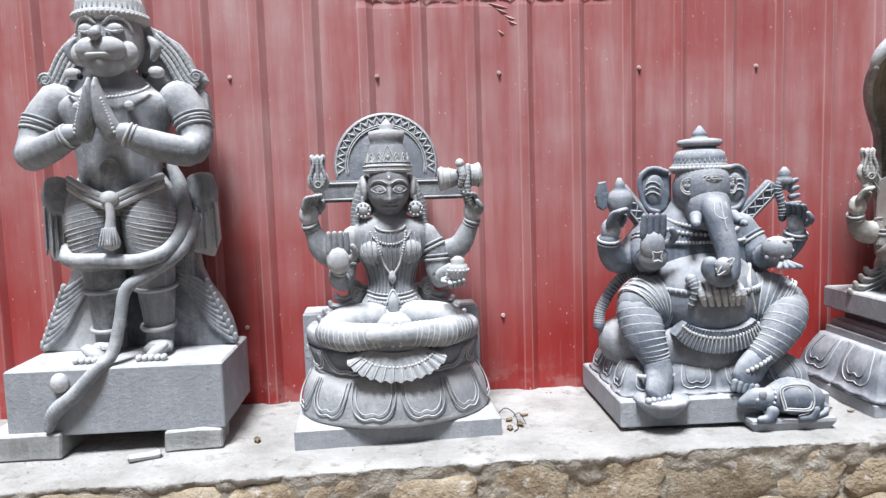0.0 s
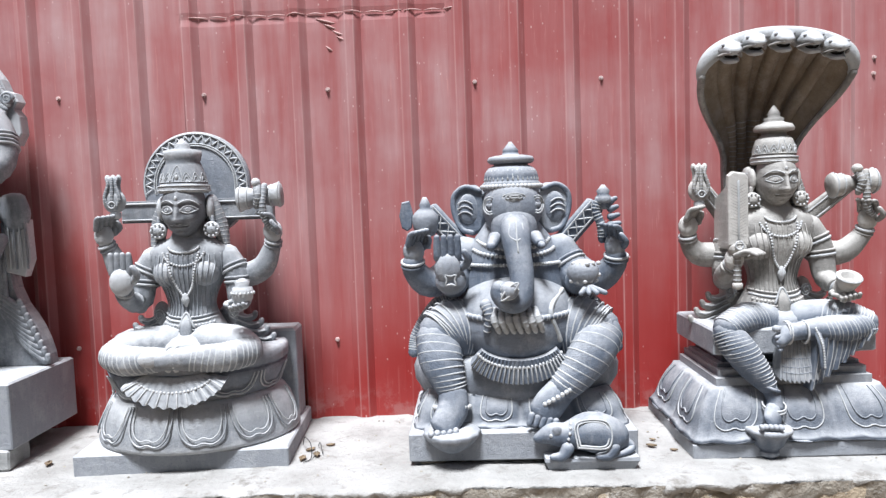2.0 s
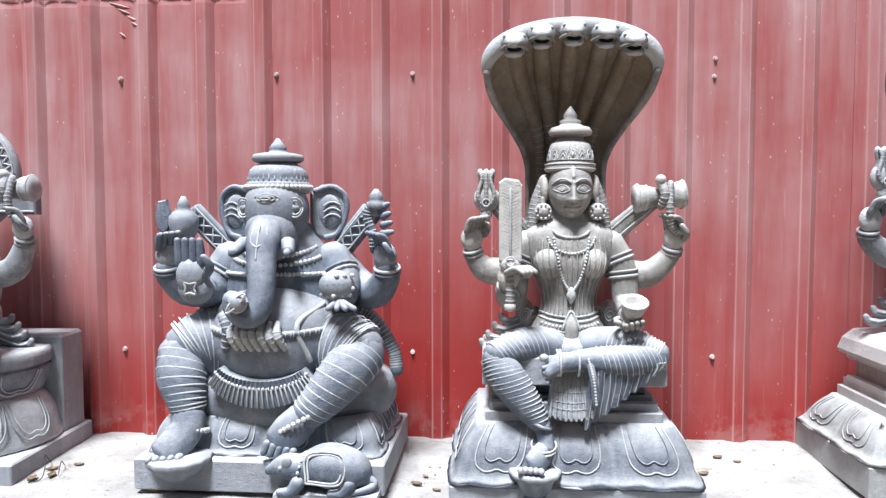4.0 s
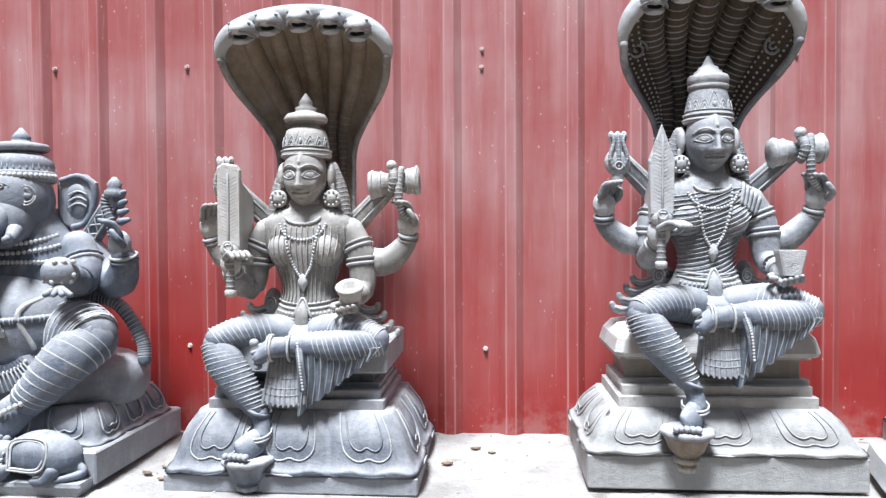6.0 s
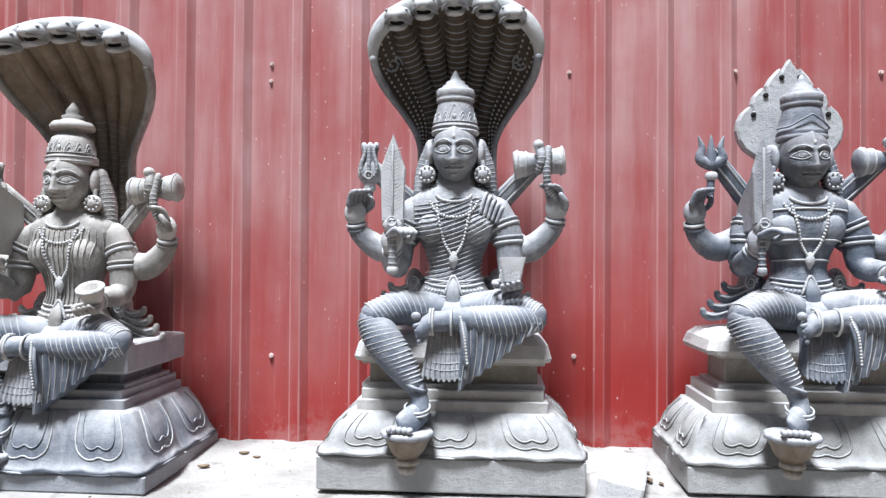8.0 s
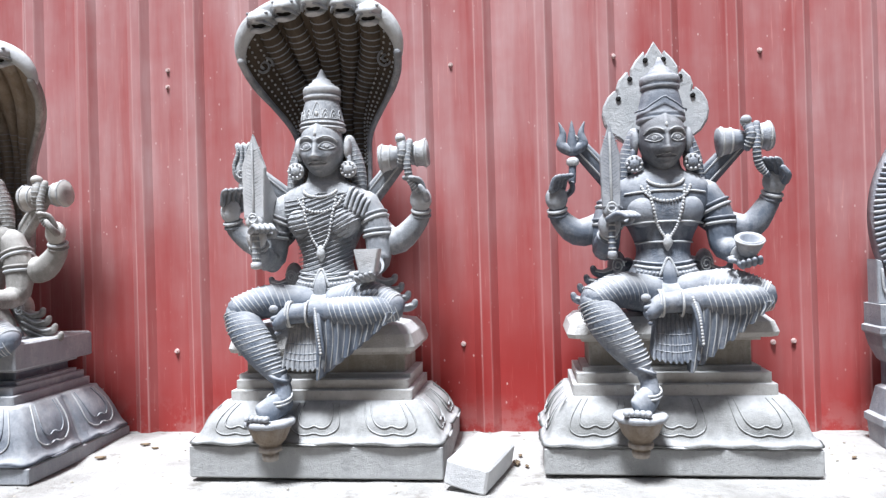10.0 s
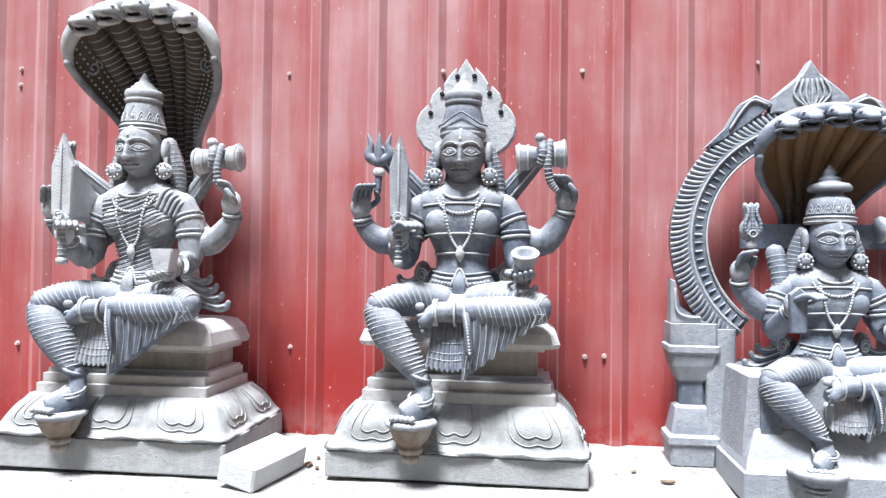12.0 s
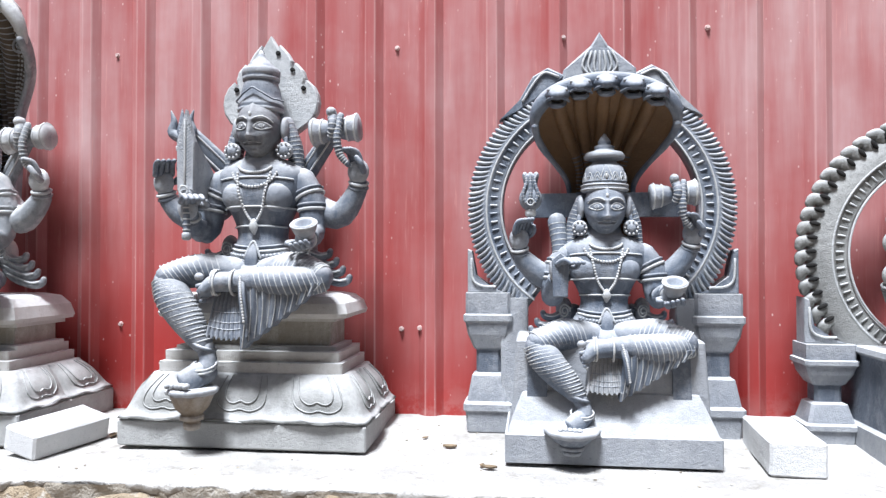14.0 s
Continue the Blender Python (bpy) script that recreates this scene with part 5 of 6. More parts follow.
def statue_elephant():
    b = Body()
    g = BLUE
    b.block((0, 0.0, 0), [(0.8, 0.344, 0.246), (0.804, 0.348, 0.25), (0.883, 0.348, 0.25), (0.888, 0.343, 0.245)], SLATE)
    lotus(b, (0, 0.01, 0), (0.285, 0.175), (0.325, 0.215), 0.985, 0.887, 4, SLATE)
    b.lathe((0, 0.02, 0), [(0.28, 0.95), (0.32, 0.965), (0.342, 1.0), (0.345, 1.04), (0.33, 1.08), (0.29, 1.1), (0.1, 1.105)], SLATE, 48, sy=0.62)
    # belly, chest
    b.ball((0, -0.04, 1.2), (0.2, 0.19, 0.165), g, 30, 20)
    b.tube([(0, 0.01, 1.2), (0, 0.0, 1.34), (0, 0.0, 1.43), (0, 0.01, 1.5)], [(0.19, 0.15), (0.175, 0.125), (0.15, 0.11), (0.1, 0.09)], g, 28, 22)

    def belly(x, z, lift=0.003):
        q = max(0.02, 1 - (x / 0.2) ** 2 - ((z - 1.2) / 0.165) ** 2)
        return (x, -0.04 - 0.19 * math.sqrt(q) - lift, z)
    b.beads([(0.168 * math.sin(a), -0.005 - 0.124 * math.cos(a), 1.385) for a in np.linspace(-1.4, 1.4, 11)], 0.0065, PALE, 41)
    for r, z in ((0.12, 1.47), (0.14, 1.445)):
        b.beads([(r * math.sin(a), -0.02 - 0.1 * math.cos(a), z - 0.035 * math.cos(a)) for a in np.linspace(-1.3, 1.3, 11)], 0.007, PALE, 25)
    # serpent belt and cloth hem
    b.tube([belly(x, 1.235 - 0.2 * (0.04 - x * x) , 0.0) for x in np.linspace(-0.185, 0.185, 9)], 0.009, g, 9, 30, rings=30, ring_r=0.0025)
    for i in range(7):
        b.tube([belly(-0.07 + 0.02 * i, 1.26), belly(-0.075 + 0.022 * i, 1.23, 0.02), belly(-0.06 + 0.022 * i, 1.19)], [0.009, 0.012, 0.008], PALE, 8, 9, rings=6, ring_r=0.003)
    b.tube([belly(-0.1, 1.18), belly(-0.09, 1.24, 0.015), belly(-0.1, 1.275, 0.025)], [0.01, 0.014, 0.02], g, 9, 10, rings=6, ring_r=0.003)
    b.tube([belly(0.15, 1.3), belly(0.1, 1.25), belly(0.13, 1.15)], 0.008, PALE, 7, 14)

    def hem(u, v):
        a = (u - 0.5) * 2.2
        return ((0.13 + 0.04 * v) * math.sin(a), -0.205 - 0.02 * math.cos(a) + 0.01 * v - 0.004 * math.sin(u * 150), 1.16 - (0.06 + 0.055 * v) * math.cos(a) - 0.02 * v)
    b.sheet(hem, 96, 6, g, (0, 0.06, 0))
    for i in range(24):
        u = (i + 0.5) / 24
        b.cord([hem(u, 0.35), hem(u, 1.0)], 0.0028, PALE, 3, 4)
    b.beads([hem(u, 0.3) for u in np.linspace(0, 1, 9)], 0.006, PALE, 35)
    # head, trunk, tusks, ears, crown
    b.ball((0, -0.05, 1.565), (0.096, 0.105, 0.105), g, 26, 18)
    b.ball((0, -0.1, 1.5), (0.075, 0.075, 0.08), g, 20, 14)
    b.tube([(0, -0.12, 1.535), (0, -0.172, 1.485), (0.004, -0.2, 1.43), (0.012, -0.23, 1.36), (0.005, -0.25, 1.295), (-0.03, -0.255, 1.285), (-0.055, -0.255, 1.31), (-0.06, -0.26, 1.335)], [(0.048, 0.034), (0.047, 0.042), (0.041, 0.041), (0.037, 0.037), (0.035, 0.035), (0.032, 0.032), (0.03, 0.03), (0.024, 0.024)], g, 20, 44)
    b.ball((-0.03, -0.29, 1.325), 0.026, g, 12, 9)
    for i in range(5):
        b.cord([(-0.03 + 0.026 * math.cos(a), -0.292 - 0.02 * math.sin(i), 1.325 + 0.026 * math.sin(a + i)) for a in np.linspace(0, 3, 6)], 0.003, PALE, 8)
    for s in (-1, 1):
        b.tube([(s * 0.062, -0.15, 1.475), (s * 0.075, -0.185, 1.455), (s * 0.078, -0.215 if s > 0 else -0.2, 1.45)], [0.022, 0.017, 0.009 if s > 0 else 0.014], g, 10, 9)
        b.ball((s * 0.074, -0.112, 1.575), (0.014, 0.012, 0.011), g, 10, 7)
        for rr in (0.02, 0.028):
            b.cord([(s * 0.076 + rr * math.cos(a) * 0.7, -0.128 + 0.02 * abs(math.cos(a)), 1.575 + rr * math.sin(a)) for a in np.linspace(0, 6.28, 12)], 0.0026, PALE, 16)
        ear = [(s * x, z) for x, z in ((0.085, 1.62), (0.12, 1.645), (0.165, 1.645), (0.195, 1.62), (0.2, 1.58), (0.19, 1.53), (0.165, 1.49), (0.13, 1.475), (0.1, 1.49), (0.085, 1.53))]
        b.plate(ear, -0.02, 0.02, g, edge=0.01, turn=(0, 0, s * 12))
        e = Euler((0, 0, radians(s * 12))).to_matrix()
        b.tube([e @ Vector((s * x, -0.022, z)) for x, z in ((0.1, 1.625), (0.15, 1.638), (0.188, 1.612), (0.192, 1.56), (0.168, 1.5), (0.13, 1.485))], 0.009, g, 8, 26)
        b.ball(e @ Vector((s * 0.14, -0.018, 1.565)), (0.038, 0.014, 0.052), g, 14, 10)
        for h in (0.0, 0.018, 0.036):
            b.cord([e @ Vector((s * (0.125 + t * 0.05), -0.034, 1.545 + h + 0.012 * math.sin(t * 3))) for t in (0, 0.35, 0.7, 1.0)], 0.0026, PALE, 8)
        # stays with lattice, back arms, attributes
        p0, p1 = Vector((s * 0.15, 0.03, 1.42)), Vector((s * 0.275, -0.005, 1.565))
        b.tube([p0, (p0 + p1) / 2, p1], [(0.034, 0.014)] * 3, g, 8, 6)
        for o in (-0.02, 0.02):
            off = Vector((0.8 * o * s, -0.018, -0.6 * o))
            b.cord([p0 + off, p1 + off], 0.0032, PALE, 4)
        for i in range(5):
            f0, f1 = i / 5, (i + 1) / 5
            o = Vector((0.016 * s, 0, -0.012))
            b.cord([p0.lerp(p1, f0) + o + Vector((0, -0.018, 0)), p0.lerp(p1, f1) - o + Vector((0, -0.018, 0))], 0.0024, PALE, 2, 4)
            b.cord([p0.lerp(p1, f0) - o + Vector((0, -0.018, 0)), p0.lerp(p1, f1) + o + Vector((0, -0.018, 0))], 0.0024, PALE, 2, 4)
        arm(b, [(s * 0.15, 0.02, 1.43), (s * 0.22, 0.02, 1.345), (s * 0.285, -0.01, 1.325), (s * 0.325, -0.05, 1.37), (s * 0.33, -0.065, 1.405)], [0.055, 0.055, 0.05, 0.04, 0.034], g, (0.93,))
        b.hand((s * 0.325, -0.075, 1.435), (-s * 0.1, -0.25, 1), (-s * 0.7, -0.7, 0.0), 1.35, g, 0.6)
        arm(b, [(s * 0.15, 0.0, 1.43), (s * 0.19, -0.03, 1.36), (s * 0.2, -0.08, 1.325), (s * 0.21, -0.14, 1.345)], [0.056, 0.055, 0.046, 0.04], g, (0.25,))
    b.hand((-0.212, -0.165, 1.385), (0, -0.1, 1), (0, -1, 0), 1.7, g, 0.05)
    b.ball((-0.205, -0.15, 1.345), (0.05, 0.035, 0.045), g, 14, 10)
    b.cord([(-0.205 + (0.024 if i % 2 else 0.012) * math.cos(i * math.pi / 4), -0.19, 1.35 + (0.024 if i % 2 else 0.012) * math.sin(i * math.pi / 4)) for i in range(9)], 0.003, PALE, 18)
    b.ball((0.205, -0.17, 1.36), (0.05, 0.045, 0.042), g, 16, 11)
    for i in range(4):
        for j in range(5):
            b.ball((0.205 + (j - 2) * 0.019 + 0.008 * (i % 2), -0.205 + 0.012 * abs(j - 2), 1.335 + 0.018 * i), (0.008, 0.008, 0.007), PALE, 6, 4)
    for i in range(4):
        b.tube([(0.215, -0.19, 1.32), (0.19 + 0.025 * i, -0.215, 1.3)], [0.011, 0.008], g, 7, 5)
    b.lathe((-0.285, -0.045, 1.53), [(0.014, -0.09), (0.016, -0.05), (0.03, -0.045), (0.032, -0.035), (0.036, -0.03), (0.042, 0.0), (0.04, 0.02), (0.028, 0.034), (0.016, 0.044), (0.018, 0.054), (0.006, 0.08)], g, 20, ripple=20, amp=0.05)
    b.plate([(-0.345, 1.5), (-0.33, 1.51), (-0.325, 1.56), (-0.335, 1.6), (-0.36, 1.595), (-0.37, 1.55), (-0.362, 1.51)], -0.055, -0.035, g)
    b.tube([(0.29, -0.045, 1.45), (0.285, -0.05, 1.5), (0.27, -0.05, 1.55), (0.285, -0.05, 1.585), (0.305, -0.05, 1.56)], 0.014, g, 9, 20, rings=16, ring_r=0.003)
    b.lathe((0.295, -0.045, 1.6), [(0.018, -0.05), (0.02, -0.03), (0.03, -0.025), (0.026, -0.01), (0.018, 0.0), (0.022, 0.01), (0.005, 0.03)], g, 14)
    for i in range(4):
        b.tube([(0.315, -0.05, 1.5 + 0.025 * i), (0.345 - 0.004 * i, -0.06, 1.505 + 0.027 * i)], [0.013, 0.007], g, 8, 5)
    b.lathe((0, -0.03, 1.625), [(0.086, -0.008), (0.092, -0.002), (0.093, 0.02), (0.09, 0.024), (0.086, 0.026), (0.087, 0.04), (0.083, 0.056), (0.072, 0.07), (0.055, 0.079), (0.052, 0.082), (0.066, 0.084), (0.074, 0.09), (0.075, 0.098), (0.07, 0.106), (0.05, 0.11), (0.028, 0.112), (0.024, 0.122), (0.026, 0.127), (0.018, 0.137), (0.004, 0.155)], g, 30, ripple=24, amp=0.02)
    b.beads([(0.096 * math.sin(a), -0.03 - 0.096 * math.cos(a), 1.635) for a in np.linspace(-1.7, 1.7, 11)], 0.008, PALE, 25)
    for a in np.linspace(-1.5, 1.5, 17):
        b.cord([(0.088 * math.sin(a), -0.03 - 0.088 * math.cos(a), 1.656), (0.078 * math.sin(a), -0.03 - 0.078 * math.cos(a), 1.686)], 0.003, PALE, 3)
    for i in range(3):
        b.cord([((0.012 + 0.008 * i) * math.cos(a) * 1.3, -0.156 + 0.008 * i * abs(math.cos(a)), 1.6 + (0.004 + 0.004 * i) * math.sin(a)) for a in np.linspace(0, 6.28, 12)], 0.0022, PALE, 16)
    # trident mark cut on the trunk
    for s in (-1, 1):
        b.cord([(s * 0.002, -0.23, 1.468), (s * 0.021, -0.213, 1.484), (s * 0.019, -0.195, 1.518)], 0.0028, PALE, 9)
    b.cord([(0.002, -0.243, 1.435), (0, -0.228, 1.47), (0, -0.217, 1.492), (0, -0.2, 1.525)], 0.0028, PALE, 9)
    # legs in banded cloth, feet
    b.tube([(-0.1, -0.03, 1.14), (-0.2, -0.09, 1.18), (-0.255, -0.12, 1.17)], [(0.1, 0.09), (0.095, 0.09), (0.075, 0.075)], g, 20, 14, rings=8, tilt=-0.3, span=(0.35, 1.0), ring_r=0.0026)
    b.tube([(-0.255, -0.125, 1.17), (-0.245, -0.165, 1.1), (-0.225, -0.185, 1.04), (-0.212, -0.19, 1.005)], [(0.07, 0.062), (0.07, 0.062), (0.056, 0.05), (0.046, 0.044)], g, 18, 18, rings=9, tilt=0.2, ring_r=0.0026)
    b.tube([(-0.21, -0.195, 1.0), (-0.212, -0.225, 0.955), (-0.245, -0.285, 0.912)], [(0.045, 0.042), (0.048, 0.035), (0.042, 0.02)], g, 14, 12)
    for i in range(5):
        b.ball((-0.275 + 0.018 * i, -0.305 + 0.006 * i, 0.905), (0.011, 0.018, 0.011), g, 8, 6)
    b.lathe((-0.215, -0.255, 0.882), [(0.02, -0.05), (0.05, -0.03), (0.075, -0.005), (0.085, 0.012), (0.08, 0.02), (0.02, 0.022)], g, 26, ripple=13, amp=0.07)
    b.tube([(0.1, -0.03, 1.14), (0.2, -0.09, 1.175), (0.265, -0.12, 1.165)], [(0.1, 0.09), (0.098, 0.09), (0.08, 0.08)], g, 20, 14, rings=8, tilt=0.3, span=(0.35, 1.0), ring_r=0.0026)
    b.tube([(0.27, -0.12, 1.17), (0.23, -0.18, 1.12), (0.17, -0.205, 1.05), (0.125, -0.21, 1.005)], [(0.07, 0.064), (0.07, 0.062), (0.057, 0.052), (0.046, 0.044)], g, 18, 18, rings=10, tilt=-0.2, ring_r=0.0026)
    b.tube([(0.12, -0.215, 1.0), (0.085, -0.23, 0.965), (0.055, -0.24, 0.935)], [(0.046, 0.036), (0.05, 0.03), (0.042, 0.02)], g, 14, 10)
    for i in range(5):
        b.tube([(0.03 + 0.018 * i, -0.25, 0.94 - 0.005 * i), (0.02 + 0.018 * i, -0.256, 0.912 - 0.004 * i)], [0.011, 0.009], g, 8, 5)
    for c0, dx in (((-0.213, -0.2, 0.955), 1), ((0.105, -0.222, 0.985), 1)):
        b.beads([(c0[0] + 0.055 * math.cos(a), c0[1] + 0.045 * math.sin(a), c0[2] + (0.03 * math.cos(a) if c0[0] > 0 else 0) - 0.01 * math.sin(a)) for a in np.linspace(3.0, 6.5, 9)], 0.008, PALE, 15)
    for s in (-1, 1):
        b.tube([(s * 0.17, 0.02, 1.28), (s * 0.26, 0.03, 1.25), (s * 0.33, 0.03, 1.15), (s * 0.345, 0.02, 1.08)], [(0.02, 0.02)] * 4, g, 9, 24, rings=30, ring_mat=PALE, ring_r=0.002)
    # small rat on its own bracket
    b.block((0.2, -0.255, 0), [(0.78, 0.125, 0.04), (0.812, 0.14, 0.055), (0.822, 0.138, 0.053)], SLATE)
    b.tube([(0.04, -0.27, 0.872), (0.085, -0.27, 0.885), (0.13, -0.27, 0.882), (0.2, -0.265, 0.888), (0.27, -0.262, 0.868), (0.3, -0.26, 0.845)], [0.014, 0.033, 0.038, 0.06, 0.055, 0.025], g, 18, 26)
    b.tube([(0.3, -0.262, 0.86), (0.325, -0.27, 0.84), (0.29, -0.3, 0.832), (0.24, -0.312, 0.828)], [0.014, 0.012, 0.009, 0.006], g, 8, 16)
    for s in (-1, 1):
        b.ball((0.098, -0.27 + s * 0.03, 0.905), (0.014, 0.008, 0.016), g, 10, 7)
    for x in (0.11, 0.245):
        b.tube([(x + 0.02, -0.305, 0.855), (x, -0.312, 0.832), (x - 0.03, -0.315, 0.83)], [0.02, 0.016, 0.01], g, 9, 9)
    b.ball((0.08, -0.3, 0.89), (0.006, 0.005, 0.006), PALE, 7, 5)
    for w in (0.045, 0.038):
        b.cord([(0.2 + q * w, -0.327 + 0.02 * (abs(r) > 0.9) * (r > 0), 0.895 + r * w * 0.75) for q, r in ((-1, -1), (1, -1), (1, 1), (-1, 1), (-1, -1))], 0.003, PALE, 30)
    b.beads([(0.13 + 0.012 * math.sin(a), -0.27 - 0.042 * math.cos(a), 0.882 + 0.042 * math.sin(a)) for a in np.linspace(-1.5, 1.5, 7)], 0.005, PALE, 9)
    return place(b, "stone_statue", 0.942, 2.325, 0.0, "blue-grey granite elephant-headed statue with a small rat", -1.0)


def statue_hooded_a():
    b = Body()
    seated(b, WARM, WARM, "closed", "down", 0.75, "hood", crown="dome", flat_sword=True, head_wide=0.97, head_z=0.424, tall=1.13,
           hands_at={"bl": (-0.284, 0.28), "br": (0.297, 0.285), "fl": (-0.18, 0.178), "fr": (0.15, 0.075), "el": (-0.235, 0.185), "er": (0.228, 0.175), "drum": (0.256, 0.402), "trident": (-0.242, 0.41), "top": 0.45})
    hood(b, 1.0, WARM, RUST, 0.885, 0.242, -0.08, necks=0.024, scute_top=0.66, drop=0.115, cap=PALE)
    lap = 1.205
    stepped_base(b, [(1.165, 1.085, 0.252), (1.03, 0.205), (1.035, 0.985, 0.243), (0.83, 0.265, 0.335), (0.826, 0.779, 0.34)], SLATE, SLATE, SLATE, lap, (0.02, 0.185))
    foot_lotus(b, 0.872 - lap, SLATE)
    return place(b, "stone_statue", 1.798, 2.325, lap, "grey granite seated four-armed statue under a smooth serpent hood")


def statue_hooded_b():
    b = Body()
    seated(b, DUSTY, DUSTY, "closed", "slant", 0.68, "hood", crown="tall", bowl_shape="box", head_k=1.0, head_z=0.432, tall=1.13)
    # hollow of the hood in HOOD, its shade laid into the colour
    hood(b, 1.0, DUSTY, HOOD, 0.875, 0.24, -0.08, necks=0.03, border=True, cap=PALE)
    lap = 1.285
    stepped_base(b, [(1.205, 1.12, 0.27), (1.06, 0.238), (1.042, 0.986, 0.265), (0.882, 0.28, 0.355), (0.878, 0.788, 0.358)], TAN, BASE, BASE, lap, (0.03, 0.155), True)
    foot_lotus(b, 0.955 - lap, RUST)
    return place(b, "stone_statue", 2.94, 2.35, lap, "grey granite seated four-armed statue under a scaled serpent hood")


def flame_halo(b, mat):
    """Flame-edged disc behind the crown, its pierced holes shown by black studs."""
    half = [(0.07, 0.4), (0.1, 0.42), (0.13, 0.442), (0.148, 0.47), (0.154, 0.5), (0.15, 0.528), (0.138, 0.552), (0.119, 0.57), (0.114, 0.55), (0.106, 0.556), (0.111, 0.578), (0.104, 0.602), (0.082, 0.626), (0.078, 0.606), (0.068, 0.612), (0.068, 0.634), (0.054, 0.658), (0.03, 0.684), (0.028, 0.664), (0.022, 0.676)]
    out = half + [(0, 0.712)] + [(-x, z) for x, z in reversed(half)]
    b.plate(out, 0.05, 0.085, mat, edge=0.006)
    for s in (-1, 1):
        for x, z in ((s * 0.107, 0.545), (s * 0.072, 0.602), (s * 0.026, 0.655)):
            b.lathe((x, 0.049, z), [(0.002, -0.004), (0.0075, -0.002), (0.0075, 0.004), (0.002, 0.005)], HOLE, 12, axis=(0, -1, 0))


def statue_flame():
    b = Body()
    seated(b, SLATE, OIL, "open", "bands", 0.72, "stay", crown="tall", head_wide=1.0, head_k=1.0, plain=True,
           hands_at={"bl": (-0.3, 0.25), "br": (0.3, 0.275), "fl": (-0.165, 0.165), "fr": (0.18, 0.075), "el": (-0.235, 0.15), "er": (0.235, 0.15), "drum": (0.228, 0.4), "trident": (-0.25, 0.415), "top": 0.44, "blade_k": 0.8})
    flame_halo(b, PALE)
    lap = 1.295
    stepped_base(b, [(1.215, 1.145, 0.28), (1.07, 0.222), (1.05, 0.99, 0.272), (0.868, 0.285, 0.355), (0.864, 0.793, 0.357)], TAN, BASE, BASE, lap, (0.03, 0.14), True)
    foot_lotus(b, 0.965 - lap, RUST)
    return place(b, "stone_statue", 3.925, 2.37, lap, "grey granite seated four-armed statue with a dark face and flame halo")


def arch(b, r_out, r_in, cz, y, mat, style="feather", sx=1.0, base=-0.4):
    """Upright carved ring behind a throne, on two turned side posts."""
    a0, a1 = -0.95, math.pi + 0.95
    rows_f, rows = [], []
    prof = [(r_in, 0.035), (r_in, -0.022), (r_in + 0.014, -0.03), (r_in + 0.04, -0.026), (r_in + 0.044, -0.034), (r_in + 0.054, -0.034), (r_out - 0.014, -0.022), (r_out, -0.012), (r_out, 0.035)]
    for i in range(97):
        a = a0 + (a1 - a0) * i / 96
        rows.append([(sx * r * math.cos(a), y + d, cz + r * math.sin(a)) for r, d in prof])
    b.rows(rows, mat, cap=True)
    if style == "feather":
        for i in range(120):
            a = a0 + (a1 - a0) * (i + 0.5) / 120
            s = 1 if a < math.pi / 2 else -1
            b.tube([(sx * r * math.cos(a + s * t), y - 0.03 + 0.01 * f, cz + r * math.sin(a + s * t)) for r, t, f in ((r_in + 0.056, 0.045, 0), (r_in + 0.078, 0.012, 0.2), (r_out + 0.002, 0.0, 1.2))], [0.0035, 0.0052, 0.0052], mat if i % 2 else DUSTY, 6, 7)
    else:
        for i in range(40):
            a = a0 + 0.35 + (a1 - a0 - 0.7) * (i + 0.5) / 40
            c = (sx * (r_out + 0.012) * math.cos(a), y - 0.012, cz + (r_out + 0.012) * math.sin(a))
            b.tube([(sx * (r_out - 0.016) * math.cos(a), y - 0.01, cz + (r_out - 0.016) * math.sin(a)), c, (sx * (r_out + 0.022) * math.cos(a + 0.05), y - 0.012, cz + (r_out + 0.022) * math.sin(a + 0.05))], [0.014, 0.019, 0.012], mat, 9, 8)
            # black bead painted as the shade in the scroll's hole
            b.ball((sx * (r_out - 0.006) * math.cos(a - 0.035), y - 0.028, cz + (r_out - 0.006) * math.sin(a - 0.035)), (0.007, 0.006, 0.016), HOLE, 7, 5, (0, -math.degrees(a) + 90, 0))
    for i in range(64):
        a = a0 + (a1 - a0) * (i + 0.5) / 64
        b.cord([(sx * r * math.cos(a), y - 0.03, cz + r * math.sin(a)) for r in (r_in + 0.018, r_in + 0.036)], 0.003, PALE if i % 2 else mat, 2, 4)
    for r in (r_in + 0.004, r_in + 0.048):
        b.cord([(sx * r * math.cos(a), y - 0.033, cz + r * math.sin(a)) for a in np.linspace(a0, a1, 40)], 0.0035, PALE, 80)


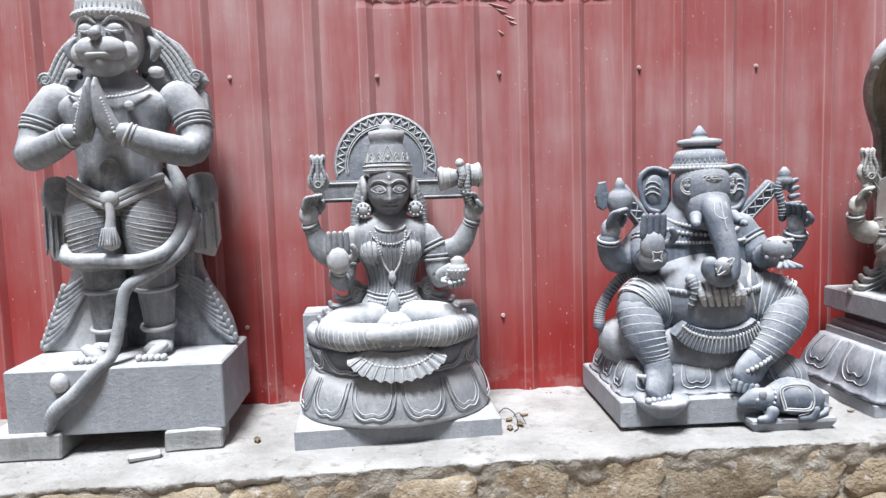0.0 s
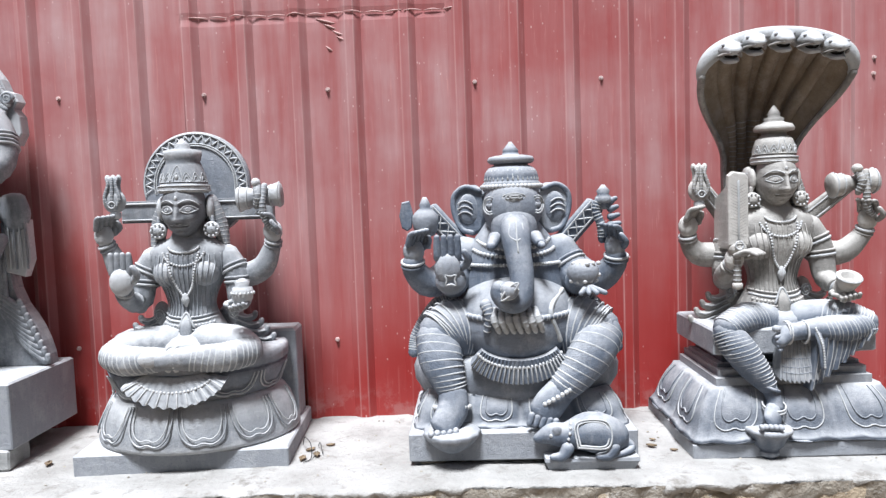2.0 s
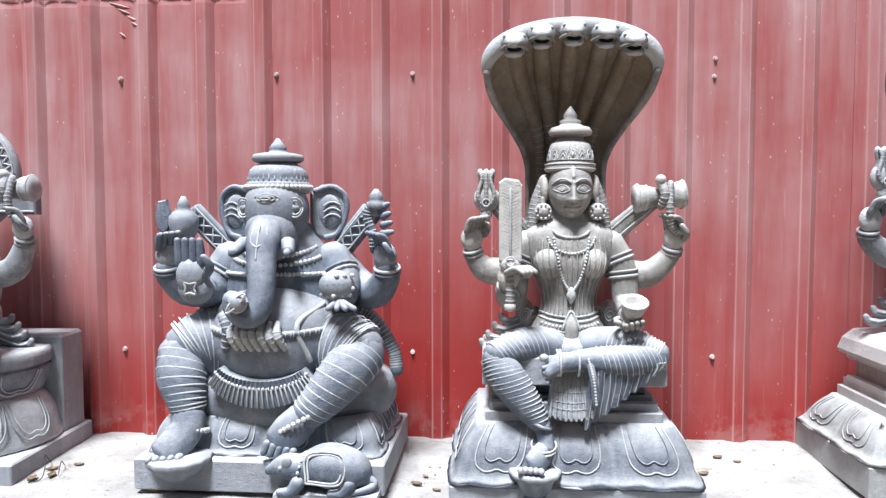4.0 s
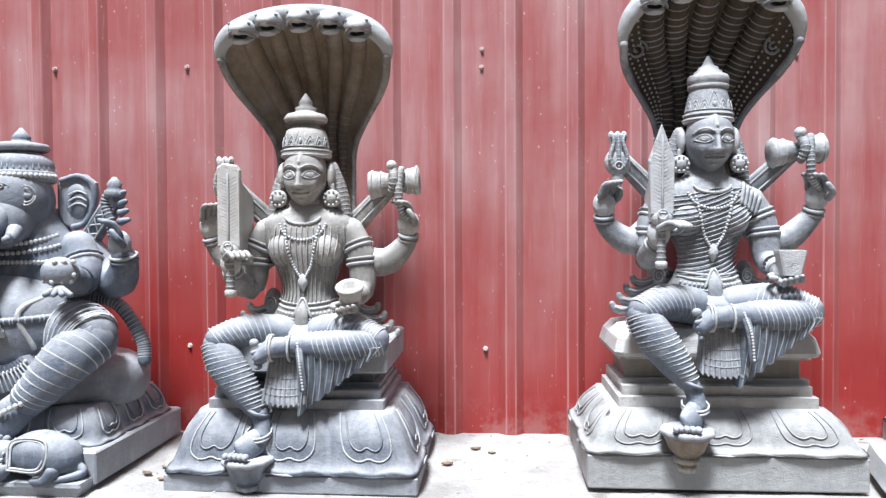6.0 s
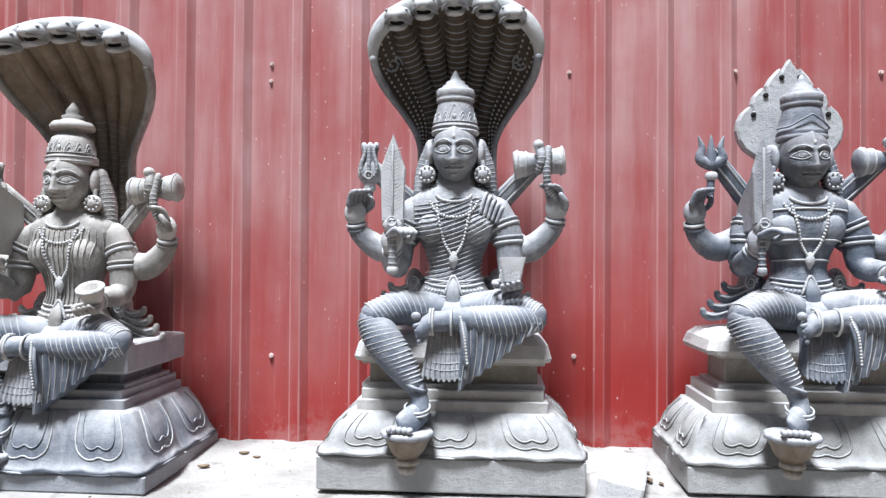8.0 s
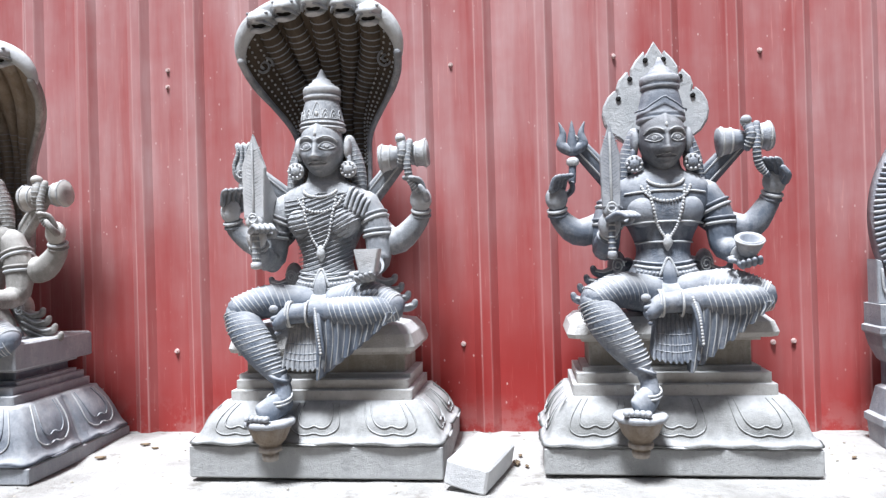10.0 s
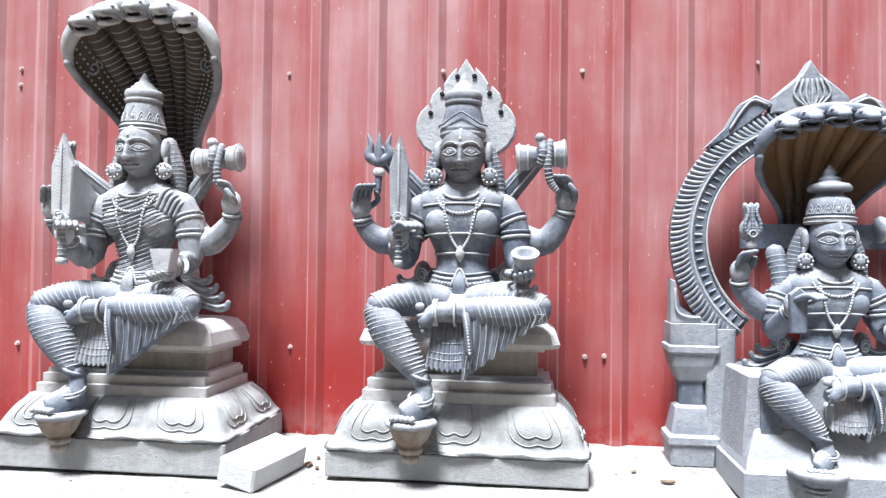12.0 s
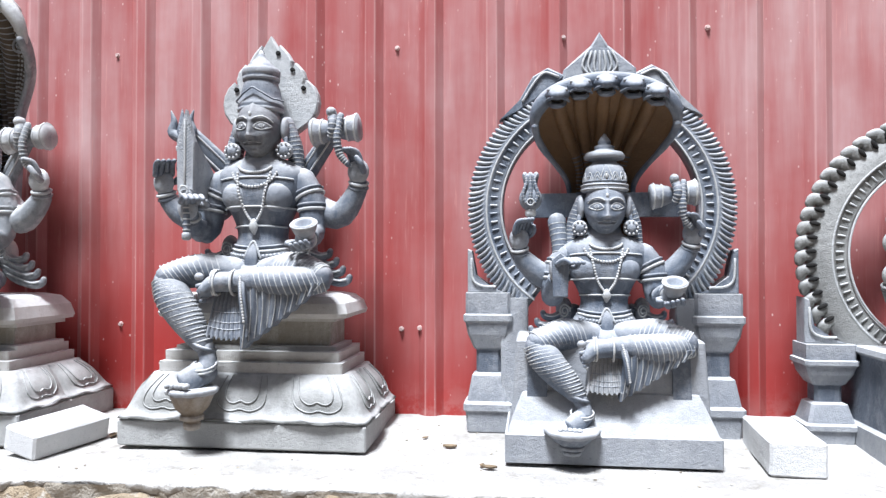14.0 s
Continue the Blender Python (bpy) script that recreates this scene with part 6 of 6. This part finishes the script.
def side_post(b, x, z0, z1, y, mat, s):
    h = z1 - z0
    w, d = 0.066, 0.06
    b.block((x, y, 0), [(z0, w - 0.004, d - 0.004), (z0 + 0.14 * h, w, d), (z0 + 0.155 * h, w + 0.006, d + 0.006), (z0 + 0.2 * h, w + 0.006, d + 0.006), (z0 + 0.22 * h, w - 0.004, d - 0.004), (z0 + 0.4 * h, w - 0.018, d - 0.016), (z0 + 0.42 * h, w - 0.03, d - 0.028), (z0 + 0.58 * h, w - 0.03, d - 0.028),
                         (z0 + 0.6 * h, w - 0.022, d - 0.02), (z0 + 0.7 * h, w - 0.006, d - 0.006), (z0 + 0.78 * h, w, d), (z0 + 0.8 * h, w + 0.006, d + 0.006), (z0 + 0.84 * h, w + 0.006, d + 0.006), (z0 + 0.85 * h, w, d), (z0 + h, w, d)], mat, edge=0.008)
    b.plate([(x - s * 0.062, z1), (x - s * 0.062, z1 + 0.13), (x - s * 0.05, z1 + 0.125), (x - s * 0.04, z1 + 0.05), (x + s * 0.02, z1 + 0.01), (x + s * 0.05, z1)], y - 0.03, y + 0.035, mat)
    b.cord([(x - s * 0.05, y - 0.034, z1 + 0.1), (x - s * 0.046, y - 0.034, z1 + 0.04), (x - s * 0.02, y - 0.034, z1 + 0.02), (x + s * 0.02, y - 0.034, z1 + 0.018)], 0.004, PALE, 12)


def statue_arched():
    b = Body()
    k = 0.86
    lap = 1.125
    inner = Body()
    seated(inner, BLUE, BLUE, "closed", "bands", 0.6, "bar", crown="dome", blade=False, head_z=0.385, tall=1.0,
           hands_at={"bl": (-0.272, 0.285), "br": (0.27, 0.3), "fl": (-0.15, 0.19), "fr": (0.18, 0.11), "el": (-0.2, 0.17), "er": (0.2, 0.17), "drum": (0.215, 0.425), "trident": (-0.235, 0.43), "top": 0.44})
    inner.plate([(-0.24, 0.36), (0.25, 0.36), (0.25, 0.44), (-0.24, 0.44)], 0.05, 0.09, BLUE)
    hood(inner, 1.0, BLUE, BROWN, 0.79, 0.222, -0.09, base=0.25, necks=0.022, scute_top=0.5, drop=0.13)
    n = len(b.v)
    b.v.extend((x * k, y * k, z * k * (0.8 if z < -0.08 else 1.0) - (0.0138 if z < -0.08 else 0)) for x, y, z in inner.v)
    b.f.extend(tuple(i + n for i in f) for f in inner.f)
    b.m.extend(inner.m), b.s.extend(inner.s)
    # throne with a sloping step
    b.block((0, 0.04, -lap), [(0.798, 0.262, 0.17), (1.098, 0.24, 0.17), (1.104, 0.234, 0.164)], SLATE)
    b.plate([(-0.16, 0.8 - lap), (-0.16, 1.098 - lap), (-0.21, 1.095 - lap), (-0.215, 0.8 - lap)], -0.14, -0.1, SLATE)
    b.plate([(0.16, 0.8 - lap), (0.21, 0.8 - lap), (0.2, 1.098 - lap), (0.155, 1.098 - lap)], -0.14, -0.1, SLATE)
    b.block((0, -0.055, -lap), [(0.798, 0.268, 0.14), (0.868, 0.268, 0.14), (0.872, 0.262, 0.135), (0.9, 0.252, 0.115), (0.965, 0.225, 0.08), (0.972, 0.215, 0.07)], SLATE)
    foot_lotus(b, 0.888 - lap, SLATE, x=-0.1, y=-0.205, k=0.42)
    # bearded cloth swag under the seat
    for i in range(15):
        a = math.pi + math.pi * (i + 0.5) / 15
        b.ball((0.03 + 0.085 * math.cos(a), -0.142, 1.05 - lap + 0.06 * math.sin(a) - 0.01), (0.009, 0.008, 0.009), PALE, 8, 6)
    arch(b, 0.385, 0.285, 1.465 - lap, 0.14, BLUE, "feather", 1.0)
    # crowning leaf and shoulder leaves
    leaf = [(-0.11, 0.0), (-0.105, 0.045), (-0.06, 0.085), (-0.025, 0.115), (0, 0.155), (0.025, 0.115), (0.06, 0.085), (0.105, 0.045), (0.11, 0.0)]
    b.plate([(x, z + 1.83 - lap) for x, z in leaf], 0.105, 0.165, BLUE, edge=0.008)
    for q in np.linspace(-1, 1, 7):
        b.cord([(0.01 * q, 0.102, 1.84 - lap), (0.05 * q, 0.1, 1.88 - lap), (0.035 * q, 0.102, 1.925 - lap)], 0.0035, PALE, 8)
    for s in (-1, 1):
        b.plate([(s * x, z - lap) for x, z in ((0.1, 1.86), (0.15, 1.885), (0.195, 1.86), (0.235, 1.79), (0.295, 1.73), (0.25, 1.75), (0.17, 1.8))], 0.11, 0.16, BLUE, edge=0.006)
        b.cord([(s * x, 0.106, z - lap) for x, z in ((0.12, 1.855), (0.16, 1.868), (0.19, 1.84), (0.225, 1.785))], 0.004, PALE, 12)
        side_post(b, s * 0.328, 0.806 - lap, 1.215 - lap, 0.14, SLATE, -s)
        b.block((s * 0.25, 0.14, -lap), [(0.82, 0.04, 0.05), (1.2, 0.04, 0.05)], SLATE)
    return place(b, "stone_statue", 4.925, 2.33, lap, "slate-grey granite seated statue with dark hood in carved ring")


def statue_ringed():
    """Only its edge comes into view: a ring of pierced scrolls with a seated figure."""
    b = Body()
    k = 0.8
    lap = 1.08
    inner = Body()
    seated(inner, BASE, BASE, "closed", "down", 0.5, "bar", crown="tall", hands_at={"trident": (-0.245, 0.36), "bl": (-0.26, 0.24)})
    b.v.extend((x * k, y * k, z * k) for x, y, z in inner.v)
    b.f.extend(inner.f), b.m.extend(inner.m), b.s.extend(inner.s)
    b.block((0, 0.02, -lap), [(0.79, 0.262, 0.19), (0.86, 0.262, 0.19), (0.868, 0.25, 0.18), (1.05, 0.245, 0.18), (1.062, 0.262, 0.192), (1.075, 0.258, 0.19)], SLATE)
    foot_lotus(b, 0.818 - lap, SLATE, x=-0.095, y=-0.205, k=0.12)
    arch(b, 0.37, 0.262, 1.325 - lap, 0.12, BASE, "pierced")
    for s in (-1, 1):
        side_post(b, s * 0.322, 0.8 - lap, 1.078 - lap, 0.12, SLATE, -s)
    b.lathe((0, 0.1, 1.73 - lap), [(0.04, -0.04), (0.07, -0.01), (0.06, 0.03), (0.03, 0.06), (0.005, 0.1)], BASE, 20, sy=0.6)
    return place(b, "stone_statue", 5.868, 2.33, lap, "grey granite seated statue within a ring of pierced scrolls")

# ---- large structure ----
def ledge_z(x, y=2.6):
    """Top of the ledge, which falls a little towards its lip farther along."""
    return 0.782 + 0.006 * x - 0.022 * min(1.0, max(0.0, (2.5 - y) / 0.25)) * min(1.0, max(0.0, (x - 0.8) / 1.6))


def build(name, bm, mat, parent=None, label="", kind="", loc=None):
    me = bpy.data.meshes.new(name)
    bm.to_mesh(me)
    bm.free()
    me.materials.append(mat)
    ob = new(name, me)
    if loc is not None:
        ob.location = loc
    if parent is not None:
        ob.parent = parent
    return tagged(ob, label, kind=kind)


def grid_mesh(xs, ys, fn):
    bm = bmesh.new()
    vs = [[bm.verts.new(fn(x, y)) for x in xs] for y in ys]
    for j in range(len(ys) - 1):
        for i in range(len(xs) - 1):
            bm.faces.new((vs[j][i], vs[j][i + 1], vs[j + 1][i + 1], vs[j + 1][i]))
    return bm


def rough_box(sx, sy, sz, cuts=3, amount=0.006, seed=0, bevel=0.006):
    """A cut stone with uneven faces and worn arrises, resting on z = 0."""
    bm = bmesh.new()
    bmesh.ops.create_cube(bm, size=1.0)
    for v in bm.verts:
        v.co = Vector((v.co.x * sx, v.co.y * sy, (v.co.z + 0.5) * sz))
    bmesh.ops.bevel(bm, geom=list(bm.edges), offset=bevel, segments=1, affect="EDGES")
    bmesh.ops.subdivide_edges(bm, edges=list(bm.edges), cuts=cuts, use_grid_fill=True)
    for v in bm.verts:
        n = noise.noise_vector(v.co * 14 + Vector((seed * 3.7, seed, 0)))
        v.co += n * amount * (1.0 if v.co.z > 0.004 else 0.0)
    return bm


# ground: one sheet to the horizon
ys = [-400, -60, -12, -4, -2, -1, 0, 0.6, 1.2, 1.7, 2.4, 3.2, 6, 40, 400]
xs = [-400, -60, -12, -5] + [i * 0.5 for i in range(-6, 15)] + [12, 60, 400]
bm = grid_mesh(xs, ys, lambda x, y: (x, y, 0.015 * noise.noise(Vector((x * 0.9, y * 0.9, 0))) - 0.02))
ground = build("ground", bm, M_EARTH, None, "trodden brown earth path before the ledge", "structure")
for p in ground.data.polygons:
    p.use_smooth = True

# unseen plain wall, added behind the walker to cut low sky and bounce light
bm = rough_box(26, 0.25, 3.6, 0, 0.0)
build("wall_front", bm, M_UNSEEN, None, "unseen plain grey wall added to cut low light", "structure", (2.0, -3.4, -0.05))

# ledge: a rubble core with a cement-rendered top whose front lip is broken
X0, X1, FRONT, BACK = -2.6, 7.2, 1.935, 2.75
core = rough_box(X1 - X0, BACK - FRONT - 0.004, 0.75, 0, 0.0)
ledge = build("ledge", core, M_MORTAR, None, "rubble stone ledge with a dusty cement top", "structure", ((X0 + X1) / 2, (FRONT + 0.004 + BACK) / 2, 0))


def lip(x):
    return FRONT - 0.012 + 0.03 * noise.noise(Vector((x * 3.1, 4.0, 0))) + 0.016 * noise.noise(Vector((x * 13.0, 1.0, 0))) + 0.007 * noise.noise(Vector((x * 41.0, 1.0, 0)))


def lip_drop(x):
    return 0.012 + 0.02 * noise.noise(Vector((x * 4.3, 9.0, 0))) + 0.018 * noise.noise(Vector((x * 17.0, 2.0, 0))) + 0.01 * noise.noise(Vector((x * 47.0, 2.0, 0)))


def top(x, y):
    f = (y - FRONT) / (BACK - FRONT)
    z = ledge_z(x, y) + 0.004 * noise.noise(Vector((x * 3, y * 5, 0))) + 0.0025 * noise.noise(Vector((x * 17, y * 17, 3)))
    if y < -5:
        return (x, lip(x) + 0.012, ledge_z(x, FRONT) - max(0.008, lip_drop(x)) - 0.02)
    if y < -2:
        return (x, lip(x) - 0.002, ledge_z(x, FRONT) - max(0.008, lip_drop(x)))
    if f <= 0:
        return (x, lip(x), ledge_z(x, FRONT) - 0.006)
    return (x, max(y, lip(x) + 0.012), z)


xs = [X0 + (X1 - X0) * i / 660 for i in range(661)]
ysl = [-6, -3, FRONT] + [FRONT + 0.018 + (BACK - FRONT - 0.018) * i / 20 for i in range(21)]
render_top = build("cement_top", grid_mesh(xs, ysl, top), M_CONC, ledge, "pale dusty cement render with a broken lip")
render_top.matrix_parent_inverse = Matrix.Translation(ledge.location).inverted()
for p in render_top.data.polygons:
    p.use_smooth = True

# mortar smeared unevenly over the rubble face
def smear(x, z):
    y = FRONT + 0.004 - 0.018 * noise.noise(Vector((x * 5.5, 1.5, z * 7))) - 0.012 * noise.noise(Vector((x * 19, 4.0, z * 22))) - 0.006 * noise.noise(Vector((x * 55, 2.0, z * 55)))
    return (x, y - 0.014 * max(0.0, (z - 0.66) / 0.1), z + ledge_z(x, FRONT) - 0.782)


xs = [X0 + (X1 - X0) * i / 760 for i in range(761)]
mortar = build("mortar_face", grid_mesh(xs, [0.0, 0.2, 0.35] + [0.4 + 0.372 * i / 40 for i in range(41)], smear), M_MORTAR, ledge, "grey-brown mortar smeared over rubble")
mortar.matrix_parent_inverse = Matrix.Translation(ledge.location).inverted()
for p in mortar.data.polygons:
    p.use_smooth = True

# red profiled sheets: pans with narrow raised ribs, each sheet an object of its own
RIB, WALL = 0.2005, 2.622
HEIGHT = 3.3


def sheet_y(x):
    p = (x - RIB_PHASE) % RIB
    rise, w0, w1 = 0.021, 0.026, 0.056
    if p < w0:
        d = rise * p / w0
    elif p < w1:
        d = rise
    elif p < w1 + w0:
        d = rise * (1 - (p - w1) / w0)
    else:
        q = (p - w1 - w0) / (RIB - w1 - w0)
        d = 0.0012 * math.sin(math.pi * q)
    return WALL - d


RIB_PHASE = -0.655
wall = new("wall_back")
tagged(wall, "dusty red painted profiled metal sheet wall", kind="structure")
prof = [0.0, 0.003, 0.023, 0.026, 0.029, 0.053, 0.056, 0.059, 0.079, 0.082, 0.085, 0.12, 0.15, 0.18]
for s in range(-3, 9):
    a = RIB_PHASE + 2 * RIB - 0.008 + s * 5 * RIB
    xs = sorted({a, a + 1.03} | {RIB_PHASE + RIB * i + p for i in range(-40, 60) for p in prof if a < RIB_PHASE + RIB * i + p < a + 1.03})
    zs = [0.0, 0.01, 0.04, 0.1, 0.3, 0.6, 0.9, 1.2, 1.46, 1.49, 1.505, 1.515, 1.525, 1.54, 1.57, 1.7, 2.0, 2.52]

    def skin(x, z, a=a, s=s):
        wob = 0.004 * noise.noise(Vector((x * 2.3, z * 1.3, s))) + 0.0015 * noise.noise(Vector((x * 9, z * 5, s)))
        crease = 0.0
        if s == 0:
            crease = 0.004 * math.exp(-(((z - 1.515) / 0.018) ** 2))
        lap = -0.002 if s % 2 else 0.0
        foot = 0.006 * noise.noise(Vector((x * 21, 0, s))) if z < 0.02 else 0.0
        return (x, sheet_y(x) + wob + lap + crease, ledge_z(x) - 0.006 + z + foot)
    sheet = build("metal_sheet", grid_mesh(xs, zs, skin), M_RED, wall)
    sol = sheet.modifiers.new("gauge", "SOLIDIFY")
    sol.thickness, sol.offset = 0.0012, 1.0
# screws through the pans
screw = bmesh.new()
bmesh.ops.create_cone(screw, cap_ends=True, segments=12, radius1=0.009, radius2=0.0075, depth=0.004)
bmesh.ops.create_cone(screw, cap_ends=True, segments=6, radius1=0.006, radius2=0.0055, depth=0.007, matrix=Matrix.Translation((0, 0, 0.005)))
me = bpy.data.meshes.new("screw")
screw.to_mesh(me)
screw.free()
me.materials.append(M_SCREW)
SCREWS = [(-0.711, 2.025), (-0.165, 2.018), (0.298, 2.021), (0.843, 2.029), (1.308, 2.026), (2.302, 2.063), (2.3, 2.005), (3.299, 2.024), (3.83, 2.02), (4.286, 2.013), (4.827, 2.024), (5.275, 2.042),
          (0.292, 1.084), (1.306, 1.084), (2.31, 1.079), (3.317, 1.092), (4.301, 1.086), (4.362, 1.09), (-0.7, 1.08), (5.3, 1.09)]
for x, z in SCREWS:
    ob = new("screw", me)
    ob.parent = wall
    ob.matrix_local = Matrix.Translation((x, sheet_y(x) - 0.004, z)) @ Matrix.Rotation(radians(90), 4, "X")

# scuffed fold across one sheet
b = Body()
for i in range(14):
    x = -0.2 + 0.072 * i
    b.tube([(x, sheet_y(x) - 0.001, 2.297 + 0.003 * math.sin(i)), (x + 0.03, sheet_y(x + 0.03) - 0.003, 2.3), (x + 0.064, sheet_y(x + 0.064) - 0.001, 2.297)], [0.0012, 0.0028, 0.0012], 0, 6, 8)
for px, pz, w in ((0.3, 2.27, 0.035), (0.315, 2.25, 0.022), (0.345, 2.225, 0.02), (0.355, 2.205, 0.016), (0.31, 2.17, 0.012)):
    b.tube([(px - w, sheet_y(px - w) - 0.001, pz + 0.01), (px, sheet_y(px) - 0.003, pz), (px + w, sheet_y(px + w) - 0.001, pz - 0.008)], [0.001, 0.004, 0.001], 0, 6, 8)
ob = b.object("scuff", [M_SCUFF])
ob.parent = wall

# ---- things on the ledge ----
# statues, west to east
statue_standing()
statue_crosslegged()
statue_elephant()
statue_hooded_a()
statue_hooded_b()
statue_flame()
statue_arched()
statue_ringed()


def stone_block(x, y, size, yaw, label, mat=M_BLOCK, z=None, tilt=(0, 0), seed=1, amount=0.003, name="stone_block"):
    bm = rough_box(*size, 2, amount, seed)
    ob = build(name, bm, mat, None, label)
    ob.matrix_world = pose(x, y, (ledge_z(x, y) + 0.001) if z is None else z, tilt[0], tilt[1], yaw)
    return tagged(ob, category="stone block")


# blocks that carry the tall plinth
stone_block(-1.32, 2.22, (0.24, 0.16, 0.085), 0, "sawn grey stone block under a statue plinth", M_BASE, seed=2)
stone_block(-0.795, 2.215, (0.18, 0.13, 0.07), 4, "rough grey stone block under a statue plinth", M_BASE, seed=3, amount=0.008)
stone_block(-0.745, 2.21, (0.06, 0.06, 0.018), 2, "thin grey stone chip on a block", M_BASE, ledge_z(-0.745) + 0.066, seed=4, name="stone_shim")
stone_block(-1.02, 2.42, (0.12, 0.12, 0.068), 0, "grey stone block in the shade under a plinth", M_BASE, seed=5)
stone_block(-0.93, 2.1, (0.1, 0.035, 0.02), 20, "broken flat stone chip lying on cement", M_BASE, seed=6, amount=0.006, name="stone_chip")
# loose cut blocks between the statues
stone_block(3.39, 2.19, (0.115, 0.25, 0.07), -14, "white cut stone block leaning on a plinth", M_BLOCK, ledge_z(3.4, 2.19) + 0.012, (2, 12), 7)
stone_block(5.365, 2.25, (0.13, 0.3, 0.085), -4, "white cut stone block lying on the ledge", M_BLOCK, seed=8)
# packing pieces under the plinths
for x, y, w in ((0.66, 2.12, 0.08), (1.2, 2.12, 0.07), (0.95, 2.4, 0.09), (2.64, 2.215, 0.07), (2.9, 2.2, 0.06), (3.2, 2.215, 0.06), (3.63, 2.265, 0.05), (4.15, 2.265, 0.055), (4.73, 2.21, 0.06), (5.12, 2.21, 0.06)):
    stone_block(x, y, (w, 0.05, 0.011), 3, "small stone packing piece under a plinth", M_MORTAR, seed=int(x * 31), name="stone_shim", amount=0.002)


def dry_leaf(x, y, yaw, size):
    bm = grid_mesh([i / 6 for i in range(7)], [-1, -0.4, 0.4, 1], lambda u, v: ((u - 0.5) * size, v * size * 0.28 * math.sin(math.pi * min(0.98, max(0.04, u))), 0.004 + size * (0.16 * v * v + 0.1 * (u - 0.5) ** 2)))
    ob = build("dry_leaf", bm, M_LEAF, None, "curled dry brown leaf on pale cement")
    ob.modifiers.new("thickness", "SOLIDIFY").thickness = 0.0008
    ob.location, ob.rotation_euler = (x, y, ledge_z(x, y)), (0, 0, yaw)
    return tagged(ob, category="leaf", group="dry leaves on the ledge")


rnd = random.Random(5)
for x, y in ((0.25, 2.25), (0.28, 2.2), (0.24, 2.17), (0.31, 2.29), (1.36, 2.2), (1.38, 2.26), (1.42, 2.16), (2.28, 2.45), (2.33, 2.42), (3.49, 2.3), (3.5, 2.36), (3.52, 2.28), (4.42, 2.35), (4.5, 2.28), (4.6, 2.12), (4.62, 2.1), (-0.6, 2.2), (2.2, 2.33)):
    dry_leaf(x, y, rnd.uniform(0, 6.28), rnd.uniform(0.018, 0.042))

# crumbs of stone and litter, too many to count
bm = bmesh.new()
for i in range(420):
    x, y = rnd.uniform(-1.6, 6.2), FRONT + 0.03 + (0.68) * rnd.random() ** 0.8
    r = rnd.uniform(0.0012, 0.0042)
    bmesh.ops.create_icosphere(bm, subdivisions=1, radius=r, matrix=pose(x, y, ledge_z(x, y) + 0.001, rnd.uniform(0, 90), 0, rnd.uniform(0, 360)) @ Matrix.Diagonal((1.5, 1, 0.6, 1)))
grit = build("grit", bm, M_MORTAR, None, "scattered stone crumbs and grit on the cement", "stuff")
tagged(grit, category="grit")

# thin dark wire curling by a plinth
b = Body()
b.cord([(0.215, 2.3, 0.79), (0.235, 2.24, 0.835), (0.262, 2.2, 0.825), (0.268, 2.17, 0.79), (0.25, 2.14, 0.788)], 0.0016, 0, 24, 6)
b.cord([(0.27, 2.28, 0.79), (0.285, 2.24, 0.815), (0.3, 2.2, 0.79)], 0.0014, 0, 14, 6)
tagged(b.object("wire", [M_WIRE]), "thin black wire curling on the cement", "wire")

# rubble stones of the ledge's face
shapes = []
for k in range(9):
    bm = bmesh.new()
    bmesh.ops.create_icosphere(bm, subdivisions=3, radius=0.5)
    for v in bm.verts:
        d = v.co.copy()
        m = max(abs(d.x), abs(d.y), abs(d.z)) * 2
        v.co = d.lerp(d / m, 0.9) + 0.1 * noise.noise_vector(d * 2.3 + Vector((k * 5.1, 0, 0))) + 0.07 * noise.noise_vector(d * 6 + Vector((0, k * 5.1, 0)))
    me = bpy.data.meshes.new("rubble_stone")
    bm.to_mesh(me)
    bm.free()
    me.materials.append(M_RUBBLE)
    for p in me.polygons:
        p.use_smooth = True
    shapes.append(me)
for row, (zc, h) in enumerate(((0.668, 0.165), (0.52, 0.16), (0.365, 0.17), (0.19, 0.17), (0.04, 0.15))):
    x = X0 + 0.05 * row
    while x < X1 - 0.1:
        w = rnd.uniform(0.2, 0.42)
        ob = new("rubble_stone", rnd.choice(shapes))
        ob.parent = ledge
        ob.matrix_parent_inverse = Matrix.Translation(ledge.location).inverted()
        ob.matrix_basis = pose(x + w / 2, FRONT + 0.046 + rnd.uniform(-0.008, 0.012), zc + ledge_z(x, FRONT) - 0.782 + rnd.uniform(-0.01, 0.01), rnd.uniform(-6, 6), rnd.uniform(-5, 5), rnd.choice((0, 180)) + rnd.uniform(-5, 5)) @ Matrix.Diagonal((w * 1.0, 0.13, h * 1.02, 1))
        x += w
